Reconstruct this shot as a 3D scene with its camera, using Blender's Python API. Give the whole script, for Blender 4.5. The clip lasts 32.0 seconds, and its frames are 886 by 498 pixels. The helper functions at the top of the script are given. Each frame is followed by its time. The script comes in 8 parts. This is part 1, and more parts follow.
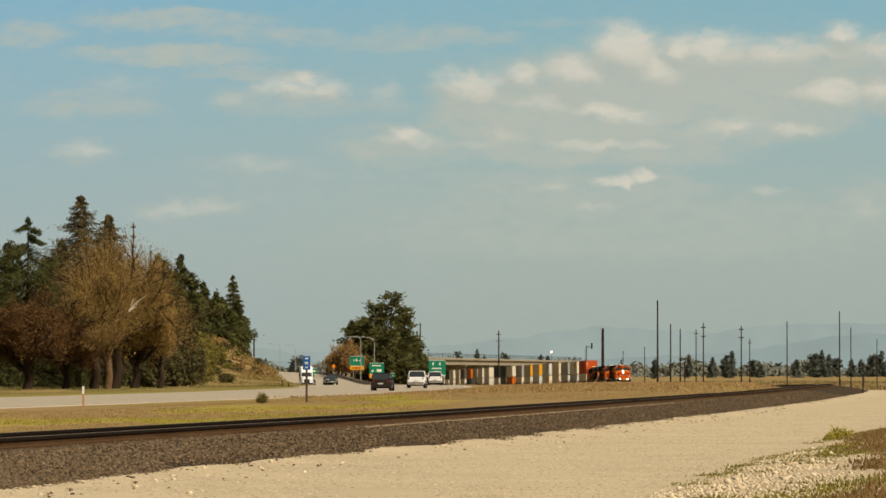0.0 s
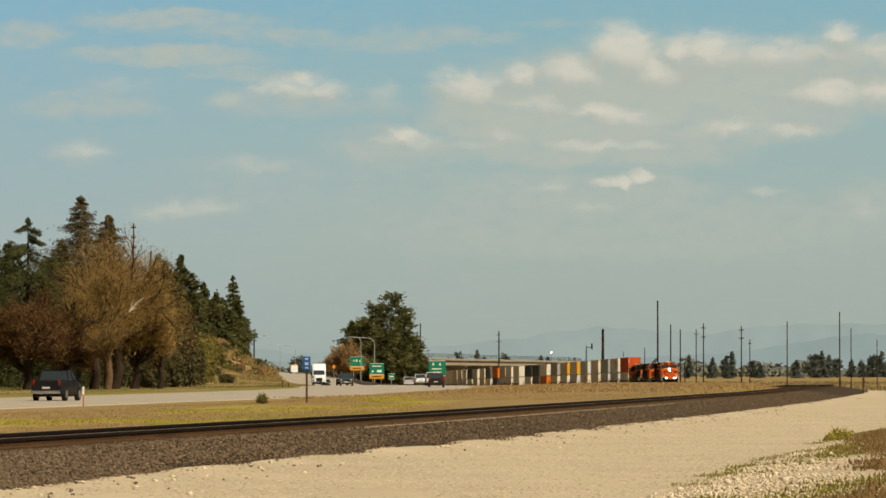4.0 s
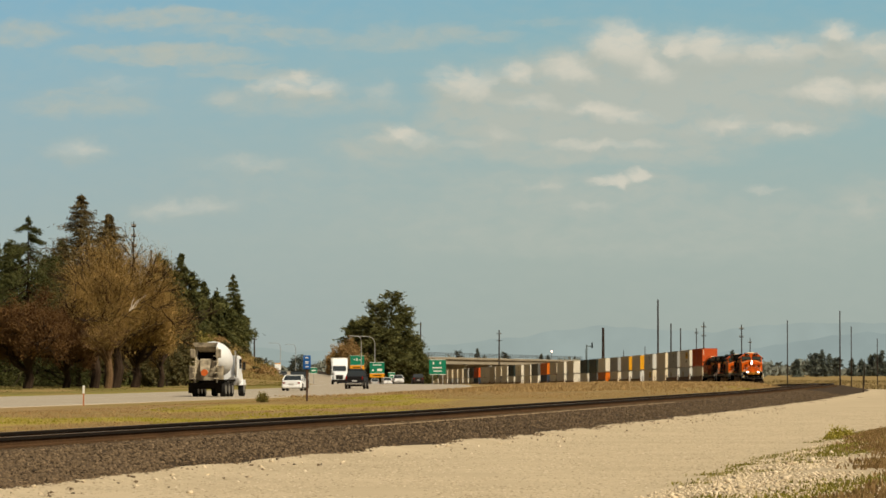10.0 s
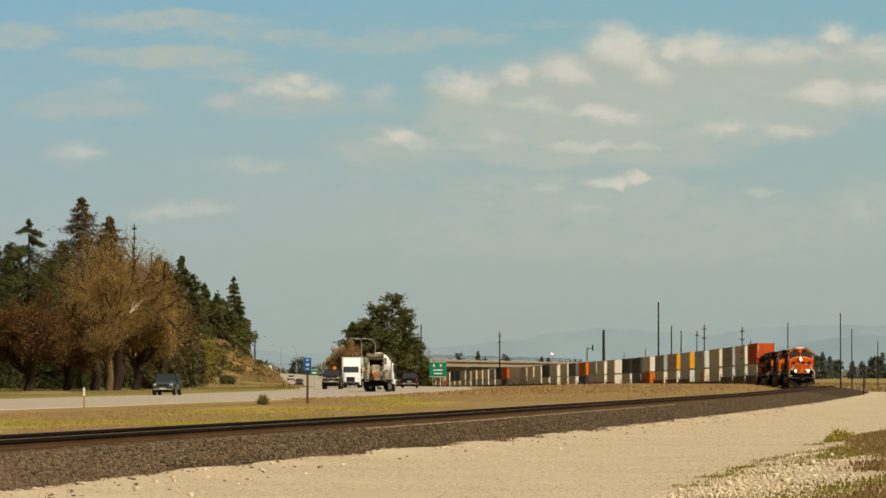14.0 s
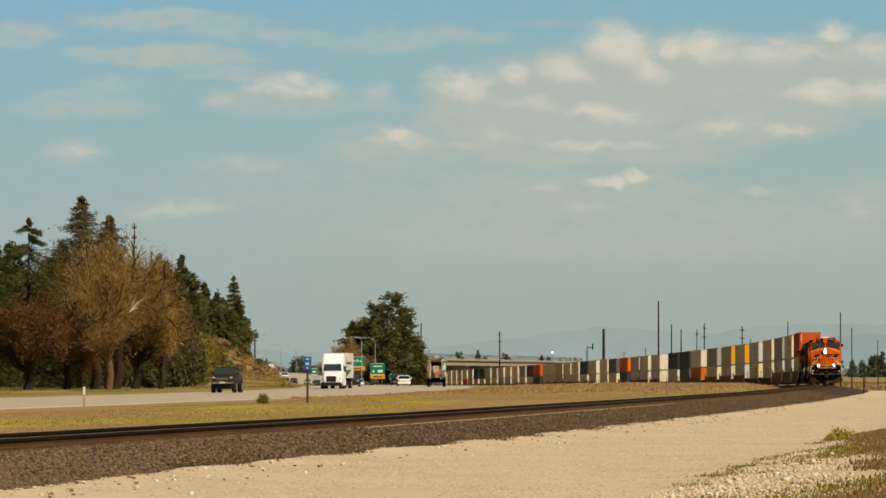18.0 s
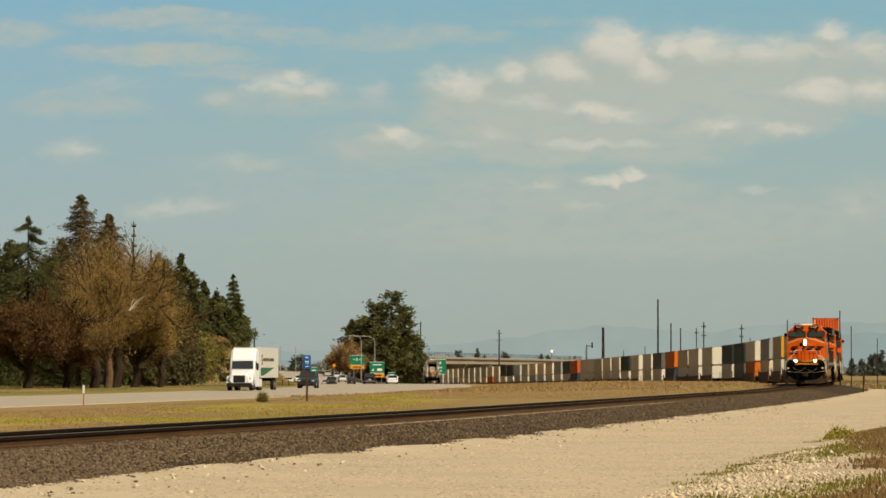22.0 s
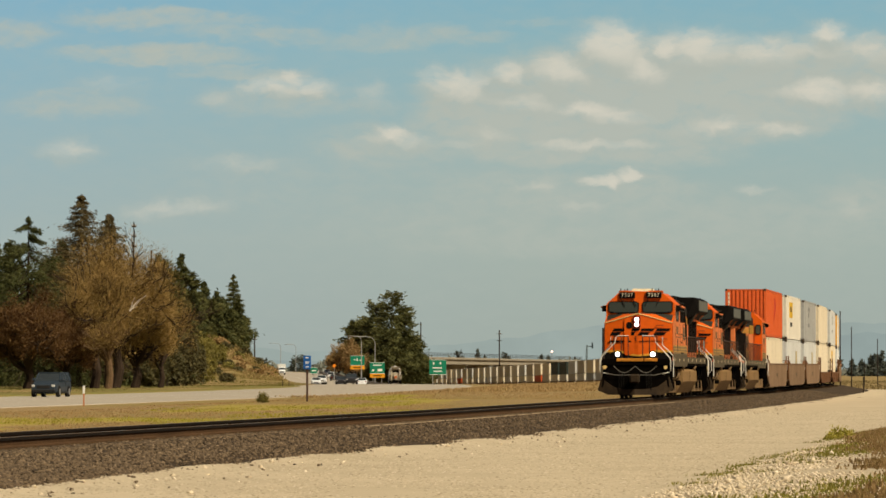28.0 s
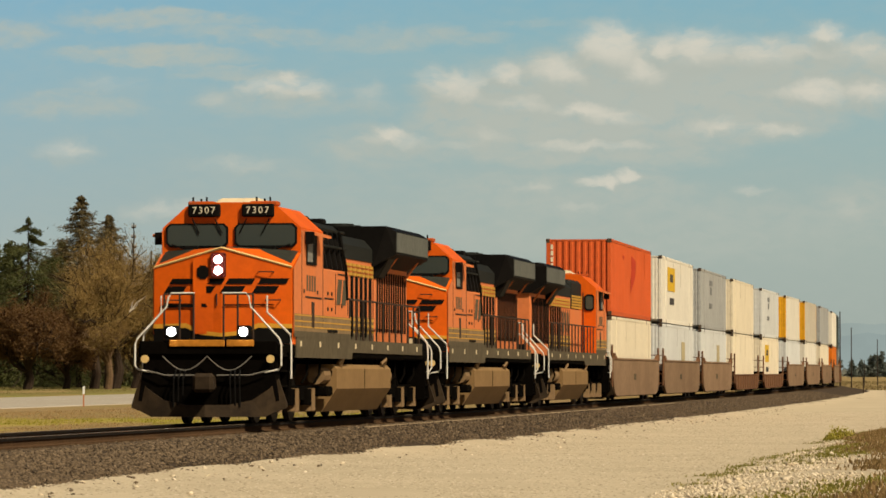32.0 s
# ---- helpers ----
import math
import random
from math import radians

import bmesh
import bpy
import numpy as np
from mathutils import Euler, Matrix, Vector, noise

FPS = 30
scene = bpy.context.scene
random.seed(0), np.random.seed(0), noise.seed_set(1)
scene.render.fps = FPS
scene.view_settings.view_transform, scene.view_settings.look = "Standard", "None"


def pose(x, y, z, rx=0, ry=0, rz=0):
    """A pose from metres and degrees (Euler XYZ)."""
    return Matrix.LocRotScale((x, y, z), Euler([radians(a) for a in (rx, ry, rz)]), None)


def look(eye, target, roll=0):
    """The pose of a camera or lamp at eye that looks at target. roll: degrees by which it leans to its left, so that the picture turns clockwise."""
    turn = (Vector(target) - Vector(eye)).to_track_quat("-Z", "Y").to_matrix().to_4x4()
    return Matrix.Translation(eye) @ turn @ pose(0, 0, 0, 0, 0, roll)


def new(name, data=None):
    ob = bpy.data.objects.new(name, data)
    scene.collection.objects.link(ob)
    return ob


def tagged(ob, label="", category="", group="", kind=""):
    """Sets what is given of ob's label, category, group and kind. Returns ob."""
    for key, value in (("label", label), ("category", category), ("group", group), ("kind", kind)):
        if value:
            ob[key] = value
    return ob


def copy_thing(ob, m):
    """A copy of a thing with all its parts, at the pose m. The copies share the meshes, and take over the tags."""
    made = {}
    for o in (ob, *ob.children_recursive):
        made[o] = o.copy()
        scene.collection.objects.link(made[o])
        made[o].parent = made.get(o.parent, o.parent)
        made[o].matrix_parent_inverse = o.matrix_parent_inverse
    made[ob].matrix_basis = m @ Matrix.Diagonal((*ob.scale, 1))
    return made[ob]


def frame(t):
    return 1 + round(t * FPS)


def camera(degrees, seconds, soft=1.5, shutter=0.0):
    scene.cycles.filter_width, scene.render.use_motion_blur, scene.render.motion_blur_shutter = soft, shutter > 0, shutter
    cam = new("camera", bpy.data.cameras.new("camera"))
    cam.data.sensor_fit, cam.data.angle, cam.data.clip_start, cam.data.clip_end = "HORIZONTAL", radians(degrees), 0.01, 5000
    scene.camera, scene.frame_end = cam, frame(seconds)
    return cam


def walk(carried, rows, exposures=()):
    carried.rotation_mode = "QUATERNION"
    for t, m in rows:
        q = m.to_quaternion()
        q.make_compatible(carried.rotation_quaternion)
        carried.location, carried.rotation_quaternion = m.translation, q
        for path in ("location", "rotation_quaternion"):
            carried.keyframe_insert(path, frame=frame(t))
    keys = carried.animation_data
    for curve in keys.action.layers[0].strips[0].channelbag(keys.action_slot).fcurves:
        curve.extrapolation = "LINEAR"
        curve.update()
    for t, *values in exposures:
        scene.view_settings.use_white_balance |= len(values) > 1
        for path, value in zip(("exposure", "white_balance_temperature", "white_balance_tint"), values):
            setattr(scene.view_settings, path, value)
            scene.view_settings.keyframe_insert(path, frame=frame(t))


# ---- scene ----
# ---- camera ----
EYE_Z = 1.76
cam = camera(13.0, 32.0, soft=1.6)
# small sway of the tripod head: seconds, yaw and pitch
SWAY = [
    (0, -1.0, -0.3), (0.5, -1.2, 0.2), (1, -0.5, 0.5), (1.5, -1.0, -1.5), (2, -0.3, 2.2), (2.5, -1.0, -0.9), (3, -1.2, 3.3), (3.5, -0.8, 0.5),
    (5.5, -1.2, 0.3), (6, 1.0, 2.2), (6.5, 3.2, 5.5), (7, 0.2, 4.4), (7.5, 0.7, -2.7), (8, 0.0, 0.7), (8.5, 0.8, -0.2), (9, -1.0, 1.3),
    (9.5, -0.5, -3.4), (10, -0.5, -1.2), (10.5, 1.3, 0.8), (11, 1.2, -0.2), (11.5, 2.5, 4.0), (12, -3.3, -5.6), (12.5, 1.7, -3.5), (13, 1.3, -1.0),
    (13.5, -1.7, -0.0), (14, 0.2, 2.0), (14.5, 0.2, 2.2), (16.5, 1.0, 0.3), (17, 0.2, 0.8), (17.5, -0.3, -1.7), (18, 0.2, 0.5), (18.5, 0.0, 0.7),
    (19, 0.8, 0.2), (19.5, 0.8, 2.8), (20, -0.5, 0.8), (20.5, 0.3, 2.2), (21, 1.2, -1.7), (21.5, 0.2, -0.7), (22, -0.5, -1.5), (22.5, -0.2, 0.8),
    (23, -0.3, -0.8), (23.5, 0.0, -0.2), (24, 0.3, 0.3), (24.5, 0.0, -0.3), (25, 0.0, 0.7), (25.5, 0.7, -0.2), (27.5, 0.6, 0.2), (28, -0.2, -1.0),
    (28.5, -0.4, -0.6), (29, -0.2, -2.0), (29.5, 0.9, 0.7), (30, -0.7, -0.2), (30.5, 0.0, 1.2), (31, 0.0, 0.0), (31.5, -0.6, -0.9), (32, -0.4, 0.0),
]
walk(cam, [(t, pose(0, 0, EYE_Z, 91.823 + b / 92.2, 0, a / 92.2)) for t, a, b in SWAY])

# ---- light ----
TO_SUN = Vector((0.475, -0.51, 0.71)).normalized()
sun_up = math.asin(TO_SUN.z)
world = bpy.data.worlds.new("sky")
scene.world = world
world.use_nodes = True
wn = world.node_tree.nodes
sky = wn.new("ShaderNodeTexSky")
sky.sky_type, sky.sun_disc = "NISHITA", False
sky.sun_elevation, sky.sun_rotation = sun_up, math.atan2(TO_SUN.x, TO_SUN.y)
sky.air_density, sky.dust_density = 0.8, 5.0
wn["Background"].inputs["Strength"].default_value = 0.029
world.node_tree.links.new(sky.outputs[0], wn["Background"].inputs["Color"])
sun = new("sun", bpy.data.lights.new("sun", "SUN"))
sun.data.energy, sun.data.angle, sun.data.color = 5.1, radians(0.6), (1.0, 0.865, 0.65)
sun.matrix_world = look(TO_SUN * 100, (0, 0, 0))
scene.view_settings.exposure = 0.0

# ---- the plan ----
# d is a distance on the plan's own scale; K turns it into metres, BEAR into a bearing
K = 0.9225
BEAR = 7459.0

# ---- the line of the railway: a straight, a left-hand curve and a long far stretch ----
KNOT_D = [-400, 320, 380, 440, 500, 570, 690, 800, 1050, 6000]
KNOT_M = [0.1379, 0.1379, 0.1056, 0.0781, 0.0475, 0.0105, -0.034, -0.042, -0.0705, -0.0711]
GD = np.arange(-400, 5000, 2.0)
win = np.hanning(41) / np.hanning(41).sum()
GM = np.convolve(np.pad(np.interp(GD, KNOT_D, KNOT_M), 20, "edge"), win, "valid")
GX = np.concatenate([[0], np.cumsum(GM[1:] + GM[:-1])])
GX += -4.708 - np.interp(89.7, GD, GX)
GS = np.concatenate([[0], np.cumsum(2 * np.sqrt(K * K + GM[1:] ** 2))])


def soft_ramp(d, start, width=60.0):
    """0 before start, then rising by 1 a metre, rounded at the bend."""
    u = (d - start) / width
    return width * np.where(u > 30, u, np.log1p(np.exp(np.minimum(u, 30))))


def bed_z(d):
    """Height of the ground by the track; the rail's top is 0.70 above it."""
    sag = np.interp(d, [60, 120, 190, 260, 330, 430, 560, 650, 800], [0.03, -0.055, -0.085, -0.09, 0.06, 0.18, 0.17, 0.10, 0.0])
    return sag - 0.0047 * (soft_ramp(d, 400) - soft_ramp(d, 1400))


def road_z(d):
    """Height of the highway: level, a dip, then a rise."""
    return np.interp(d, [-400, 540, 640, 780, 950, 1030, 1120, 1250, 1400, 1800, 6000], [-0.06, -0.06, -0.15, -0.6, -1.6, -1.7, -1.1, 0.5, 1.3, 2.2, 2.2])


def beside(d, p):
    """The point p metres to the right of the track's middle, at the distance d along y."""
    m = np.interp(d, GD, GM)
    c = 1 / np.sqrt(1 + m * m)
    return np.interp(d, GD, GX) + p * c, K * (d - p * m * c)


def road_shift(d):
    """How much nearer to the railway the highway lies, towards the straight."""
    return np.interp(d, [200, 300, 400, 500, 600, 750], [9.0, 7.5, 5.0, 3.0, 1.5, 0.0])


def bank_shift(d):
    """How far out the low bank beside the gravel road swings."""
    return np.interp(d, [50, 62, 86, 100, 116, 130, 160], [-0.9, -0.75, -0.8, -0.7, -0.6, -0.15, 0.5])


def toe_shift(d):
    """How much wider the ballast's foot spreads farther along the line."""
    return np.interp(d, [84, 105, 140, 190, 320, 450], [0.0, 1.2, 1.75, 2.2, 2.2, 1.2])


def widened(d, p):
    """Offsets on the gravel, pushed out beside the ballast's foot."""
    return p + toe_shift(d) * np.clip((10 - p) / 6.7, 0, 1)


# ---- mesh and material helpers ----
class Shape:
    """Vertices and faces of one mesh."""

    def __init__(self):
        self.v, self.f, self.m = [], [], []

    def add(self, verts, faces, m=0):
        n = len(self.v)
        self.v += [tuple(p) for p in verts]
        self.f += [tuple(i + n for i in f) for f in faces]
        self.m += [m] * len(faces)
        return self

    def box(self, x0, x1, y0, y1, z0, z1, c=0.0, m=0):
        """A box with chamfered edges."""
        if c <= 0:
            v = [(x, y, z) for x in (x0, x1) for y in (y0, y1) for z in (z0, z1)]
            return self.add(v, [(0, 1, 3, 2), (4, 6, 7, 5), (0, 4, 5, 1), (2, 3, 7, 6), (0, 2, 6, 4), (1, 5, 7, 3)], m)
        return self.hull([(x + sx * (c if k != 0 else 0), y + sy * (c if k != 1 else 0), z + sz * (c if k != 2 else 0))
                          for x, sx in ((x0, 1), (x1, -1)) for y, sy in ((y0, 1), (y1, -1)) for z, sz in ((z0, 1), (z1, -1)) for k in range(3)], m)

    def hull(self, pts, m=0):
        """The convex hull of some points."""
        bm = bmesh.new()
        vs = [bm.verts.new(p) for p in pts]
        res = bmesh.ops.convex_hull(bm, input=vs)
        bmesh.ops.dissolve_limit(bm, angle_limit=0.02, verts=bm.verts[:], edges=bm.edges[:])
        loose = [v for v in bm.verts if not v.link_faces]
        bmesh.ops.delete(bm, geom=loose, context="VERTS")
        bmesh.ops.recalc_face_normals(bm, faces=bm.faces[:])
        bm.verts.index_update()
        self.add([v.co[:] for v in bm.verts], [tuple(v.index for v in f.verts) for f in bm.faces], m)
        bm.free()
        return self

    def prism(self, prof, axis, a, b, m=0):
        """A profile (closed, in the two other axes, in order) drawn out along an axis."""
        n = len(prof)

        def at(p, q):
            return (q, p[0], p[1]) if axis == "x" else (p[0], q, p[1]) if axis == "y" else (p[0], p[1], q)
        v = [at(p, a) for p in prof] + [at(p, b) for p in prof]
        f = [(i, (i + 1) % n, n + (i + 1) % n, n + i) for i in range(n)] + [tuple(range(n))[::-1], tuple(range(n, 2 * n))]
        return self.add(v, f, m)

    def tube(self, pts, r, n=6, m=0, r1=None, cap=True):
        """A round bar along a line of points; it tapers from r to r1."""
        pts = [Vector(p) for p in pts]
        r1 = r if r1 is None else r1
        rings = []
        for i, p in enumerate(pts):
            way = (pts[min(i + 1, len(pts) - 1)] - pts[max(i - 1, 0)]).normalized()
            side = way.cross(Vector((0, 0, 1)) if abs(way.z) < 0.9 else Vector((0, 1, 0))).normalized()
            up = side.cross(way)
            rr = r + (r1 - r) * i / max(1, len(pts) - 1)
            rings.append([p + side * (rr * math.cos(2 * math.pi * k / n)) + up * (rr * math.sin(2 * math.pi * k / n)) for k in range(n)])
        v = [q for ring in rings for q in ring]
        f = [(i * n + k, i * n + (k + 1) % n, (i + 1) * n + (k + 1) % n, (i + 1) * n + k) for i in range(len(pts) - 1) for k in range(n)]
        if cap:
            f += [tuple(range(n))[::-1], tuple((len(pts) - 1) * n + k for k in range(n))]
        return self.add(v, f, m)

    def disc(self, x, y, z, r, w, axis="x", n=20, m=0):
        """A short cylinder with its middle at the point, w wide along its axis."""
        prof = [(r * math.cos(2 * math.pi * k / n), r * math.sin(2 * math.pi * k / n)) for k in range(n)]
        o = {"x": (y, z), "y": (x, z), "z": (x, y)}[axis]
        c = {"x": x, "y": y, "z": z}[axis]
        return self.prism([(o[0] + a, o[1] + b) for a, b in prof], axis, c - w / 2, c + w / 2, m)

    def mesh(self, name, *mats, smooth=False):
        me = bpy.data.meshes.new(name)
        me.from_pydata(self.v, [], self.f)
        for m in mats:
            me.materials.append(m)
        if len(mats) > 1:
            me.polygons.foreach_set("material_index", self.m)
        if smooth:
            me.polygons.foreach_set("use_smooth", [True] * len(self.f))
        me.validate()
        me.update()
        return me


def part(name, shape, material, parent, label="", smooth=False):
    """One mesh object under a thing or a part."""
    mats = material if isinstance(material, (list, tuple)) else [material]
    me = shape if isinstance(shape, bpy.types.Mesh) else shape.mesh(name, *mats, smooth=smooth)
    ob = new(name, me)
    ob.parent = parent
    if label:
        ob["label"] = label
    return ob


def thing(name, label, category, group="", kind="", at=None):
    ob = tagged(new(name), label, category, group, kind)
    if at is not None:
        ob.matrix_basis = at
    return ob


def pieces(name, shape, material, parent, places):
    """Alike pieces on one mesh, each an object of its own, at the places given."""
    me = shape.mesh(name, material)
    for at in places:
        part(name, me, None, parent).location = at


def tint(c, k):
    return (min(1, c[0] * k), min(1, c[1] * k), min(1, c[2] * k), 1)


def surface(name, color, rough=0.6, metal=0.0, fine=30.0, coarse=1.5, vary=0.25, bump=0.15, color2=None, blotch=0.5, spec=0.15, by_object=0.0, coat=0.0):
    """A painted or raw surface: a colour varied by fine grain and coarse stains, with relief."""
    m = bpy.data.materials.new(name)
    m.use_nodes = True
    nt = m.node_tree
    n, ln = nt.nodes, nt.links.new
    bs = n["Principled BSDF"]
    tc = n.new("ShaderNodeTexCoord")
    n1, n2 = n.new("ShaderNodeTexNoise"), n.new("ShaderNodeTexNoise")
    for q, s, de in ((n1, fine, 4), (n2, coarse, 5)):
        q.inputs["Scale"].default_value, q.inputs["Detail"].default_value = s, de
        q.inputs["Roughness"].default_value = 0.6
        ln(tc.outputs["Object"], q.inputs["Vector"])
    ramp = n.new("ShaderNodeValToRGB")
    ramp.color_ramp.elements[0].position, ramp.color_ramp.elements[1].position = 0.5 - 0.5 * blotch, 0.5 + 0.5 * blotch
    c2 = color2 if color2 else tuple(v * (1 - vary) for v in color)
    ramp.color_ramp.elements[0].color, ramp.color_ramp.elements[1].color = tint(c2, 1), tint(color, 1)
    ln(n2.outputs["Fac"], ramp.inputs["Fac"])
    mix = n.new("ShaderNodeMix")
    mix.data_type, mix.blend_type = "RGBA", "MULTIPLY"
    mix.inputs["Factor"].default_value = 1.0
    r2 = n.new("ShaderNodeValToRGB")
    r2.color_ramp.elements[0].position, r2.color_ramp.elements[1].position = 0.3, 0.7
    r2.color_ramp.elements[0].color, r2.color_ramp.elements[1].color = tint((1, 1, 1), 1 - vary), (1, 1, 1, 1)
    ln(n1.outputs["Fac"], r2.inputs["Fac"])
    ln(ramp.outputs["Color"], mix.inputs["A"])
    ln(r2.outputs["Color"], mix.inputs["B"])
    out = mix.outputs["Result"]
    if by_object:
        oi = n.new("ShaderNodeObjectInfo")
        mr = n.new("ShaderNodeMapRange")
        mr.inputs["To Min"].default_value, mr.inputs["To Max"].default_value = 1 - by_object, 1.0
        ln(oi.outputs["Random"], mr.inputs["Value"])
        mx = n.new("ShaderNodeMix")
        mx.data_type, mx.blend_type = "RGBA", "MULTIPLY"
        mx.inputs["Factor"].default_value = 1.0
        ln(out, mx.inputs["A"])
        ln(mr.outputs["Result"], mx.inputs["B"])
        out = mx.outputs["Result"]
    ln(out, bs.inputs["Base Color"])
    bs.inputs["Roughness"].default_value, bs.inputs["Metallic"].default_value = rough, metal
    bs.inputs["Specular IOR Level"].default_value = spec
    bs.inputs["Coat Weight"].default_value = coat
    if bump:
        b = n.new("ShaderNodeBump")
        b.inputs["Strength"].default_value, b.inputs["Distance"].default_value = bump, 0.02
        ln(n1.outputs["Fac"], b.inputs["Height"])
        ln(b.outputs["Normal"], bs.inputs["Normal"])
    return m


def islands(name, colors, rough=0.8, spec=0.3, through_light=0.0):
    """Many small pieces in one mesh: each takes a colour of its own from a ramp."""
    m = bpy.data.materials.new(name)
    m.use_nodes = True
    n, ln = m.node_tree.nodes, m.node_tree.links.new
    bs = n["Principled BSDF"]
    ge = n.new("ShaderNodeNewGeometry")
    ramp = n.new("ShaderNodeValToRGB")
    ramp.color_ramp.elements[0].color, ramp.color_ramp.elements[1].color = tint(colors[0], 1), tint(colors[-1], 1)
    for i, c in enumerate(colors[1:-1]):
        ramp.color_ramp.elements.new((i + 1) / (len(colors) - 1)).color = tint(c, 1)
    ln(ge.outputs["Random Per Island"], ramp.inputs["Fac"])
    ln(ramp.outputs["Color"], bs.inputs["Base Color"])
    bs.inputs["Roughness"].default_value, bs.inputs["Specular IOR Level"].default_value = rough, spec
    if through_light:
        tr = n.new("ShaderNodeBsdfTranslucent")
        ms = n.new("ShaderNodeMixShader")
        ms.inputs["Fac"].default_value = through_light
        ln(ramp.outputs["Color"], tr.inputs["Color"])
        ln(bs.outputs[0], ms.inputs[1])
        ln(tr.outputs[0], ms.inputs[2])
        ln(ms.outputs[0], n["Material Output"].inputs["Surface"])
    return m


def glow(name, color, strength):
    m = bpy.data.materials.new(name)
    m.use_nodes = True
    bs = m.node_tree.nodes["Principled BSDF"]
    bs.inputs["Base Color"].default_value = tint(color, 1)
    bs.inputs["Emission Color"].default_value = tint(color, 1)
    bs.inputs["Emission Strength"].default_value = strength
    return m


def glass(name, color, rough=0.05):
    m = bpy.data.materials.new(name)
    m.use_nodes = True
    bs = m.node_tree.nodes["Principled BSDF"]
    bs.inputs["Base Color"].default_value = tint(color, 1)
    bs.inputs["Roughness"].default_value = rough
    bs.inputs["Specular IOR Level"].default_value = 0.9
    return m

# ---- materials ----
MAT_GRASS_GROUND = surface("dry_grass_ground", (0.34, 0.235, 0.11), 0.95, fine=6.0, coarse=0.035, vary=0.35, bump=0.3, color2=(0.29, 0.22, 0.075), blotch=0.35, spec=0.1)
MAT_VERGE = surface("green_grass_ground", (0.35, 0.30, 0.055), 0.95, fine=5.0, coarse=0.12, vary=0.2, bump=0.2, color2=(0.37, 0.265, 0.09), blotch=0.3, spec=0.1)
MAT_GRAVEL = surface("pale_gravel", (0.53, 0.445, 0.305), 0.95, fine=3.0, coarse=0.25, vary=0.06, bump=0.1, color2=(0.44, 0.365, 0.245), blotch=0.34, spec=0.15)
MAT_BALLAST = surface("ballast_bed", (0.092, 0.065, 0.041), 0.95, fine=14.0, coarse=0.5, vary=0.5, bump=1.0, spec=0.15)
MAT_STONE = islands("ballast_stone", [(0.035, 0.024, 0.013), (0.088, 0.060, 0.033), (0.115, 0.080, 0.044), (0.15, 0.105, 0.060), (0.058, 0.040, 0.023), (0.20, 0.142, 0.085)])
MAT_PEBBLE = islands("pale_stone", [(0.36, 0.295, 0.195), (0.48, 0.40, 0.275), (0.54, 0.455, 0.315), (0.27, 0.22, 0.14), (0.62, 0.53, 0.39)])
MAT_ROCK = islands("bank_rock", [(0.50, 0.41, 0.27), (0.62, 0.52, 0.36), (0.56, 0.46, 0.31), (0.74, 0.64, 0.48), (0.42, 0.33, 0.21)])
MAT_DRY = islands("dry_grass_blades", [(0.46, 0.315, 0.14), (0.50, 0.345, 0.16), (0.44, 0.295, 0.125), (0.52, 0.375, 0.18), (0.47, 0.325, 0.145)], through_light=0.5)
MAT_GREEN = islands("green_grass_blades", [(0.38, 0.35, 0.045), (0.45, 0.40, 0.06), (0.33, 0.30, 0.04), (0.48, 0.39, 0.09)], through_light=0.5)
MAT_LAWN = surface("lawn", (0.19, 0.19, 0.045), 0.95, fine=4.0, coarse=0.06, vary=0.35, bump=0.2, color2=(0.26, 0.19, 0.07), blotch=0.4, spec=0.1)
MAT_ROAD = surface("worn_asphalt", (0.44, 0.385, 0.30), 0.9, fine=3.0, coarse=0.09, vary=0.14, bump=0.1, spec=0.3)
MAT_LINE = surface("road_paint", (0.75, 0.72, 0.62), 0.8, fine=5.0, vary=0.25, bump=0.0)
MAT_RAIL_TOP = surface("polished_rail", (0.42, 0.34, 0.24), 0.4, 0.7, fine=20, vary=0.2, bump=0.0)
# near-black band round the head paints in the shadow it casts on the web
MAT_RAIL_HEAD = surface("shadow_black_rail_head", (0.014, 0.010, 0.007), 0.7, fine=12.0, coarse=0.6, vary=0.3, bump=0.1)
MAT_RAIL = surface("rusty_rail", (0.105, 0.056, 0.024), 0.9, fine=12.0, coarse=0.6, vary=0.4, bump=0.2)
MAT_TIE = surface("weathered_tie", (0.115, 0.066, 0.028), 0.9, fine=10.0, coarse=1.0, vary=0.4, bump=0.4, by_object=0.4)
MAT_CONCRETE = surface("concrete", (0.40, 0.36, 0.30), 0.9, fine=3.0, coarse=0.12, vary=0.2, bump=0.1)
MAT_POLE = surface("creosoted_pole", (0.045, 0.032, 0.025), 0.9, fine=8.0, coarse=0.5, vary=0.35, bump=0.2)
MAT_STEEL = surface("galvanised_steel", (0.42, 0.42, 0.41), 0.55, 0.5, fine=8.0, vary=0.15, bump=0.0)
MAT_DARK_STEEL = surface("dark_steel", (0.05, 0.046, 0.042), 0.7, 0.3, fine=8.0, vary=0.3, bump=0.05)


# ---- sky and distance: backdrops far behind all the rest ----
def px(x, y, d):
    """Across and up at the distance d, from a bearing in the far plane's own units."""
    return (x - 784) / (BEAR * K) * d, EYE_Z + (660 - y) / (BEAR * K) * d


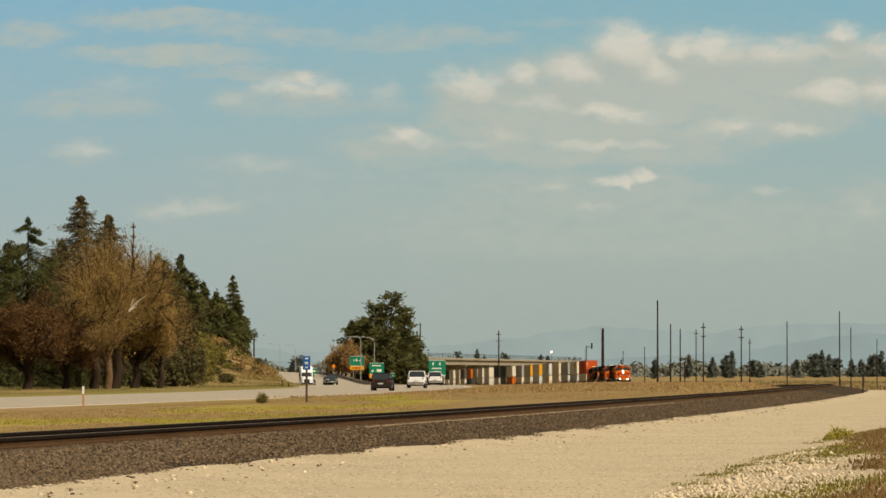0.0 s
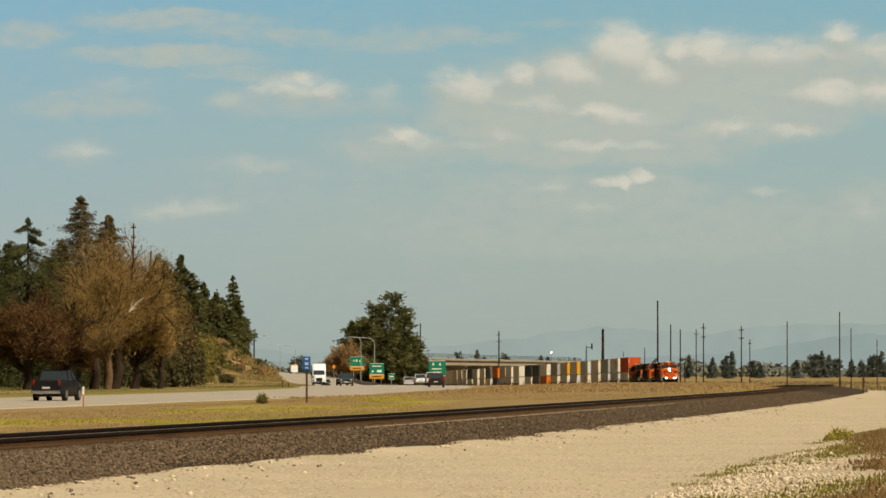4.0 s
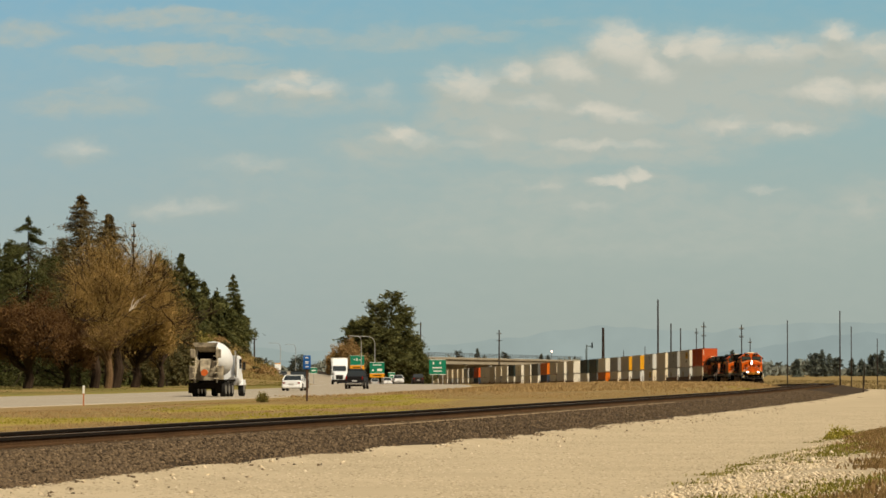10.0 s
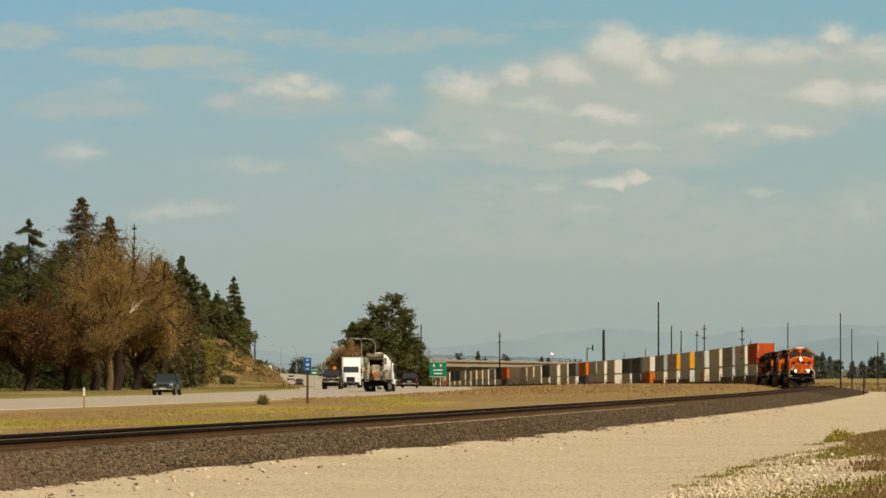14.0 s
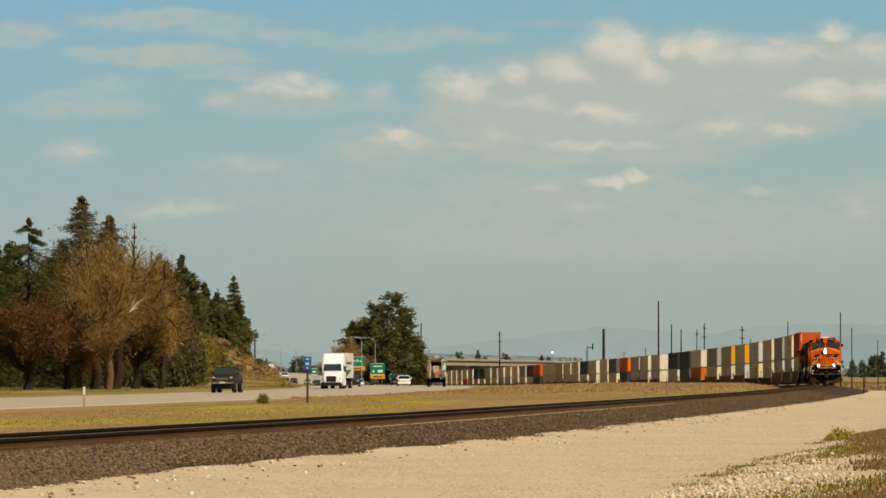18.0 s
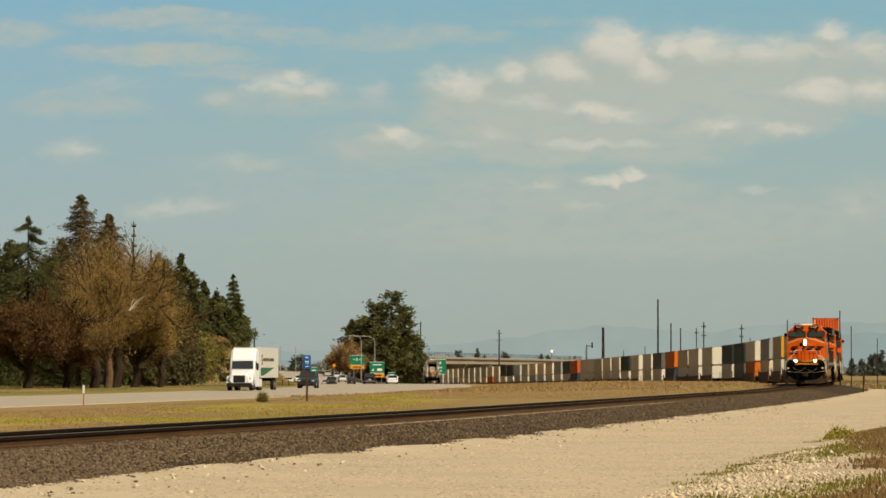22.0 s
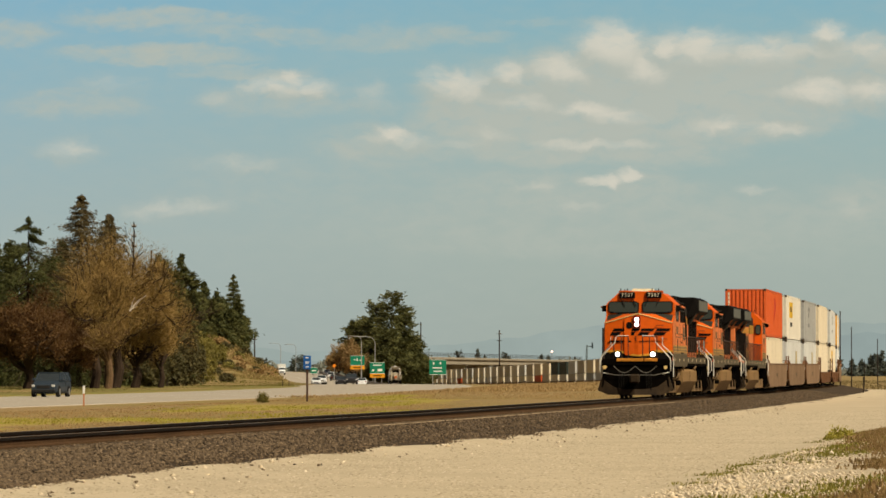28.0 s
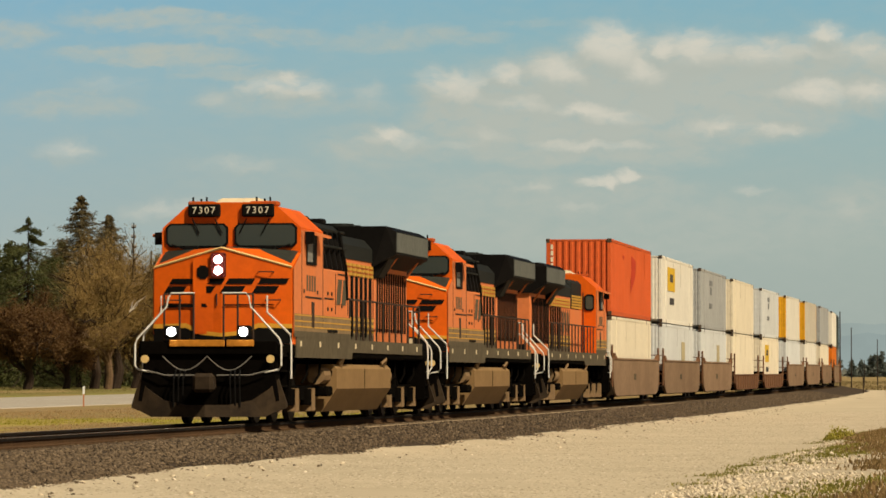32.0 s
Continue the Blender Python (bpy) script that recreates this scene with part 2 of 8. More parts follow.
# clouds: middle across, middle down, half width, half height (in tens of units), thickness
HEAPS_HIGH = [
    (109, 9.2, 6.2, 4.6, 1.0), (105.5, 8.6, 3.2, 2.6, 0.8), (101, 13.2, 6.4, 3.8, 0.85), (114.5, 12.6, 6.2, 4.2, 0.85), (118.8, 8.8, 3.0, 2.4, 0.85), (124, 9.2, 6.4, 4.0, 0.9),
    (121, 12, 6, 3, 0.6), (136, 10, 8.5, 3.4, 0.75), (146, 9, 7, 2.8, 0.7), (147.7, 6.2, 3.4, 2.2, 0.85), (154.5, 9.8, 6, 3.8, 0.7),
    (145.7, 16.6, 5.6, 3.2, 0.9), (140.5, 16.4, 5, 2.4, 0.6), (155, 16.6, 5, 3.4, 0.8), (90.8, 13.4, 3.6, 2.3, 0.75), (81.8, 16.2, 6, 3.9, 0.85), (77.5, 15.4, 3.4, 3.4, 0.7)]
HEAPS_LOW = [
    (94, 18.4, 7, 3.0, 0.65), (104, 19.4, 6, 1.9, 0.75), (108.5, 21, 7, 2.2, 0.7), (128, 23, 8, 2.5, 0.55), (129.5, 22, 2.6, 1.5, 0.6), (139, 22.8, 7, 1.5, 0.6), (106, 25.7, 12, 1.5, 0.62), (88.2, 24, 4, 2.4, 0.5),
    (84, 25.8, 7, 1.7, 0.45), (107.6, 32.4, 3.6, 1.2, 0.85), (111.6, 31.2, 2.2, 1.2, 0.8), (95.5, 33, 6.5, 1.6, 0.42), (103, 36.6, 7, 1.4, 0.42), (92, 36.3, 4.6, 1.2, 0.3), (134.3, 33.7, 4, 1.0, 0.5), (151.2, 37.4, 3, 2.4, 0.42)]
HEAPS_LEFT = [
    (51.8, 15.9, 8.2, 2.3, 0.75), (52.8, 14.2, 2.6, 2.0, 0.7), (46.4, 16.2, 3.4, 1.6, 0.55), (39, 17.9, 5, 2.0, 0.42), (66.4, 17.6, 4.4, 3.4, 0.48), (71, 24.8, 7, 2.0, 0.6), (70, 23.5, 3.2, 1.6, 0.75),
    (67.5, 27.4, 10, 2.4, 0.40), (12.8, 26.9, 5, 2.2, 0.58), (43.2, 29.5, 10, 2.2, 0.44), (32.6, 37.2, 8.5, 1.9, 0.55), (27.6, 38.2, 5, 1.3, 0.5), (39.5, 36.6, 5, 1.4, 0.36), (21, 15, 7, 2.2, 0.42)]
BANKS = [
    (120, 15, 44, 9, 0.95), (98, 21, 30, 8, 0.9), (148, 13, 26, 8, 0.8), (126, 21, 34, 6, 0.75), (84, 20, 14, 7, 0.7), (104, 26, 34, 5, 0.7), (70, 26, 20, 6, 0.5), (114, 33.5, 16, 5, 0.55), (94, 34, 24, 6, 0.5),
    (154, 36, 14, 6, 0.5), (30, 3.4, 24, 2.4, 0.60), (44, 5.8, 20, 2.2, 0.52), (28, 9.6, 24, 2.4, 0.66), (44, 12.4, 16, 2.0, 0.56), (14, 18.6, 18, 3.6, 0.50), (3, 6, 10, 3.4, 0.55)]
VEILS = [(72, 7, 22, 3.2, 0.50), (84, 7, 12, 2, 0.42), (98, 4, 14, 1.6, 0.34), (50, 18, 18, 4.4, 0.45), (60, 33, 40, 8, 0.30), (110, 40, 70, 9, 0.45)]


def cloud_material():
    m = bpy.data.materials.new("hazy_sky_with_clouds")
    m.use_nodes = True
    nt = m.node_tree
    nt.nodes.clear()

    def build_group(name, clouds, inner, wide):
        """The thickness of a set of clouds at a place."""
        g = bpy.data.node_groups.new(name, "ShaderNodeTree")
        g.interface.new_socket("Place", in_out="INPUT", socket_type="NodeSocketVector")
        g.interface.new_socket("Cover", in_out="OUTPUT", socket_type="NodeSocketFloat")
        n, ln = g.nodes, g.links.new
        gi, go = n.new("NodeGroupInput"), n.new("NodeGroupOutput")
        total = None
        for cx, cy, rx, ry, amp in clouds:
            sub = n.new("ShaderNodeVectorMath")
            sub.operation = "SUBTRACT"
            ln(gi.outputs["Place"], sub.inputs[0])
            sub.inputs[1].default_value = (cx, -cy, 0)
            div = n.new("ShaderNodeVectorMath")
            div.operation = "DIVIDE"
            ln(sub.outputs[0], div.inputs[0])
            div.inputs[1].default_value = (rx * wide, ry * wide, 1)
            le = n.new("ShaderNodeVectorMath")
            le.operation = "LENGTH"
            ln(div.outputs[0], le.inputs[0])
            mr = n.new("ShaderNodeMapRange")
            mr.interpolation_type = "SMOOTHSTEP"
            mr.inputs["From Min"].default_value, mr.inputs["From Max"].default_value = 1.0, inner
            mr.inputs["To Min"].default_value, mr.inputs["To Max"].default_value = 0.0, amp
            ln(le.outputs["Value"], mr.inputs["Value"])
            if total is None:
                total = mr.outputs["Result"]
                continue
            mx = n.new("ShaderNodeMath")
            mx.operation = "SMOOTH_MAX"
            mx.inputs[2].default_value = 0.22
            ln(total, mx.inputs[0])
            ln(mr.outputs["Result"], mx.inputs[1])
            total = mx.outputs[0]
        ln(total, go.inputs["Cover"])
        return g

    n, ln = nt.nodes, nt.links.new
    out, em = n.new("ShaderNodeOutputMaterial"), n.new("ShaderNodeEmission")
    ln(em.outputs[0], out.inputs["Surface"])
    tc = n.new("ShaderNodeTexCoord")
    # object space: x across, z up, in tens of bearing units
    sep, com = n.new("ShaderNodeSeparateXYZ"), n.new("ShaderNodeCombineXYZ")
    ln(tc.outputs["Object"], sep.inputs[0])
    ln(sep.outputs["X"], com.inputs["X"])
    ln(sep.outputs["Z"], com.inputs["Y"])

    def wobble(vec, scale, size, detail, stretch=1.5):
        mp = n.new("ShaderNodeMapping")
        mp.inputs["Scale"].default_value = (1, stretch, 1)
        ln(vec, mp.inputs["Vector"])
        no = n.new("ShaderNodeTexNoise")
        no.inputs["Scale"].default_value, no.inputs["Detail"].default_value, no.inputs["Roughness"].default_value = scale, detail, 0.5
        ln(mp.outputs[0], no.inputs["Vector"])
        sb = n.new("ShaderNodeVectorMath")
        sb.operation = "SUBTRACT"
        ln(no.outputs["Color"], sb.inputs[0])
        sb.inputs[1].default_value = (0.5, 0.5, 0.5)
        mu = n.new("ShaderNodeVectorMath")
        mu.operation = "MULTIPLY"
        ln(sb.outputs[0], mu.inputs[0])
        mu.inputs[1].default_value = (size, size * 0.6, 0)
        ad = n.new("ShaderNodeVectorMath")
        ln(vec, ad.inputs[0])
        ln(mu.outputs[0], ad.inputs[1])
        return ad.outputs[0]

    def grouped(tree, vec):
        g = n.new("ShaderNodeGroup")
        g.node_tree = tree
        ln(vec, g.inputs[0])
        return g.outputs[0]

    def shifted(vec, dx, dy):
        ad = n.new("ShaderNodeVectorMath")
        ln(vec, ad.inputs[0])
        ad.inputs[1].default_value = (dx, dy, 0)
        return ad.outputs[0]

    def mapped(value, a, b, lo=0.0, hi=1.0, kind="SMOOTHSTEP"):
        mr = n.new("ShaderNodeMapRange")
        mr.interpolation_type = kind
        for key, v in (("From Min", a), ("From Max", b), ("To Min", lo), ("To Max", hi)):
            mr.inputs[key].default_value = v
        ln(value, mr.inputs["Value"])
        return mr.outputs["Result"]

    def sums(op, a, b, c=None):
        ma = n.new("ShaderNodeMath")
        ma.operation = op
        for i, v in enumerate((a, b, c)):
            if isinstance(v, (int, float)):
                ma.inputs[i].default_value = v
            elif v is not None:
                ln(v, ma.inputs[i])
        return ma.outputs[0]

    def mixed(fac, a, b, blend="MIX"):
        mi = n.new("ShaderNodeMix")
        mi.data_type, mi.blend_type = "RGBA", blend
        for key, v in (("Factor", fac), ("A", a), ("B", b)):
            if isinstance(v, (int, float)):
                mi.inputs[key].default_value = v
            elif isinstance(v, tuple):
                mi.inputs[key].default_value = (*v, 1)
            else:
                ln(v, mi.inputs[key])
        return mi.outputs["Result"]

    place = com.outputs[0]
    billow = wobble(wobble(wobble(place, 0.11, 4.0, 2), 0.36, 3.4, 3), 1.2, 0.7, 2)
    drawn = wobble(wobble(place, 0.06, 8.0, 2, 2.5), 0.30, 4.0, 4, 2.5)
    heap = build_group("heaped_cloud", HEAPS_HIGH + HEAPS_LOW + HEAPS_LEFT, 0.0, 2.15)
    broad = build_group("broad_cloud", BANKS + VEILS, 0.35, 1.15)
    here, above = grouped(heap, billow), grouped(heap, shifted(billow, 0.8, 2.4))
    body = grouped(broad, drawn)
    # thinner and thicker places
    thick = n.new("ShaderNodeTexNoise")
    thick.inputs["Scale"].default_value, thick.inputs["Detail"].default_value, thick.inputs["Roughness"].default_value = 0.20, 5, 0.5
    mp = n.new("ShaderNodeMapping")
    mp.inputs["Scale"].default_value = (1, 2.2, 1)
    ln(billow, mp.inputs["Vector"])
    ln(mp.outputs[0], thick.inputs["Vector"])
    uneven = sums("MULTIPLY_ADD", thick.outputs["Fac"], 1.5, 0.25)
    cover = mapped(sums("MULTIPLY", here, uneven), 0.06, 0.95, 0.0, 0.92)
    veil = mapped(sums("MULTIPLY", body, uneven), 0.0, 1.0, 0.0, 0.95)
    # sunlit tops, grey feet
    lit = mapped(sums("MULTIPLY_ADD", above, -0.7, here), 0.02, 0.50)
    tone = mixed(lit, (0.442, 0.475, 0.418), (0.655, 0.625, 0.525))
    # clear sky: deeper above, milky haze below
    grad = n.new("ShaderNodeValToRGB")
    e = grad.color_ramp.elements
    e[0].position, e[0].color = 0.0, (0.345, 0.395, 0.362, 1)
    e[1].position, e[1].color = 1.0, (0.225, 0.43, 0.515, 1)
    for pos, col in ((0.35, (0.372, 0.443, 0.405)), (0.62, (0.322, 0.447, 0.445)), (0.85, (0.272, 0.445, 0.485))):
        e.new(pos).color = (*col, 1)
    ln(mapped(sep.outputs["Z"], -66, 0, kind="LINEAR"), grad.inputs["Fac"])
    # bluer air towards the left
    air = mixed(mapped(sep.outputs["X"], 0, 95, kind="LINEAR"), (0.97, 1.0, 1.07), (1.0, 1.0, 0.985))
    clear = mixed(1.0, grad.outputs["Color"], air, "MULTIPLY")
    ln(mixed(cover, mixed(veil, clear, (0.458, 0.49, 0.43)), tone), em.inputs["Color"])
    return m


SKY_D = 4600.0
UNIT = SKY_D / (BEAR * K) * 10
sh = Shape().add([(-60, 0, -80), (220, 0, -80), (220, 0, 60), (-60, 0, 60)], [(0, 1, 2, 3)])
sky_backdrop = tagged(new("backdrop_sky", sh.mesh("backdrop_sky", cloud_material())), "hazy blue spring sky with drifting white cumulus clouds", "sky", kind="structure")
sky_backdrop.scale = (UNIT, UNIT, UNIT)


def sky_pose(drift):
    x, z = px(drift, 0, SKY_D)
    return Matrix.Translation((x, SKY_D, z))


# aerial haze over the far ridges is put into an even, glowing colour
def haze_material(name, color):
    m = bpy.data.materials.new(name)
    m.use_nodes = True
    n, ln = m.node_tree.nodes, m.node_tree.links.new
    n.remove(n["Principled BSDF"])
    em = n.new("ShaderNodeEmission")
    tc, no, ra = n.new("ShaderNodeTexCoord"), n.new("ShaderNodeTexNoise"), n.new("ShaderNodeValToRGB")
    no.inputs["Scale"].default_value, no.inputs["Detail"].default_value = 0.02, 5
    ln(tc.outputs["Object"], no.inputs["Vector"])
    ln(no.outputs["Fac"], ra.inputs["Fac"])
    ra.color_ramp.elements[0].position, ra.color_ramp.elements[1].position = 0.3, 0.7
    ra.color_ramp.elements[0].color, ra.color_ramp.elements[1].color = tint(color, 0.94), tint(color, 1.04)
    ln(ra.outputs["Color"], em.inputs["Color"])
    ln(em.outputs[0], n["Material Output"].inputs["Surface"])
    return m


def far_ridge(name, label, d, tops, color, seed):
    """A ridge on the skyline; tops: bearing and height in far units."""
    xs = np.linspace(tops[0][0], tops[-1][0], 160)
    ys = np.interp(xs, [t[0] for t in tops], [t[1] for t in tops])
    s = Shape()
    for i, (x, y) in enumerate(zip(xs, ys)):
        y += 5 * noise.noise((x * 0.02, seed, 0)) + 2 * noise.noise((x * 0.09, seed, 3))
        a, b = px(x, y, d), px(x, 690, d)
        s.v += [(a[0], d, a[1]), (b[0], d - 40, b[1])]
    s.f = [(2 * i, 2 * i + 1, 2 * i + 3, 2 * i + 2) for i in range(len(xs) - 1)]
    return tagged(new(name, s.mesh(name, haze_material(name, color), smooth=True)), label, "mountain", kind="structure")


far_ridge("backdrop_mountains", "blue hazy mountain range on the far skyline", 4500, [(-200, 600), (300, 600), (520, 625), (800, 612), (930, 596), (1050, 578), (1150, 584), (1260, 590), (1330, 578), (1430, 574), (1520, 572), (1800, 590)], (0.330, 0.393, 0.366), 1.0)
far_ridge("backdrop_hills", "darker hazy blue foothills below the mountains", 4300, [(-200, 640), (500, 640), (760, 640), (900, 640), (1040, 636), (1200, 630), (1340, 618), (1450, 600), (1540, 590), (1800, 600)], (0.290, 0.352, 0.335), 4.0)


# ---- ground ----
def ground_height(d, p):
    """One sheet of land, by distance and by offset from the railway."""
    b, r, k, q = bed_z(d), road_z(d), road_shift(d), bank_shift(d)
    # grassy rise between the highway and the railway, beyond the straight
    rise = np.interp(d, [170, 240, 300, 420, 560, 760, 900], [0.0, 0.25, 0.46, 0.88, 0.66, 0.80, 0.0])
    bank = np.interp(d, [620, 800, 900, 1700, 2200], [0.0, 0.35, 1.0, 1.0, 0.4])
    far = np.interp(d, [900, 2000], [0.0, 1.0])
    pts = [(-3000, 2 + 10 * bank), (-300, 20 * bank), (-135, 17 * bank), (-88, 12.5 * bank), (-71 + k, 1.0 * bank), (-66.5 + k, r), (-44 + k, r - 0.02), (-41 + k, r - 0.12),
           (-34 + 0.8 * k, 0.5 * r + 0.5 * b - 0.08 + rise * 0.7), (-22, 0.25 * r + 0.75 * b - 0.10 + rise), (-8, b - 0.05 + rise * 0.9), (-4.6, b - 0.1 + rise * 0.3), (-3.4, b - 0.06), (3.4, b - 0.02), (12.4 + q, b - 0.08),
           (13.4 + q, b + 0.06), (14.9 + q, b + 0.33), (17.5 + q, b + 0.50), (20 + q, b + 0.55), (28, b * (1 - far) - 0.2), (70, 0.35 * b - 0.2), (200, -0.1), (3000, 0.3)]
    return np.interp(p, [e[0] for e in pts], [e[1] for e in pts])


ROWS = np.unique(np.concatenate([np.arange(-300, 40, 40), np.arange(40, 200, 2.5), np.arange(200, 700, 8), np.arange(700, 1500, 20), np.arange(1500, 4600, 120)])).astype(float)
COLS = np.unique(np.concatenate([[-2600, -1500, -900, -600, -400, -300, -250, -200, -170, -150], np.arange(-135, -66, 4.0), np.arange(-66.5, -42.5, 1.9), np.arange(-42, -8, 1.2), np.arange(-8, 18, 0.8),
                                 np.arange(18, 40, 3), [45, 55, 70, 100, 140, 200, 300, 500, 900, 1500, 2600]])).astype(float)


def green_end(d, p):
    """How far along the line the fresh grass of the verge reaches."""
    return 243 - 6.4 * (p + 18) + 14 * noise.noise((d * 0.09, p * 0.3, 5))


sh = Shape()
for d in ROWS:
    for p in COLS:
        x, y = beside(d, p)
        bumpy = 0.0 if (-67 < p - road_shift(d) < -43 or -3.5 < p < 19) else (0.10 if abs(p) < 40 else 0.3)
        if p < -70 and d > 700:
            bumpy = 1.4
        z = float(ground_height(d, p)) + bumpy * noise.noise((x * 0.12, y * 0.06, 0.3)) + 0.4 * bumpy * noise.noise((x * 0.7, y * 0.4, 7))
        sh.v.append((float(x), float(y), z))
nc = len(COLS)
sh.f = [(i * nc + j, i * nc + j + 1, (i + 1) * nc + j + 1, (i + 1) * nc + j) for i in range(len(ROWS) - 1) for j in range(nc - 1)]
for i in range(len(ROWS) - 1):
    for j in range(nc - 1):
        d, p = ROWS[i], COLS[j]
        green = -26 + 4 * noise.noise((d * 0.05, 9, 2)) < p < -10.5 + 3 * noise.noise((d * 0.04, 3, 6)) and 95 < d < green_end(d, p) and noise.noise((d * 0.035, p * 0.16, 4)) > -0.02
        sh.m.append(1 if green else 0)
ground = tagged(new("ground", sh.mesh("ground", MAT_GRASS_GROUND, MAT_VERGE, smooth=True)), "dry grassland with patches of green", "ground", kind="structure")


def strip(name, d0, d1, step, profile, material, ragged=(0.0, 0.0), zf=bed_z, smooth=False, shift=0.0, spread=False, lip=False):
    """A long strip beside the line. profile: offset and height above zf, from left to right; ragged: how uneven its two edges are; lip: the right edge runs down into the ground."""
    s = Shape()
    ds = np.arange(d0, d1 + step, step)
    for d in ds:
        w = 0.6 * noise.noise((d * 0.13, 2, len(name))) + 0.4 * noise.noise((d * 0.45, 5, len(name))) + 0.3 * noise.noise((d * 1.3, 8, 0))
        for i, (p, z) in enumerate(profile):
            pp = p + (ragged[0] * w if i == 0 else ragged[1] * w if i == len(profile) - 1 else 0)
            x, y = beside(d, pp + shift * road_shift(d) + (toe_shift(d) if spread and p > 2 else 0))
            s.v.append((float(x), float(y), float(zf(d)) + z))
        if lip:
            s.v.append((s.v[-1][0] + 0.25, s.v[-1][1], s.v[-1][2] - 0.2))
    k = len(profile) + lip
    s.f = [(i * k + j, i * k + j + 1, (i + 1) * k + j + 1, (i + 1) * k + j) for i in range(len(ds) - 1) for j in range(k - 1)]
    return new(name, s.mesh(name, material, smooth=smooth))


# the gravel road: worn uneven, rising to a low bank on its outer side
sh = Shape()
GRAVEL_P = np.concatenate([[2.3, 2.75, 3.3], np.arange(4.0, 12.1, 0.8), [12.7, 13.4, 14.1, 14.9, 15.8, 16.7, 17.6, 18.6, 19.6]])
GRAVEL_D = np.arange(30, 560, 0.9)
for d in GRAVEL_D:
    for p in GRAVEL_P:
        edge = 0.35 * noise.noise((d * 0.2, 3, 1)) if p < 3 else 0.8 * noise.noise((d * 0.12, 6, 1)) if p > 18 else 0.0
        x, y = beside(d, widened(d, p) + edge + (bank_shift(d) * min(1.0, (p - 10.0) / 2.4) if p > 10 else 0.0))
        z = float(np.interp(p, [2.3, 2.75, 3.3, 4.2, 12.4, 13.4, 14.9, 17.5, 19.5], [0.17, 0.125, 0.05, 0.018, 0.018, 0.155, 0.41, 0.60, 0.62])) - (0.2 if p > 19 else 0)
        z += (0.030 * noise.noise((float(x) * 0.55, float(y) * 0.30, 2)) + 0.016 * noise.noise((float(x) * 1.7, float(y) * 1.1, 5))) * (1 if p > 3.2 else 0.4)
        sh.v.append((float(x), float(y), float(bed_z(d)) + z))
k = len(GRAVEL_P)
sh.f = [(i * k + j, i * k + j + 1, (i + 1) * k + j + 1, (i + 1) * k + j) for i in range(len(GRAVEL_D) - 1) for j in range(k - 1)]
tagged(new("service_road", sh.mesh("service_road", MAT_GRAVEL, smooth=True)), "pale tan gravel service road beside the track", "gravel road", kind="structure")
tagged(strip("ballast", 30, 1700, 0.7, [(-3.4, -0.05), (-2.9, 0.06), (-1.75, 0.50), (-0.8, 0.50), (0.8, 0.50), (1.75, 0.50), (2.9, 0.07), (3.5, 0.008)], MAT_BALLAST, (0.2, 0.5), spread=True), "dark grey-brown crushed stone ballast bed", "ballast", kind="structure")
tagged(strip("road", -320, 2600, 4.0, [(-67, 0.01), (-60, 0.05), (-54, 0.08), (-48, 0.05), (-43.8, 0.02)], MAT_ROAD, (0, 0), road_z, shift=1.0, lip=True), "pale worn asphalt highway", "road", kind="structure")
glass_grey = glass("pale_side_glass", (0.30, 0.29, 0.25), 0.15)
surf_hose = surface("grey_rubber", (0.20, 0.18, 0.15), 0.8, vary=0.2, bump=0.0)
worn_orange = surface("worn_orange_sill_paint", (0.62, 0.24, 0.025), 0.6, fine=9.0, coarse=1.5, vary=0.35, bump=0.03)
plough_brown = surface("mud_brown_steel", (0.058, 0.037, 0.018), 0.85, fine=7.0, coarse=1.2, vary=0.4, bump=0.06, color2=(0.015, 0.010, 0.006))
# ---- the train ----
ORANGE = surface("orange_paint", (0.78, 0.125, 0.002), 0.5, fine=7.0, coarse=0.9, vary=0.14, bump=0.03, color2=(0.60, 0.09, 0.005), spec=0.2)
ORANGE_DUSTY = surface("dusty_orange_paint", (0.68, 0.185, 0.045), 0.7, fine=6.0, coarse=0.8, vary=0.15, bump=0.04, color2=(0.58, 0.19, 0.075))
WING_GREY = surface("weathered_grey_panel", (0.135, 0.14, 0.12), 0.7, fine=6.0, coarse=0.8, vary=0.25, bump=0.03)
YELLOW_P = surface("yellow_paint", (0.72, 0.36, 0.04), 0.55, fine=9.0, coarse=1.2, vary=0.2, bump=0.03)
YELLOW_DUSTY = surface("dusty_yellow_paint", (0.66, 0.36, 0.06), 0.7, fine=9.0, coarse=1.2, vary=0.3, bump=0.04)
BLACK_P = surface("black_paint", (0.008, 0.007, 0.006), 0.6, fine=8.0, coarse=1.0, vary=0.3, bump=0.03, spec=0.06)
GREEN_BLACK = surface("dark_green_paint", (0.032, 0.034, 0.024), 0.6, fine=8.0, coarse=1.0, vary=0.3, bump=0.03, spec=0.25)
GREY_ROOF = surface("sooty_grey_paint", (0.018, 0.020, 0.017), 0.7, fine=6.0, coarse=0.8, vary=0.3, bump=0.04)
GREY_SILL = surface("dusty_grey_paint", (0.125, 0.10, 0.06), 0.8, fine=6.0, coarse=0.7, vary=0.3, bump=0.04)
DUST = surface("dusty_brown_steel", (0.29, 0.185, 0.09), 0.85, fine=8.0, coarse=1.1, vary=0.25, bump=0.08, color2=(0.19, 0.12, 0.058))
TANK_BROWN = surface("dust_covered_tank_paint", (0.27, 0.165, 0.07), 0.85, fine=7.0, coarse=0.7, vary=0.15, bump=0.03, color2=(0.21, 0.125, 0.05))
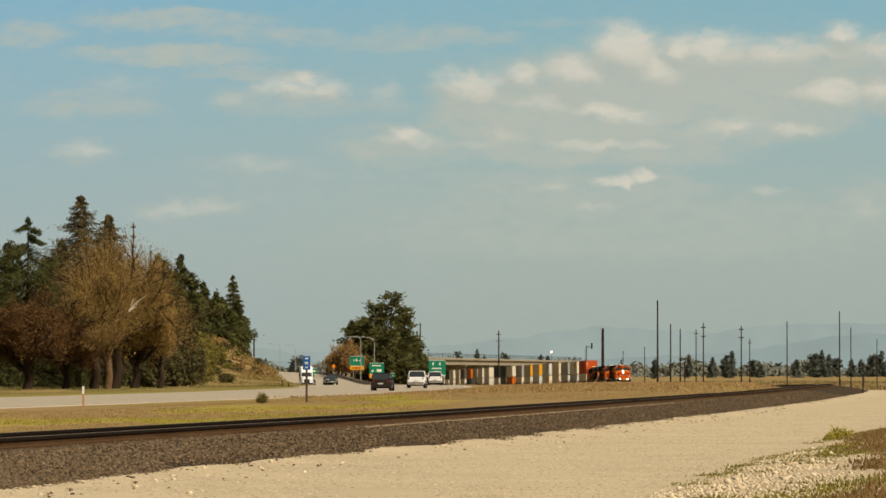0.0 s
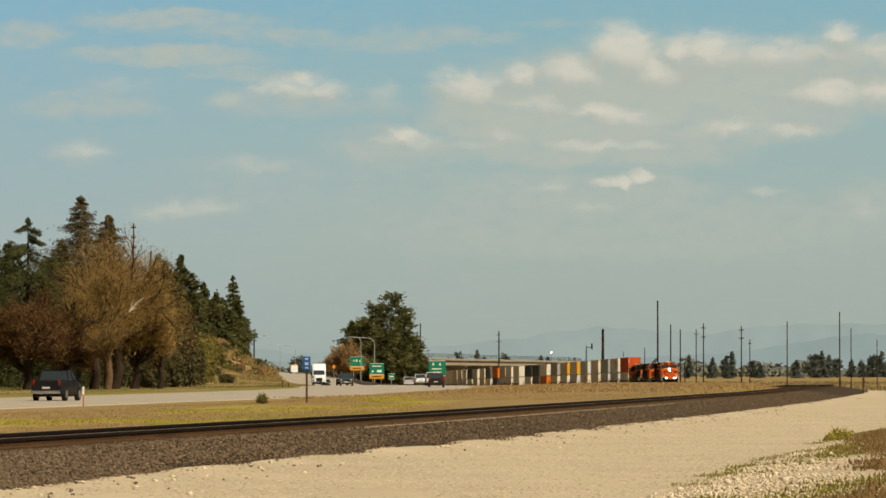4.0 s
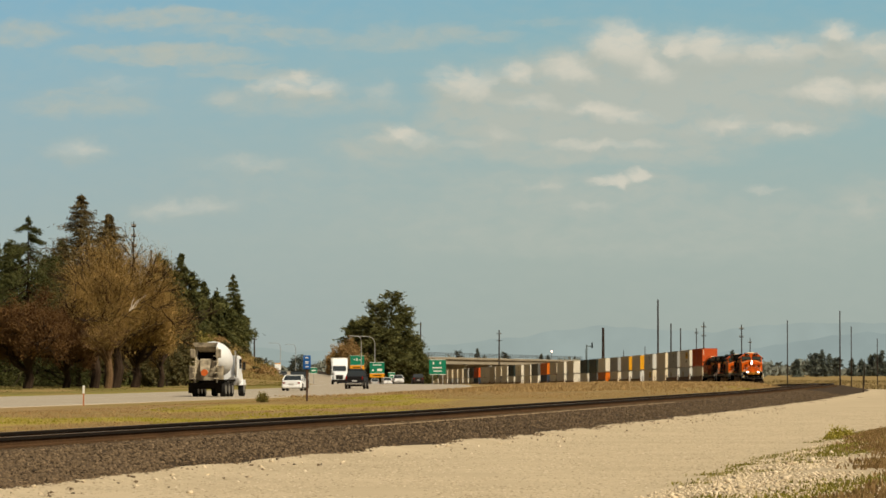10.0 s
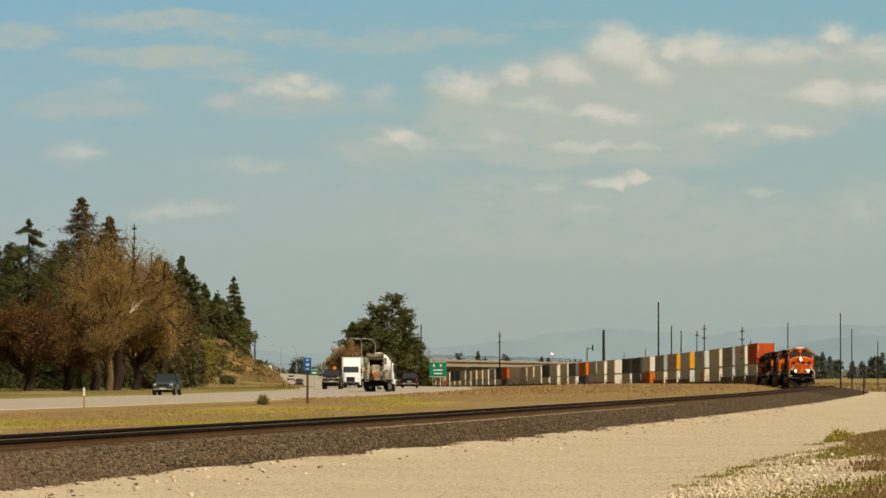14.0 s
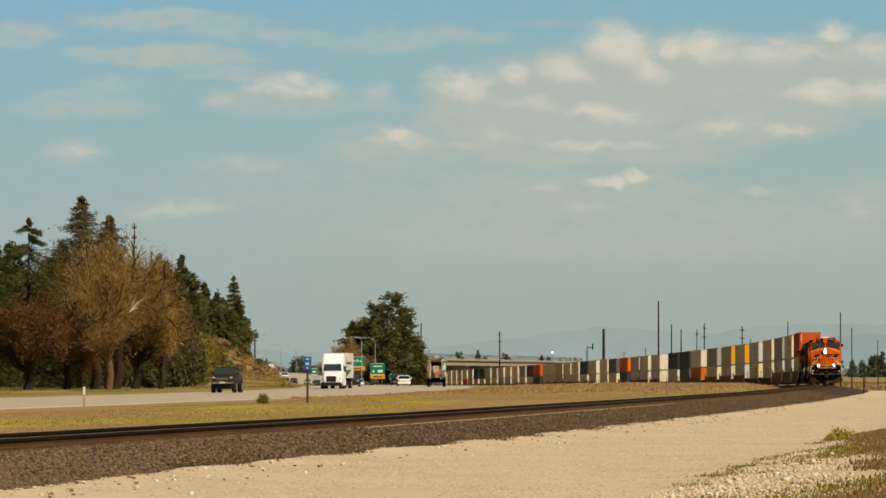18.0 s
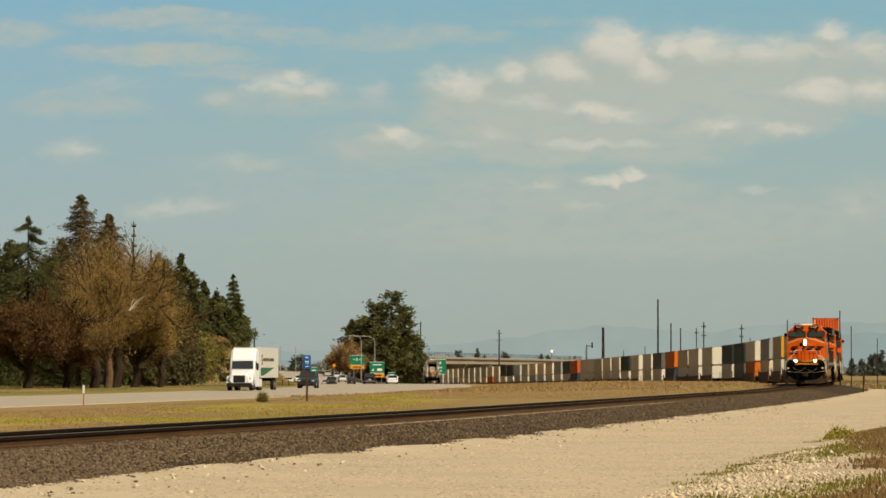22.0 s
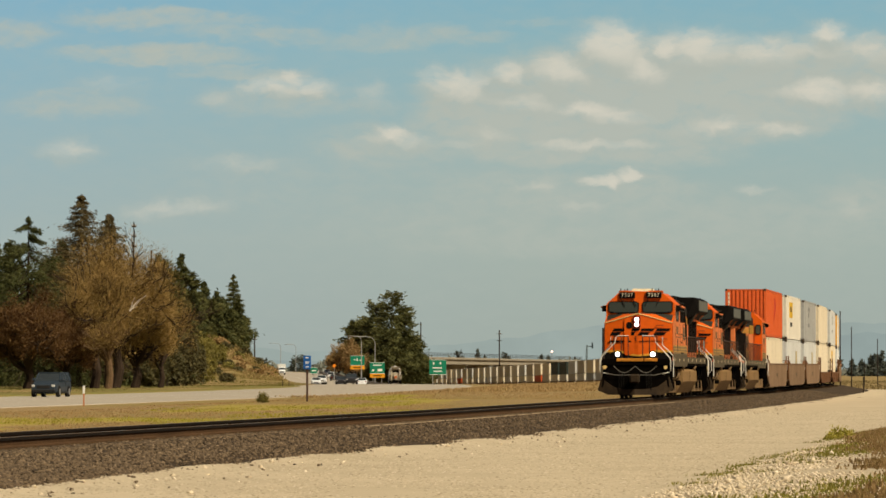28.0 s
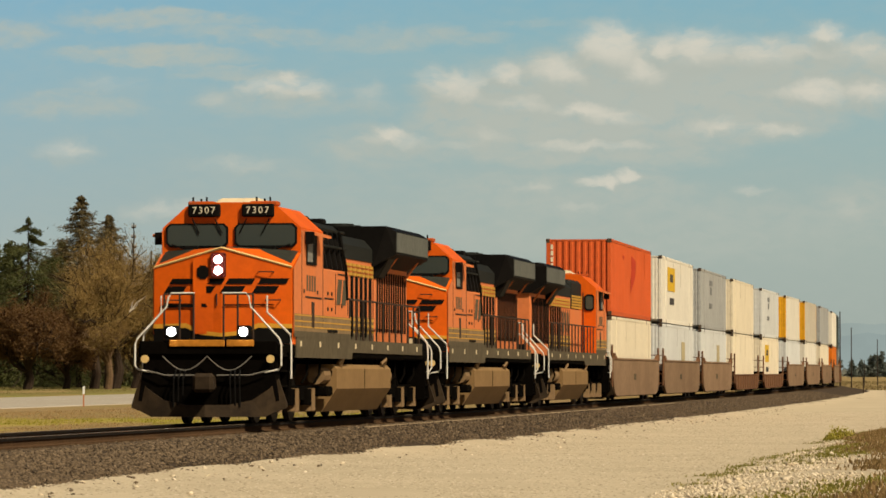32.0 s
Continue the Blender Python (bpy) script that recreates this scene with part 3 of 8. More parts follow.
TAN_BAND = surface("dusty_tan_band", (0.30, 0.20, 0.10), 0.8, fine=6.0, coarse=0.8, vary=0.3, bump=0.03)
MAROON = surface("maroon_paint", (0.09, 0.012, 0.008), 0.6, vary=0.2, bump=0.0)
GRIME = surface("grimy_black_steel", (0.0045, 0.0035, 0.0025), 0.9, fine=9.0, coarse=1.2, vary=0.4, bump=0.08, spec=0.02)
WHITE_RAIL = surface("white_handrail_paint", (0.80, 0.76, 0.66), 0.5, fine=12.0, vary=0.15, bump=0.0)
DARK_RAIL = surface("dark_handrail_paint", (0.05, 0.032, 0.022), 0.6, fine=12.0, vary=0.2, bump=0.0)
CREAM_P = surface("cream_fibreglass", (0.72, 0.60, 0.38), 0.5, fine=6.0, vary=0.15, bump=0.0)
WIN_GLASS = glass("cab_glass", (0.046, 0.056, 0.050), 0.06)
HEAD_LAMP = glow("lit_headlight", (1.0, 0.98, 0.94), 45.0)
DIGIT = surface("pale_digits", (0.75, 0.68, 0.50), 0.6, vary=0.1, bump=0.0)
WHEEL = surface("wheel_steel", (0.075, 0.06, 0.048), 0.6, 0.4, fine=10.0, vary=0.3, bump=0.05)
LAMP_RED_ORANGE_PLATE = surface("faded_orange_plate_paint", (0.50, 0.10, 0.02), 0.6, vary=0.2, bump=0.0)
STRIPE = surface("pale_yellow_stripe", (0.80, 0.56, 0.22), 0.5, fine=9.0, vary=0.15, bump=0.0)


def lettering(text, size, material, name):
    """Flat raised letters from the built-in font, as a mesh in x and z, with their middle at the origin."""
    cu = bpy.data.curves.new(name, "FONT")
    cu.body, cu.size, cu.extrude = text, size, 0.01
    cu.space_character = 1.12
    cu.align_x, cu.align_y, cu.resolution_u = "CENTER", "CENTER", 3
    tmp = bpy.data.objects.new(name, cu)
    me = bpy.data.meshes.new_from_object(tmp)
    bpy.data.objects.remove(tmp)
    me.transform(Matrix.Rotation(radians(90), 4, "X"))
    me.materials.clear()
    me.materials.append(material)
    return me


def round_window(s, x0, x1, z0, z1, y0, y1, c):
    """A slab with cut corners, upright, between y0 and y1."""
    s.prism([(x0 + c, z0), (x1 - c, z0), (x1, z0 + c), (x1, z1 - c), (x1 - c, z1), (x0 + c, z1), (x0, z1 - c), (x0, z0 + c)], "y", y0, y1)
    return s


def bogie(parent, y, axles, r, half, frame_mat, gauge=0.72):
    """A truck with its wheels, side frames, springs and axle boxes, as one part with pieces."""
    s = Shape()
    ys = [y + a for a in axles]
    lo, hi = min(axles) - 0.55, max(axles) + 0.55
    for sx in (-1, 1):
        x0, x1 = sorted((sx * (half - 0.10), sx * (half + 0.06)))
        s.prism([(y + lo, 0.62), (y + lo + 0.25, 0.48), (y + hi - 0.25, 0.48), (y + hi, 0.62), (y + hi, 0.80), (y + lo, 0.80)], "x", x0, x1)
        for a in np.arange(lo + 0.9, hi - 0.5, 1.95):
            for k in (-0.13, 0.13):
                s.disc(sx * (half + 0.06), y + a + k, 0.55, 0.10, 0.36, "z", 8)
    s.box(-half, half, y - 0.25, y + 0.25, 0.55, 0.95, 0.03)
    b = part("truck", s, frame_mat, parent, "dusty cast-steel truck frame")
    for sx in (-1, 1):
        bx = Shape().prism([(-0.22, 0.24), (0.22, 0.24), (0.15, 0.74), (-0.15, 0.74)], "x", *sorted((sx * (half - 0.02), sx * (half + 0.17))))
        pieces("axle_box", bx, DUST, b, [(0, a, 0) for a in ys])
    wm = Shape()
    wm.disc(0, 0, 0, r, 0.13, "x", 24)
    wm.disc(0, 0, 0, r + 0.028, 0.03, "x", 24)
    wm.disc(0, 0, 0, 0.14, 0.3, "x", 10)
    wme = wm.mesh("wheel", WHEEL)
    for a in ys:
        for sx in (-1, 1):
            w = part("wheel", wme, None, b)
            w.location = (sx * gauge, a, r)
    pieces("axle", Shape().tube([(-gauge, 0, r), (gauge, 0, r)], 0.09, 8), WHEEL, b, [(0, a, 0) for a in ys])
    return b


def locomotive(number):
    """A six-axle diesel road engine; it faces +y, its rails at z = 0."""
    lo = thing("locomotive", "orange diesel freight locomotive with yellow bands and dusty sides", "locomotive", "engines at the head of the train")
    # main frame
    s = Shape().box(-1.5, 1.5, -10.3, 10.45, 1.42, 1.68, 0.03)
    s.box(-0.5, 0.5, -9.9, 9.9, 1.0, 1.45)
    part("frame", s, GRIME, lo)
    for sx in (-1, 1):
        x0, x1 = sorted((sx * 1.49, sx * 1.535))
        s = Shape().prism([(-8.9, 1.55), (1.6, 1.55), (1.7, 1.40), (8.55, 1.40), (8.55, 1.84), (-8.9, 1.84)], "x", x0, x1)
        sill = part("side_sill", s, GREY_SILL, lo, "dusty grey side sill with pale reflector patches")
        pieces("reflector", Shape().box(-0.004, 0.004, -0.09, 0.09, -0.06, 0.06), CREAM_P, sill, [(sx * 1.538, y, 1.70) for y in np.arange(-8.0, 8.4, 2.3)])
    # nose: a wedge with a slightly folded front and a sloping top
    s = Shape().hull([(sx * 1.5, 8.95, 1.68) for sx in (-1, 1)] + [(0, 9.12, 1.68)] + [(sx * 1.5, 8.95, 3.32) for sx in (-1, 1)] + [(0, 9.12, 3.74)]
                     + [(sx * 1.5, 7.9, z) for sx in (-1, 1) for z in (1.68, 3.70)] + [(0, 7.9, 3.78)])
    nose = part("nose", s, ORANGE, lo, "bright orange short nose")
    for sx in (-1, 1):
        s = Shape().hull([(sx * 0.06, 9.0, 3.745), (sx * 1.44, 8.87, 3.365), (sx * 1.46, 8.0, 3.70), (sx * 0.06, 8.0, 3.80), (sx * 0.06, 8.0, 3.70), (sx * 1.40, 8.2, 3.5)])
        part("anti_glare_panel", s, GREEN_BLACK, nose, "dark anti-glare panel on top of the nose")
        s = Shape().tube([(0, 9.125, 3.735), (sx * 1.495, 8.955, 3.325)], 0.028, 6)
        part("edge_stripe", s, STRIPE, nose)
        # yellow band dipping to the middle, black below it
        k = [(sx * 1.505, 8.965, 2.02), (sx * 1.505, 8.965, 2.11), (sx * 0.78, 9.047, 2.13), (sx * 0.78, 9.047, 2.03), (sx * 0.45, 9.085, 1.97), (sx * 0.45, 9.085, 1.88), (0, 9.137, 1.84), (0, 9.137, 1.92)]
        s = Shape().add(k, [(0, 1, 2, 3), (3, 2, 4, 5), (5, 4, 7, 6)])
        part("yellow_band", s, YELLOW_P, nose)
        s = Shape().add([(sx * 1.504, 8.962, 1.69), (sx * 1.504, 8.962, 2.02), (sx * 0.78, 9.044, 2.03), (sx * 0.45, 9.082, 1.88), (0, 9.133, 1.84), (0, 9.133, 1.69)], [(0, 1, 2, 3, 4, 5)])
        part("black_band", s, BLACK_P, nose)
    s = round_window(Shape(), 0.02, 0.62, 1.9, 3.52, 9.02, 9.10, 0.04)
    door = part("nose_door", s, ORANGE, nose)
    part("porthole", round_window(Shape(), 0.28, 0.53, 3.07, 3.36, 9.09, 9.115, 0.07), BLACK_P, door, "dark square porthole")
    part("door_handle", Shape().tube([(0.10, 9.13, 2.5), (0.10, 9.13, 2.75)], 0.015), DARK_RAIL, door)
    for z, x in ((3.22, -0.95), (2.62, -1.1), (2.62, 1.05)):
        part("grab_iron", Shape().tube([(x - 0.16, 9.0, z), (x - 0.16, 9.1, z), (x + 0.16, 9.1, z), (x + 0.16, 9.0, z)], 0.014, 5), DARK_RAIL, nose)
    # plain slanted shapes of the emblem
    def on_nose(pts, proud=0.014):
        """A flat patch that follows the folded front of the nose."""
        return [(x, 9.12 - 0.1133 * abs(x) + proud, z) for x, z in pts]

    def slant(x0, x1, z0, z1):
        """A leaning patch; it leans over to the reader's right as it rises."""
        k = 0.62
        q = [(x0 - k * (z0 - 2.78), z0), (x1 - k * (z0 - 2.78), z0), (x1 - k * (z1 - 2.78), z1), (x0 - k * (z1 - 2.78), z1)]
        return Shape().add(on_nose(q, 0.018) + on_nose(q, -0.03), [(0, 1, 2, 3), (0, 4, 5, 1), (1, 5, 6, 2), (2, 6, 7, 3), (3, 7, 4, 0)])

    for x, w in ((1.27, 0.52), (0.66, 0.56), (0.02, 0.56), (-0.66, 0.60)):
        for x0, x1, z0, z1 in ((0, w, 0.19, 0.31), (0, w * 0.8, 0, 0.15)):
            part("emblem_block", slant(x - x0, x - x1, 2.77 + z0, 2.77 + z1), BLACK_P, nose, "black slanted emblem block")
    for q in ([(1.40, 2.46), (0.30, 2.47), (0.34, 2.545), (1.24, 2.555)], [(-0.05, 2.495), (-1.15, 2.51), (-1.10, 2.535), (-0.05, 2.53)]):
        part("emblem_underline", Shape().add(on_nose(q, 0.03), [(0, 1, 2, 3)]), BLACK_P, nose)
    s = round_window(Shape(), -0.10, 0.22, 3.10, 3.63, 9.06, 9.17, 0.03)
    lamp = part("headlight", s, MAROON, nose, "maroon housing with two lit white headlights")
    for z in (3.25, 3.48):
        part("bulb", Shape().disc(0.06, 9.18, z, 0.084, 0.03, "y", 16), HEAD_LAMP if number else CREAM_P, lamp, "lit white lamp")
    # cab
    prof = [(-1.52, 1.68), (1.52, 1.68), (1.52, 4.20), (1.0, 4.66), (0.6, 4.75), (-0.6, 4.75), (-1.0, 4.66), (-1.52, 4.20)]
    s = Shape().prism(prof, "y", 5.4, 8.05)
    cab = part("cab", s, [ORANGE], lo, "orange cab with two windscreens")
    for sx in (-1, 1):
        x0, x1 = sorted((sx * 1.522, sx * 1.532))
        side = part("cab_side", Shape().prism([(5.4, 1.9), (8.9, 1.9), (8.9, 3.3), (8.05, 3.66), (8.05, 4.14), (5.4, 4.14)], "x", x0, x1), ORANGE_DUSTY, cab, "dust-faded orange cab side")
        back = 1.92 if sx < 0 else 5.42
        part("lower_band", Shape().box(*sorted((sx * 1.53, sx * 1.540)), back, 8.86, 1.84, 1.97), GREY_SILL, cab, "dusty grey lower band")
        band = part("tan_band", Shape().box(*sorted((sx * 1.53, sx * 1.538)), back, 8.86, 1.97, 2.34), TAN_BAND, cab, "dust-covered tan band")
        pieces("thin_stripe", Shape().box(*sorted((sx * 1.536, sx * 1.543)), back, 8.86, 0.0, 0.03), YELLOW_DUSTY, band, [(0, 0, z) for z in (2.05, 2.17, 2.30)])
        part("door_slot", Shape().box(*sorted((sx * 1.53, sx * 1.546)), 6.55, 6.85, 2.06, 2.62), DARK_RAIL, side)
        part("hinge_line", Shape().box(*sorted((sx * 1.53, sx * 1.545)), 5.6, 7.6, 2.70, 2.735), DARK_RAIL, side)
        for y in (5.46, 8.0):
            part("door_seam", Shape().box(*sorted((sx * 1.53, sx * 1.541)), y, y + 0.03, 2.04, 4.1), DARK_RAIL, side)
        pieces("faded_number_bar", Shape().box(-0.004, 0.004, -0.09, 0.09, -0.17, 0.17), GREY_SILL, side, [(sx * 1.534, 7.35 - 0.3 * k, 3.02) for k in range(4)])
        for y in (6.1, 7.7):
            part("latch", Shape().box(*sorted((sx * 1.53, sx * 1.55)), y, y + 0.10, 2.80, 2.88), DARK_RAIL, side)
    for sx in (-1, 1):
        a, b = sorted((sx * 0.07, sx * 1.44))
        fr = part("windscreen", round_window(Shape(), a, b, 3.775, 4.295, 8.03, 8.09, 0.09), BLACK_P, cab, "black-framed windscreen")
        part("pane", round_window(Shape(), a + 0.045, b - 0.045, 3.815, 4.255, 8.09, 8.10, 0.07), WIN_GLASS, fr)
        for q in (0.35, 0.85):
            part("wiper", Shape().tube([(sx * q, 8.14, 4.40), (sx * (q - 0.16), 8.13, 4.08)], 0.016, 5), BLACK_P, fr)
        s = Shape().tube([(sx * 0.5, 8.2, 3.80), (sx * 1.0, 8.15, 3.74), (sx * 1.3, 8.12, 3.84)], 0.016, 5).box(min(sx * 0.7, sx * 1.0), max(sx * 0.7, sx * 1.0), 8.12, 8.24, 3.70, 3.80, 0.01)
        part("wiper_motor", s, BLACK_P, fr)
        # number board
        a, b = sorted((sx * 0.24, sx * 0.94))
        nb = part("number_board", Shape().box(a, b, 7.95, 8.16, 4.43, 4.71, 0.03), BLACK_P, cab, "black number board with pale digits")
        if number:
            for k, c in enumerate(number):
                tx = part("digit", lettering(c, 0.21, DIGIT, "digit"), None, nb)
                tx.matrix_basis = Matrix.Translation(((a + b) / 2 + (1.5 - k) * 0.135, 8.165, 4.57)) @ Matrix.Rotation(math.pi, 4, "Z")
        else:
            pieces("digit_bar", Shape().box(-0.04, 0.04, 8.162, 8.17, 4.49, 4.65), DIGIT, nb, [(a + 0.13 + k * 0.14, 0, 0) for k in range(4)])
        # side window, its visor and mirror
        x0, x1 = sorted((sx * 1.53, sx * 1.555))
        wnd = part("side_window", Shape().prism([(6.3, 3.42), (7.5, 3.42), (7.5, 4.08), (6.3, 4.08)], "x", x0, x1), BLACK_P, cab, "cab side window in a dark frame")
        x0, x1 = sorted((sx * 1.555, sx * 1.562))
        part("pane", Shape().prism([(6.85, 3.48), (7.42, 3.48), (7.42, 4.02), (6.85, 4.02)], "x", x0, x1), glass_grey, wnd)
        part("visor", Shape().hull([(sx * 1.5, 6.0, 4.17), (sx * 1.5, 7.7, 4.17), (sx * 1.82, 6.0, 4.08), (sx * 1.82, 7.7, 4.08), (sx * 1.82, 6.0, 4.02), (sx * 1.82, 7.7, 4.02), (sx * 1.5, 6.0, 4.14), (sx * 1.5, 7.7, 4.14)]), ORANGE_DUSTY, wnd, "dusty orange window visor")
        part("mirror", Shape().box(*sorted((sx * 1.56, sx * 1.76)), 7.72, 7.76, 3.85, 4.12, 0.01), BLACK_P, wnd)
    for x0, x1 in ((-0.98, -0.38), (0.42, 0.98)):
        s = Shape().box(x0, x1, 7.55, 7.95, 4.68, 4.78, 0.02)
        for k in (0.2, 0.32, 0.5):
            s.tube([(x0 + k, 7.7, 4.76), (x0 + k, 7.7, 4.78 + 0.2 * (k % 0.3) + 0.06)], 0.022, 6, 1)
        part("antenna_plate", s, [LAMP_RED_ORANGE_PLATE, BLACK_P], cab, "orange plate with small black aerials")
    s = Shape().hull([(x * 0.62, 7.3 - y, 4.73) for x in (-1, 1) for y in (0, 1.3)] + [(x * 0.40, 7.15 - y, 4.88) for x in (-1, 1) for y in (0, 1.0)])
    part("roof_unit", s, CREAM_P, cab, "cream air-conditioner dome on the roof")
    # wide equipment cabinet behind the cab, dark upper works with yellow louvres
    s = Shape().box(-1.5, 1.0, 1.9, 5.4, 1.68, 3.40, 0.03)
    cabinet = part("equipment_cabinet", s, ORANGE_DUSTY, lo, "dust-faded orange equipment cabinet")
    pieces("door_seam", Shape().box(-0.006, 0.006, -0.014, 0.014, 2.4, 3.32), DARK_RAIL, cabinet, [(-1.505, y, 0) for y in (2.1, 3.7, 5.3)])
    for y0, y1, z in ((4.0, 5.1, 2.72), (2.2, 3.4, 3.30)):
        part("hinge_line", Shape().box(-1.512, -1.5, y0, y1, z, z + 0.035), DARK_RAIL, cabinet)
    pieces("latch", Shape().box(-0.012, 0.012, -0.05, 0.05, -0.04, 0.04), DARK_RAIL, cabinet, [(-1.51, y, z) for y, z in ((4.2, 2.85), (4.7, 2.85), (4.2, 2.5), (4.7, 2.5), (2.9, 2.6))])
    part("slot", Shape().box(-1.552, -1.5, 3.7, 4.9, 1.98, 2.04), BLACK_P, cabinet)
    pieces("faded_emblem_bar", Shape().prism([(0, 2.62), (-0.5, 2.62), (-0.75, 3.2), (-0.25, 3.2)], "x", -1.508, -1.5), GREY_SILL, cabinet, [(0, y, 0) for y in (3.6, 2.9)])
    # a diagonal brace up to the roof
    part("brace", Shape().tube([(-1.53, 2.3, 2.75), (-1.53, 2.5, 3.5), (-1.40, 2.9, 4.4)], 0.03, 6), BLACK_P, cabinet)
    # rear wall window of the cab beside the walkway
    rw = part("rear_window", round_window(Shape(), 1.10, 1.46, 3.38, 3.98, 5.36, 5.40, 0.08), BLACK_P, cab, "dark rear cab window with cut corners")
    part("pane", round_window(Shape(), 1.15, 1.41, 3.44, 3.92, 5.35, 5.36, 0.06), WIN_GLASS, rw)
    part("rear_door_seam", Shape().box(1.04, 1.07, 5.375, 5.40, 1.75, 4.05), DARK_RAIL, cab)
    s = Shape().box(-1.28, 1.0, 2.0, 5.38, 3.40, 4.45, 0.12)
    up = part("blower_house", s, GREY_ROOF, lo, "sooty grey blower housing")
    pieces("louvre", Shape().box(-0.02, 0.02, -0.19, 0.19, -0.035, 0.035), YELLOW_DUSTY, up, [(-1.29 if sx < 0 else 1.01, y + 0.33, z) for sx in (-1, 1) for y in (2.1, 2.75, 3.4, 4.05, 4.7) for z in (3.46, 3.56, 3.66, 3.76, 3.86)])
    for sx in (-1,):
        fin = Shape().hull([(sx * 1.25, -0.07, z) for z in (3.40, 4.30)] + [(sx * 1.25, 0.07, z) for z in (3.40, 4.30)] + [(sx * 1.50, -0.05, 3.42), (sx * 1.50, 0.05, 3.42), (sx * 1.36, -0.04, 4.25), (sx * 1.36, 0.04, 4.25)])
        pieces("fin", fin, BLACK_P, up, [(0, y, 0) for y in (2.1, 2.75, 3.4, 4.05, 4.7, 5.3)])
        part("grab_rail", Shape().tube([(sx * 1.46, 2.05, 3.92), (sx * 1.46, 5.3, 3.92)], 0.03, 5), GREY_ROOF, up)
        part("grab_rail", Shape().tube([(sx * 1.40, 2.05, 4.30), (sx * 1.40, 5.3, 4.30)], 0.03, 5), GREY_ROOF, up)
    pieces("roof_fitting", Shape().box(-0.18, 0.18, -0.22, 0.22, 4.44, 4.58, 0.03), BLACK_P, up, [(x, y, 0) for x, y in ((-0.9, 4.9), (-0.6, 4.1), (-1.0, 3.3), (-0.7, 2.6))])
    # engine hood
    s = Shape().prism([(-0.98, 1.68), (0.98, 1.68), (0.98, 4.12), (0.78, 4.34), (-0.78, 4.34), (-0.98, 4.12)], "y", -4.6, 2.0)
    hood = part("hood", s, ORANGE_DUSTY, lo, "dust-faded orange engine hood")
    s = Shape().prism([(-1.0, 3.80), (1.0, 3.80), (1.0, 4.13), (0.79, 4.36), (-0.79, 4.36), (-1.0, 4.13)], "y", -4.59, 1.99)
    part("hood_top", s, GREY_ROOF, hood, "sooty dark top of the hood")
    pieces("louvre", Shape().box(-0.02, 0.02, -0.25, 0.25, -0.035, 0.035), YELLOW_DUSTY, hood, [(sx * 0.99, y + 0.25, z) for sx in (-1, 1) for y in np.arange(-4.4, 1.7, 0.62) for z in (3.45, 3.56, 3.67)])
    pieces("door_seam", Shape().box(-0.006, 0.006, -0.015, 0.015, 1.8, 3.35), DARK_RAIL, hood, [(sx * 0.988, y, 0) for sx in (-1, 1) for y in np.arange(-4.5, 2.0, 0.62)])
    for sx in (-1, 1):
        part("lower_band", Shape().box(*sorted((sx * 0.98, sx * 0.990)), -9.5, 1.95, 1.84, 2.02), GREY_SILL, hood)
        band = part("tan_band", Shape().box(*sorted((sx * 0.98, sx * 0.988)), -4.58, 1.95, 2.02, 2.44), TAN_BAND, hood)
        pieces("thin_stripe", Shape().box(*sorted((sx * 0.986, sx * 0.996)), -4.58, 1.95, 0.0, 0.07), YELLOW_DUSTY, band, [(0, 0, z) for z in (2.06, 2.20, 2.34)])
        pieces("dark_grille", Shape().box(-0.03, 0.03, -0.07, 0.07, 1.95, 3.40), BLACK_P, hood, [(sx * 1.0, y, 0) for y in (-3.95, -3.3, -2.65, -2.0, -1.35)])
    for sx in (-1, 1):
        pieces("faded_emblem_bar", Shape().prism([(0, 2.55), (-0.4, 2.55), (-0.65, 3.25), (-0.25, 3.25)], "x", *sorted((sx * 0.985, sx * 1.004))), GREY_SILL, hood, [(0, y, 0) for y in (1.5, 0.75, 0.0)])
    s = Shape().box(-0.45, 0.45, -1.0, 1.2, 4.34, 4.52, 0.05).box(-0.3, 0.3, -3.4, -2.2, 4.34, 4.58, 0.05)
    s.tube([(0.55, 0.8, 4.4), (0.55, 0.8, 4.62)], 0.07, 8)
    part("exhaust_stack", s, BLACK_P, hood)
    # dynamic-brake intake and the overhanging radiator wings
    s = Shape().box(-1.02, 1.02, -9.6, -4.6, 1.68, 3.85, 0.03)
    rear = part("rear_hood", s, ORANGE_DUSTY, lo, "dust-faded orange rear hood")
    pieces("grille_bar", Shape().box(-0.015, 0.015, -0.05, 0.05, 2.1, 3.60), BLACK_P, rear, [(sx * 1.035, y, 0) for sx in (-1, 1) for y in np.arange(-9.2, -4.8, 0.36)])
    s = Shape().hull([(sx * 1.02, y, 3.72) for sx in (-1, 1) for y in (-9.7, -4.3)] + [(sx * 1.56, y, 4.02) for sx in (-1, 1) for y in (-9.7, -4.5)] + [(sx * 1.56, y, 4.58) for sx in (-1, 1) for y in (-9.7, -4.5)] + [(sx * 1.35, y, 4.71) for sx in (-1, 1) for y in (-9.6, -4.3)])
    wing = part("radiator_wing", s, BLACK_P, lo, "black overhanging radiator housing")
    for sx in (-1, 1):
        part("intake", Shape().hull([(sx * 1.0, y, z) for y in (-5.6, -4.5) for z in (3.42, 3.8)] + [(sx * 1.40, y, 3.97) for y in (-5.6, -4.6)] + [(sx * 1.10, y, 3.45) for y in (-5.5, -4.7)]), BLACK_P, wing, "black slanted air intake")
        s = Shape().box(*sorted((sx * 1.56, sx * 1.575)), -9.62, -4.6, 4.08, 4.56)
        part("side_panel", s, WING_GREY, wing, "grey radiator side panel")
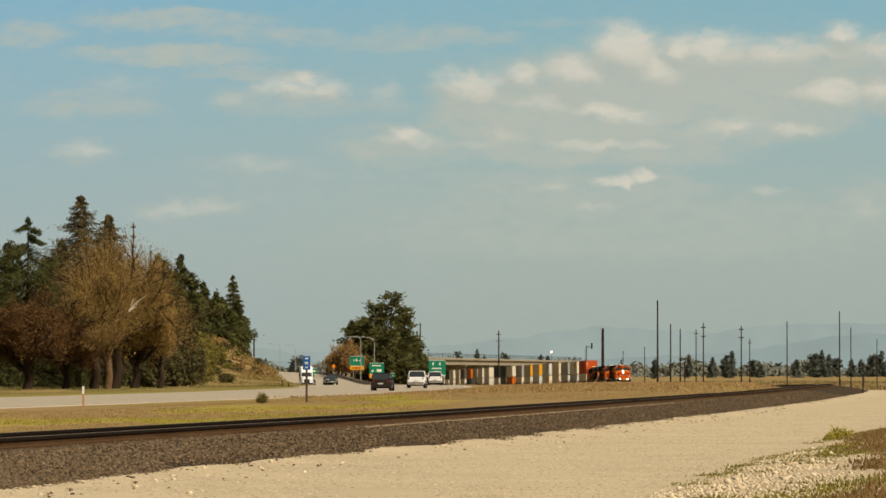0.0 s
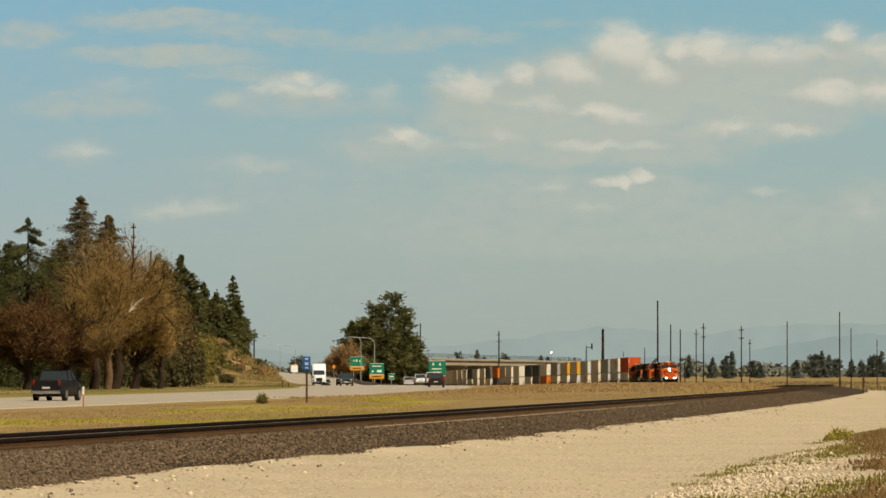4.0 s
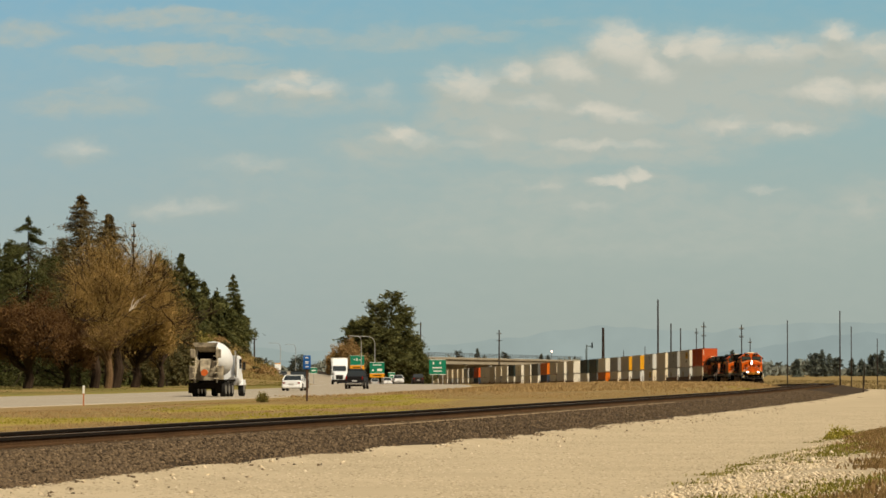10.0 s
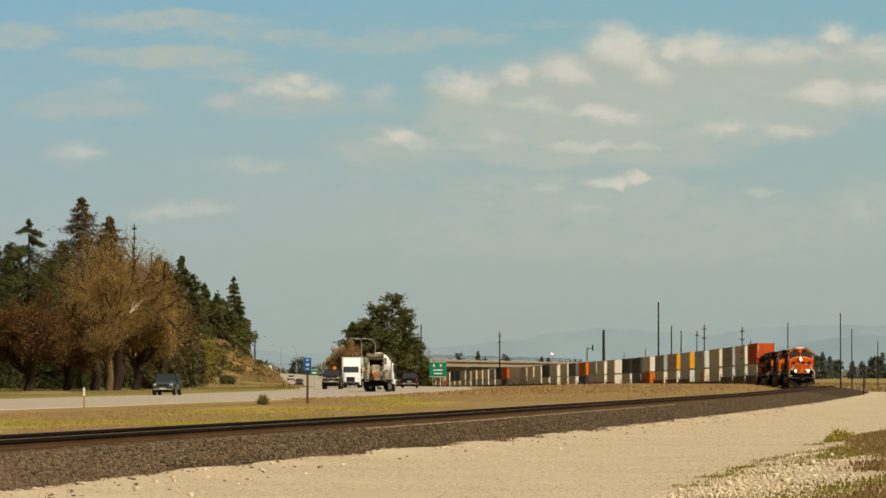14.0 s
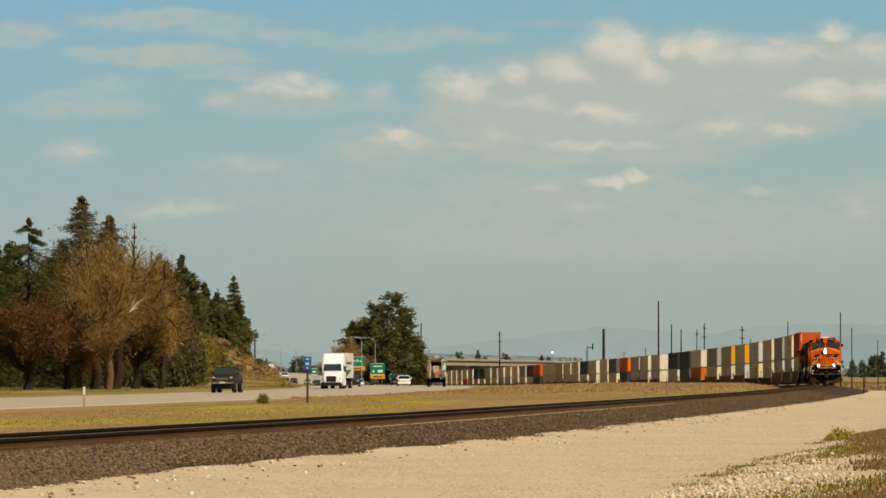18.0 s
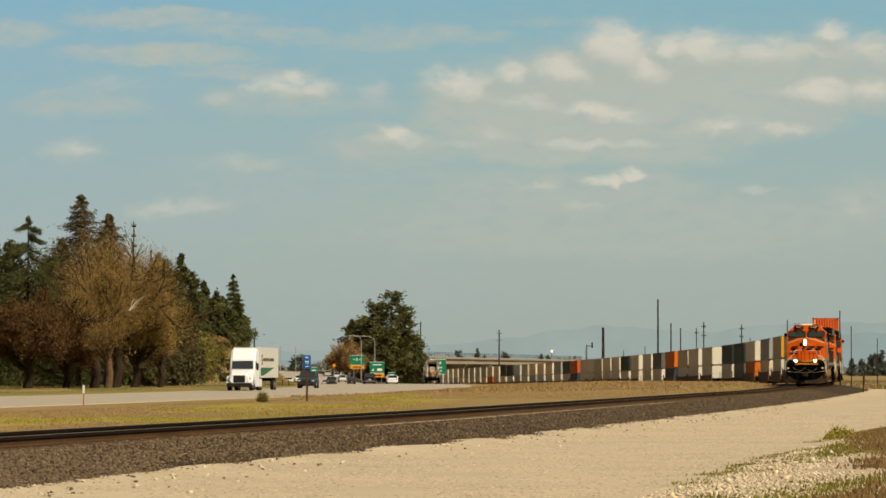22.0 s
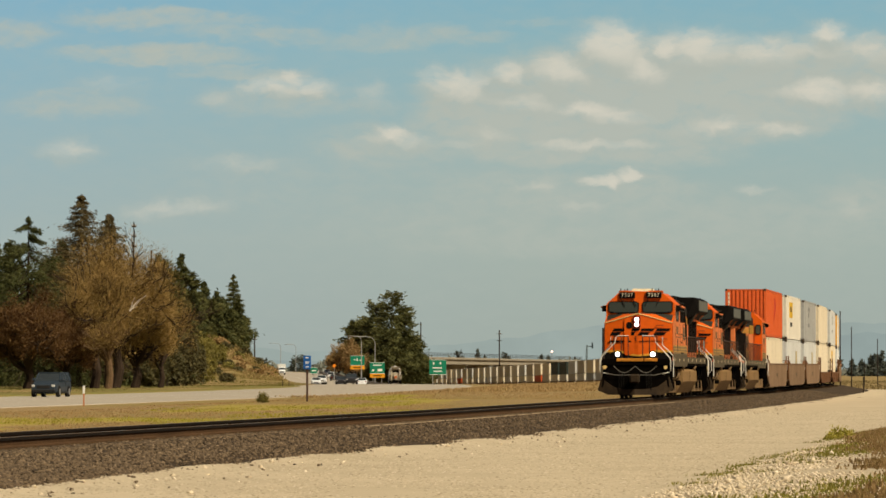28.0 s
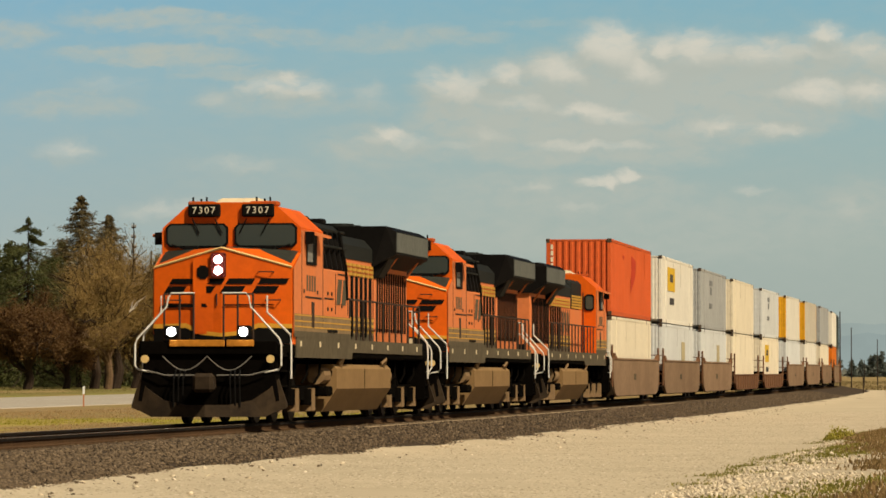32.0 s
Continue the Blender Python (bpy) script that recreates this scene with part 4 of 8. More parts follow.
        pieces("bracket", Shape().tube([(sx * 1.03, 0, 3.45), (sx * 1.42, 0, 3.98)], 0.03, 6), ORANGE_DUSTY, wing, [(0, y, 0) for y in (-9.0, -5.6)])
    pieces("fan", Shape().disc(0, 0, 4.75, 0.40, 0.10, "z", 16), GREY_ROOF, wing, [(0, y, 0) for y in np.arange(-9.1, -4.8, 1.0)])
    # end walls of walkways, handrails with posts
    for sx in (-1, 1):
        hr = part("handrail", Shape().tube([(sx * 1.50, -8.6, 2.78), (sx * 1.50, 1.9 if sx < 0 else 5.3, 2.78)], 0.024, 5), DARK_RAIL, lo, "dark walkway handrail")
        pieces("rail_post", Shape().tube([(0, 0, 1.68), (0, 0, 2.78)], 0.024, 5), DARK_RAIL, hr, [(sx * 1.50, y, 0) for y in np.arange(-8.6, 1.95 if sx < 0 else 5.3, 0.95)])
    # porch rails and the white step rails, front and rear
    for e in (1, -1):
        y0 = 10.42 * e if e > 0 else -10.28
        for sx in (-1, 1):
            s = Shape()
            for x in (0.32, 0.62, 0.95):
                s.tube([(sx * x, y0, 1.68), (sx * x, y0, 2.72)], 0.024, 5)
            s.tube([(sx * 0.32, y0, 2.72), (sx * 0.95, y0, 2.72)], 0.020, 5)
            part("porch_rail", s, DARK_RAIL, lo)
        for sx in (-1, 1):
            s = Shape().tube([(sx * 0.30, y0, 2.74), (sx * 0.80, y0, 2.74), (sx * 0.86, y0, 2.66), (sx * 0.90, y0, 2.45), (sx * 1.52, y0 + 0.05 * e, 1.78), (sx * 1.56, y0 + 0.05 * e, 1.66), (sx * 1.56, y0 + 0.05 * e, 1.22), (sx * 1.50, y0, 1.14), (sx * 1.2, y0, 1.08)], 0.021, 6)
            s.tube([(sx * 1.14, y0 - 0.55 * e, 2.70), (sx * 1.14, y0 - 0.55 * e, 2.35), (sx * 1.58, y0 - 0.85 * e, 1.88), (sx * 1.60, y0 - 0.85 * e, 1.70), (sx * 1.60, y0 - 0.85 * e, 0.95)], 0.021, 6)
            part("step_rail", s, WHITE_RAIL, lo, "white step handrail")
            pieces("step", Shape().box(*sorted((sx * 1.12, sx * 1.52)), *sorted((y0 - 0.9 * e, y0 - 0.08 * e)), 0.45, 0.49), GRIME, lo, [(0, 0, 0.32 * k) for k in range(4)])
            part("step_side", Shape().box(*sorted((sx * 1.06, sx * 1.10)), *sorted((y0 - 0.9 * e, y0 - 0.08 * e)), 0.40, 1.5), GRIME, lo)
            part("step_back", Shape().box(*sorted((sx * 1.06, sx * 1.54)), *sorted((y0 - 0.96 * e, y0 - 0.90 * e)), 0.40, 1.5), GRIME, lo)
            # ditch light
            s = Shape().box(*sorted((sx * 0.62, sx * 0.92)), *sorted((y0 - 0.05 * e, y0 + 0.12 * e)), 1.80, 2.06, 0.03)
            dl = part("ditch_light", s, BLACK_P, lo, "low lamp beside the coupler")
            if e > 0:
                part("bulb", Shape().disc(sx * 0.77, y0 + 0.13, 1.93, 0.09, 0.03, "y", 16), HEAD_LAMP if number else CREAM_P, dl, "lit white lamp")
            s = Shape().disc(sx * 1.34, y0 + 0.10 * e, 1.36, 0.085, 0.05, "y", 14)
            part("marker", s, STRIPE, lo)
        s = Shape().box(-1.46, 1.46, *sorted((y0 - 0.1 * e, y0 + 0.06 * e)), 1.45, 1.74, 0.02)
        sill = part("anticlimber", s, GRIME, lo)
        for a, b in ((-0.98, -0.40), (-0.36, 0.82)):
            part("sill_plate", Shape().box(a, b, *sorted((y0 + 0.05 * e, y0 + 0.10 * e)), 1.62, 1.76, 0.01), worn_orange, sill, "worn orange sill plate")
        # plough and coupler
        s = Shape()
        for sx in (-1, 1):
            top = [(0.0, 0.34, 0.40), (0.45, 0.22, 0.40), (0.95, 0.08, 0.50), (1.30, 0.0, 0.74), (1.48, -0.06, 0.95), (1.66, -0.08, 0.42)]
            low = [(0.0, 0.40, 0.15), (0.45, 0.28, 0.15), (0.95, 0.14, 0.15), (1.22, 0.06, 0.15), (1.40, 0.0, 0.24), (1.66, -0.06, 0.34)]
            for (ax, ay, az), (bx, by, bz), (cx, cy, cz), (dx, dy, dz) in zip(top, top[1:], low[1:], low):
                q = [(sx * x, y0 + (y + o) * e, z) for o in (0.0, -0.07) for x, y, z in ((ax, ay, az), (bx, by, bz), (cx, cy, cz), (dx, dy, dz))]
                s.add(q, [(0, 1, 2, 3), (7, 6, 5, 4), (0, 4, 5, 1), (1, 5, 6, 2), (2, 6, 7, 3), (3, 7, 4, 0)])
        part("plough", s, plough_brown, lo, "dusty brown pilot plough")
        s = Shape().hull([(x, y0 - 0.22 * e, z) for x, z in ((-1.4, 1.62), (1.4, 1.62), (-1.55, 0.45), (1.55, 0.45))] + [(x, y0 - 0.02 * e, z) for x, z in ((-1.3, 1.62), (1.3, 1.62), (-1.5, 0.5), (1.5, 0.5), (-0.9, 0.25), (0.9, 0.25))])
        part("pilot_plate", s, GRIME, lo)
        s = Shape().box(-0.16, 0.16, *sorted((y0 - 0.1 * e, y0 + 0.55 * e)), 0.72, 1.0, 0.04).box(-0.24, 0.20, *sorted((y0 + 0.4 * e, y0 + 0.72 * e)), 0.66, 1.06, 0.07)
        part("coupler", s, plough_brown, lo, "rusty knuckle coupler")
        part("jumper_cable", Shape().tube([(0.95 - 1.9 * q, y0 + 0.14 * e, 1.42 - 0.30 * abs(math.sin(2 * math.pi * q))) for q in np.linspace(0, 1, 17)], 0.013, 5), surf_hose, lo, "grey jumper cable")
        for sx in (-1, 1):
            for k in range(3):
                x = sx * (0.48 + 0.10 * k)
                part("air_hose", Shape().tube([(x, y0 + 0.02 * e, 1.15), (x + sx * 0.02, y0 + 0.20 * e, 0.95), (x + sx * 0.03, y0 + 0.18 * e, 0.42 - 0.03 * k)], 0.02, 5), BLACK_P, lo)
            part("cut_lever", Shape().tube([(sx * 0.2, y0 + 0.1 * e, 1.02), (sx * 0.9, y0 + 0.12 * e, 1.02), (sx * 1.3, y0 + 0.08 * e, 1.12)], 0.016, 5), surf_hose, lo)
    # tank, reservoirs and trucks
    s = Shape().prism([(-1.46, 0.72), (-1.12, 0.20), (1.12, 0.20), (1.46, 0.72), (1.46, 1.18), (1.36, 1.28), (-1.36, 1.28), (-1.46, 1.18)], "y", -4.3, 3.3)
    tank = part("fuel_tank", s, TANK_BROWN, lo, "dusty brown fuel tank")
    for sx in (-1, 1):
        for y in (2.6, -3.4):
            part("filler_pipe", Shape().tube([(sx * 1.42, y, 1.2), (sx * 1.5, y + 0.1, 1.42), (sx * 1.42, y + 0.3, 1.3)], 0.045, 6), DUST, tank)
        part("tank_seam", Shape().box(*sorted((sx * 1.455, sx * 1.468)), -0.5, -0.46, 0.72, 1.18), GRIME, tank)
        for y in (-4.75, 3.75):
            part("air_reservoir", Shape().disc(sx * 1.15, y, 1.02, 0.20, 0.9, "y", 12), DUST, tank)
            part("valve_box", Shape().box(*sorted((sx * 0.9, sx * 1.40)), y - 0.3, y + 0.3, 0.55, 0.78, 0.04), GRIME, tank)
    for y in (7.2, -7.3):
        bogie(lo, y, (-1.95, 0, 1.95), 0.533, 1.12, GRIME)
    for sx in (-1, 1):
        pieces("pipe", Shape().tube([(sx * 1.3, 0, 1.40), (sx * 1.34, 0.35, 1.05), (sx * 1.25, 0.5, 0.85)], 0.03, 5), GRIME, lo, [(0, y, 0) for y in np.arange(-9, 9.1, 1.5)])
    return lo
def container_paint(name, c, grime=0.2):
    return surface(name, c, 0.6, fine=5.0, coarse=0.45, vary=grime, bump=0.03, color2=tuple(v * (1 - grime) for v in c), by_object=0.12)


PAINT_RGB = {"red": (0.70, 0.125, 0.03), "white": (0.80, 0.75, 0.62), "cream": (0.84, 0.74, 0.54), "pale": (0.68, 0.69, 0.65), "grey": (0.44, 0.445, 0.42), "tan": (0.62, 0.555, 0.43), "dark": (0.035, 0.05, 0.045), "slate": (0.15, 0.155, 0.145), "orange": (0.80, 0.20, 0.015), "yellow": (0.85, 0.42, 0.02), "blue": (0.05, 0.075, 0.11)}
PAINT = {
    "red": container_paint("red_orange_container_paint", PAINT_RGB["red"]),
    "white": container_paint("white_container_paint", PAINT_RGB["white"], 0.12),
    "cream": container_paint("cream_container_paint", PAINT_RGB["cream"], 0.12),
    "pale": container_paint("pale_blue_grey_container_paint", PAINT_RGB["pale"], 0.12),
    "grey": container_paint("grey_container_paint", PAINT_RGB["grey"]),
    "tan": container_paint("tan_grey_container_paint", PAINT_RGB["tan"]),
    "dark": container_paint("dark_green_container_paint", PAINT_RGB["dark"]),
    "slate": container_paint("dark_grey_container_paint", PAINT_RGB["slate"]),
    "orange": container_paint("orange_container_paint", PAINT_RGB["orange"]),
    "yellow": container_paint("yellow_container_paint", PAINT_RGB["yellow"]),
    "blue": container_paint("dark_blue_container_paint", PAINT_RGB["blue"]),
}
WORDS = {"red": "orange-red", "white": "white", "cream": "cream", "pale": "pale blue-grey", "grey": "grey", "tan": "tan-grey", "dark": "dark green", "slate": "dark grey", "orange": "orange", "yellow": "yellow", "blue": "dark blue"}
MARK_YELLOW = surface("yellow_mark", (0.72, 0.45, 0.03), 0.6, vary=0.15, bump=0.0)
MARK_DARK = surface("dark_mark", (0.08, 0.075, 0.07), 0.7, vary=0.2, bump=0.0)
MARK_FAINT = surface("faded_blue_grey_mark", (0.26, 0.27, 0.27), 0.7, vary=0.3, bump=0.0)
MARK_FAINT_GREY = surface("faded_grey_mark", (0.26, 0.265, 0.26), 0.7, vary=0.3, bump=0.0)
MARK_TAN = surface("tan_mark", (0.50, 0.42, 0.24), 0.7, vary=0.2, bump=0.0)
MARK_RED = surface("deep_red_mark", (0.55, 0.055, 0.02), 0.7, vary=0.2, bump=0.0)
WELL_TAN = surface("dusty_tan_well_paint", (0.33, 0.215, 0.125), 0.85, fine=4.0, coarse=0.5, vary=0.2, bump=0.04, color2=(0.22, 0.135, 0.075), by_object=0.2)
WELL_RUST = surface("rusty_brown_well_paint", (0.24, 0.115, 0.05), 0.85, fine=4.0, coarse=0.5, vary=0.3, bump=0.05, color2=(0.15, 0.07, 0.035), by_object=0.2)


def ribbed_wall(s, x, y0, y1, z0, z1, pitch, depth, sx):
    """A corrugated side wall, upright, facing sx."""
    n = max(2, int((y1 - y0) / pitch))
    ys, xs = [], []
    for i in range(n):
        a = y0 + (y1 - y0) * i / n
        w = (y1 - y0) / n
        for k, q in ((0, 0), (0.30, 0), (0.42, 1), (0.80, 1), (0.92, 0)):
            ys.append(a + w * k)
            xs.append(x - sx * depth * q)
    ys.append(y1)
    xs.append(x)
    v = [(xx, yy, z) for xx, yy in zip(xs, ys) for z in (z0, z1)]
    f = [(2 * i, 2 * i + 2, 2 * i + 3, 2 * i + 1)[::sx] for i in range(len(ys) - 1)]
    s.add(v, f)


CASTING = surface("worn_casting_steel", (0.10, 0.065, 0.04), 0.8, fine=9.0, coarse=1.0, vary=0.4, bump=0.05)
STREAK = {k: surface("streaked_" + k + "_paint", tuple(v * 0.80 + o for v, o in zip(c, (0.05, 0.025, 0.01))), 0.75, fine=6.0, coarse=0.8, vary=0.3, bump=0.0) for k, c in PAINT_RGB.items()}
CONTAINERS = {}


def container(kind, length=16.15, ends="", mark="", iso=False):
    """A steel box with ribbed walls, posts, rails, doors and marks; it faces +y, its floor at z = 0."""
    key = (kind, length, ends, mark, iso)
    if key in CONTAINERS:
        ob = copy_thing(CONTAINERS[key], Matrix())
        return ob
    w, h, L = 1.25, 2.93, length / 2
    label = WORDS[kind] + (" corrugated container" if iso else " ribbed container") + (" with a yellow label" if mark == "y" else " with dark marks" if mark == "d" else " with yellow ends" if ends else "") + " stacked on the train"
    ob = thing("container", label, "container", "containers on the train")
    m, me = PAINT[kind], PAINT[ends or kind]
    s = Shape()
    for sx in (-1, 1):
        ribbed_wall(s, sx * (w - 0.012), -L + 0.12, L - 0.12, 0.16, h - 0.12, 0.28 if iso else 0.40, 0.036 if iso else 0.008, sx)
    s.box(-w + 0.03, w - 0.03, -L + 0.1, L - 0.1, h - 0.08, h - 0.02)
    s.box(-w + 0.03, w - 0.03, -L + 0.1, L - 0.1, 0.05, 0.16)
    part("wall", s, m, ob)
    # front end with upright ribs
    s = Shape()
    n = 9 if iso else 14
    q = (2 * w - 0.28) / n
    dep = 0.045 if iso else 0.012
    prof = [(-w + 0.14 + q * (i + k), L - 0.015 - dep * (1 - o)) for i in range(n) for k, o in ((0, 0), (0.35, 0), (0.5, 1), (0.85, 1))] + [(w - 0.14, L - 0.015 - dep)]
    s.add([(x, y, z) for x, y in prof for z in (0.15, h - 0.1)], [(2 * i + 2, 2 * i, 2 * i + 1, 2 * i + 3) for i in range(len(prof) - 1)])
    part("front_end", s, me, ob)
    for sx in (-1, 1):
        for e in (-1, 1):
            part("corner_post", Shape().box(*sorted((sx * w, sx * (w - 0.15))), *sorted((e * L, e * (L - 0.15))), 0, h, 0.012), me, ob)
        s = Shape().box(*sorted((sx * (w - 0.005), sx * (w - 0.10))), -L + 0.1, L - 0.1, h - 0.12, h, 0.01)
        s.box(*sorted((sx * (w - 0.005), sx * (w - 0.10))), -L + 0.1, L - 0.1, 0.0, 0.17, 0.01)
        if not iso:
            for y in (-6.0, 6.0):
                s.box(*sorted((sx * (w + 0.004), sx * (w - 0.06))), y - 0.10, y + 0.10, 0.05, h - 0.02, 0.01)
        part("rail", s, m, ob)
        d = Shape().box(*sorted((sx * 0.01, sx * (w - 0.15))), -L, -L + 0.06, 0.14, h - 0.1, 0.01)
        door = part("door", d, me, ob)
        s = Shape()
        for x in (0.35, 0.85):
            s.tube([(sx * x, -L - 0.03, 0.15), (sx * x, -L - 0.03, h - 0.15)], 0.02, 5)
        part("lock_rod", s, MAT_STEEL, door)
        x0, x1 = sorted((sx * (w - 0.006), sx * (w + 0.004)))
        s = Shape()
        if mark == "y":
            s.box(x0, x1, 1.6, 5.2, 1.45, 2.5)
            part("label_panel", s, MARK_YELLOW, ob, "yellow label panel")
            t = Shape().box(x0 - 0.004, x1 + 0.004, 2.6, 4.1, 1.85, 2.2).box(x0, x1, 2.0, 4.1, 0.85, 1.15)
            part("writing", t, MARK_DARK, ob)
        elif mark == "t":
            s.box(x0, x1, -3.6, -1.8, 0.9, 2.2)
            part("label_panel", s, MARK_TAN, ob, "faded tan label panel")
        elif mark == "d":
            s.box(x0, x1, 0.9, 2.7, 2.2, 2.45).box(x0, x1, 1.3, 2.3, 1.75, 2.1).box(x0, x1, 1.1, 2.9, 1.05, 1.3)
            part("writing", s, MARK_FAINT if kind != "grey" else MARK_FAINT_GREY, ob)
        elif mark == "r":
            s.prism([(0.5, 1.0), (-1.2, 1.6), (-1.6, 2.3), (0.2, 2.5)], "x", x0, x1)
            part("emblem_patch", s, MARK_RED, ob, "deep red painted patch")
            part("small_mark", Shape().box(x0, x1, 3.0, 3.6, 2.3, 2.42), MARK_RED, ob)
            if sx > 0:
                pieces("white_bar", Shape().box(-0.05, 0.05, -0.006, 0.006, -0.09, 0.09), PAINT["cream"], ob, [(w - 0.22, L + 0.0, 2.62 - 0.24 * k) for k in range(4)])
    cast = Shape()
    for sx in (-1, 1):
        for y in ((-L + 0.08, L - 0.08) if iso else (-L + 0.08, -6.0, 6.0, L - 0.08)):
            for z in (0.075, h - 0.075):
                cast.box(*sorted((sx * (w + 0.008), sx * (w - 0.14))), y - 0.088, y + 0.088, z - 0.08, z + 0.08, 0.01)
    part("corner_castings", cast, CASTING, ob, "worn rusty steel corner castings")
    for sx in (-1, 1):
        streaks = Shape()
        for k in range(3):
            y, drop = -L + 0.6 + (2 * L - 1.2) * ((k * 0.377 + len(kind) * 0.13) % 1.0), 0.5 + 1.1 * ((k * 0.618 + 0.3) % 1.0)
            streaks.box(*sorted((sx * (w - 0.010), sx * (w - 0.004))), y - 0.03, y + 0.03, h - 0.12 - drop, h - 0.12)
        part("rust_streaks", streaks, STREAK[kind], ob, "faint rust streaks running down the wall")
    CONTAINERS[key] = ob
    return ob


WELLS = {}


def well_car(low):
    """A sunken car for two stacked boxes, its rails at z = 0; it faces +y."""
    if low in WELLS:
        return copy_thing(WELLS[low], Matrix())
    mat = WELL_RUST if low else WELL_TAN
    ob = thing("well_car", "rusty brown low-sided well car under stacked containers" if low else "dusty tan steel well car with high sides under stacked containers", "rail car", "well cars of the train")
    top = 1.04 if low else 1.66
    for sx in (-1, 1):
        x0, x1 = sorted((sx * 1.36, sx * 1.47))
        s = Shape().prism([(-9.15, 0.85), (-8.95, 0.52), (-8.5, 0.32), (-7.9, 0.25), (7.9, 0.25), (8.5, 0.32), (8.95, 0.52), (9.15, 0.85), (9.25, top), (-9.25, top)], "x", x0, x1)
        side = part("side_wall", s, mat, ob)
        part("top_rail", Shape().box(*sorted((sx * 1.34, sx * 1.50)), -9.25, 9.25, top - 0.03, top + 0.05, 0.015), mat, side)
        if low:
            pieces("stiffener", Shape().box(-0.02, 0.02, -0.05, 0.05, 0.34, top - 0.03), mat, side, [(sx * 1.48, y, 0) for y in np.arange(-7.2, 7.3, 1.8)])
        else:
            for e in (-1, 1):
                part("corner_bracket", Shape().hull([(sx * 1.36, e * 9.2, top), (sx * 1.52, e * 9.2, top), (sx * 1.36, e * 8.9, top + 0.24), (sx * 1.50, e * 8.9, top + 0.24), (sx * 1.36, e * 7.9, top), (sx * 1.5, e * 7.9, top), (sx * 1.36, e * 9.25, top + 0.22), (sx * 1.5, e * 9.25, top + 0.22)]), WELL_RUST, side)
        if not low:
            s = Shape()
            for q in (0.0, 0.36, 0.6):
                s.box(*sorted((sx * 1.47, sx * 1.476)), 1.2 - q, 1.4 - q, 0.85, 1.1)
            part("stencil_bars", s, GREY_SILL, side)
    s = Shape().box(-1.35, 1.35, -8.2, 8.2, 0.22, 0.30)
    part("floor", s, GRIME, ob)
    for e in (-1, 1):
        s = Shape().box(-1.35, 1.35, *sorted((e * 8.3, e * 8.55)), 0.6, 1.25, 0.03)
        s.box(-0.45, 0.45, *sorted((e * 8.4, e * 10.8)), 0.65, 1.02, 0.04)
        if e < 0:
            s.box(-1.2, 1.2, -9.5, -8.9, 1.02, 1.10)
        part("end_beam", s, GRIME, ob)
        for sx in (-1, 1):
            s = Shape().tube([(sx * 1.42, e * 9.4, 0.6), (sx * 1.42, e * 9.4, 2.2)], 0.05, 5)
            for z in (0.7, 1.1, 1.5, 1.9):
                s.tube([(sx * 1.41, e * 9.4, z), (sx * 1.05, e * 9.4, z)], 0.018, 4)
            part("ladder", s, WELL_RUST, ob)
    bogie(ob, -10.2, (-0.88, 0.88), 0.48, 1.0, GRIME)
    WELLS[low] = ob
    return ob


# the consist: how far each stack's front stands behind the leading engine's cab, and its two colours with their marks
STACK_AT = [67.0, 88.1, 108.9, 130.1, 153.6, 177.6, 200.2, 223.2, 249.1, 268.4, 288.7, 320.1, 342.2, 360.2, 382.8, 405.9, 425.3, 449.3, 469.6, 488.9, 507.4, 526.3, 542.4, 557.2, 580.3, 598.2]
STACK_AT += [598.2 + 20.5 * k for k in range(1, 46)]
TOPS = ["red:r", "white:y", "grey:d", "cream", "pale:d", "white/yellow", "tan/yellow", "grey", "white", "dark", "dark", "white", "white", "tan", "orange", "slate", "white", "white:d", "dark", "white", "cream", "tan", "white", "white", "red", "dark"]
LOWS = ["cream", "pale:t", "pale:t", "cream", "cream:y", "pale", "white", "cream", "orange", "slate", "white", "white", "white", "white", "blue", "white", "cream", "white", "white", "white", "white", "tan", "white", "white", "blue", "white"]
rng = random.Random(7)
far_kinds = ["white", "cream", "white", "tan", "white", "grey", "cream", "white", "pale", "tan", "white", "orange"]
while len(TOPS) < len(STACK_AT):
    i = len(TOPS)
    TOPS.append("dark" if i in (32, 33, 52) else rng.choice(far_kinds))
    LOWS.append("red" if i in (35, 47) else rng.choice(far_kinds[:9]))

TRAIN = []


def stand_train():
    for i in range(3):
        lo = locomotive("7307") if i == 0 else locomotive("") if i == 1 else copy_thing(TRAIN[1][0], Matrix())
        TRAIN.append((lo, 9.0 + ENGINE * i, 7.0, 0.0, i == 2))
    for i, at in enumerate(STACK_AT):
        low = i in (3, 4, 9, 10, 15, 16)
        long = 16.15
        mid = at + 8.07
        TRAIN.append((well_car(low), mid, 9.0, 0.0, False))
        base = 0.38
        for names, z, ln in ((LOWS[i], base, 16.15), (TOPS[i], base + 2.97, long)):
            kind, _, mark = names.partition(":")
            kind, _, ends = kind.partition("/")
            TRAIN.append((container(kind, ln, ends, mark, i == 0 and z > 2), mid, 9.0, z, False))


ENGINE = 22.4
stand_train()


def on_line(s):
    d = np.interp(s, GS, GD)
    return Vector((float(np.interp(d, GD, GX)), K * float(d), float(bed_z(d)) + 0.70))


def along(s_mid, half, up=0.0, turned=False):
    """The pose of a car on the rails, its front towards the near end."""
    a, b = on_line(s_mid - half), on_line(s_mid + half)
    m = Matrix.Translation((a + b) / 2) @ (a - b).to_track_quat("Y", "Z").to_matrix().to_4x4() @ Matrix.Translation((0, 0, up))
    return m @ Matrix.Rotation(math.pi, 4, "Z") if turned else m


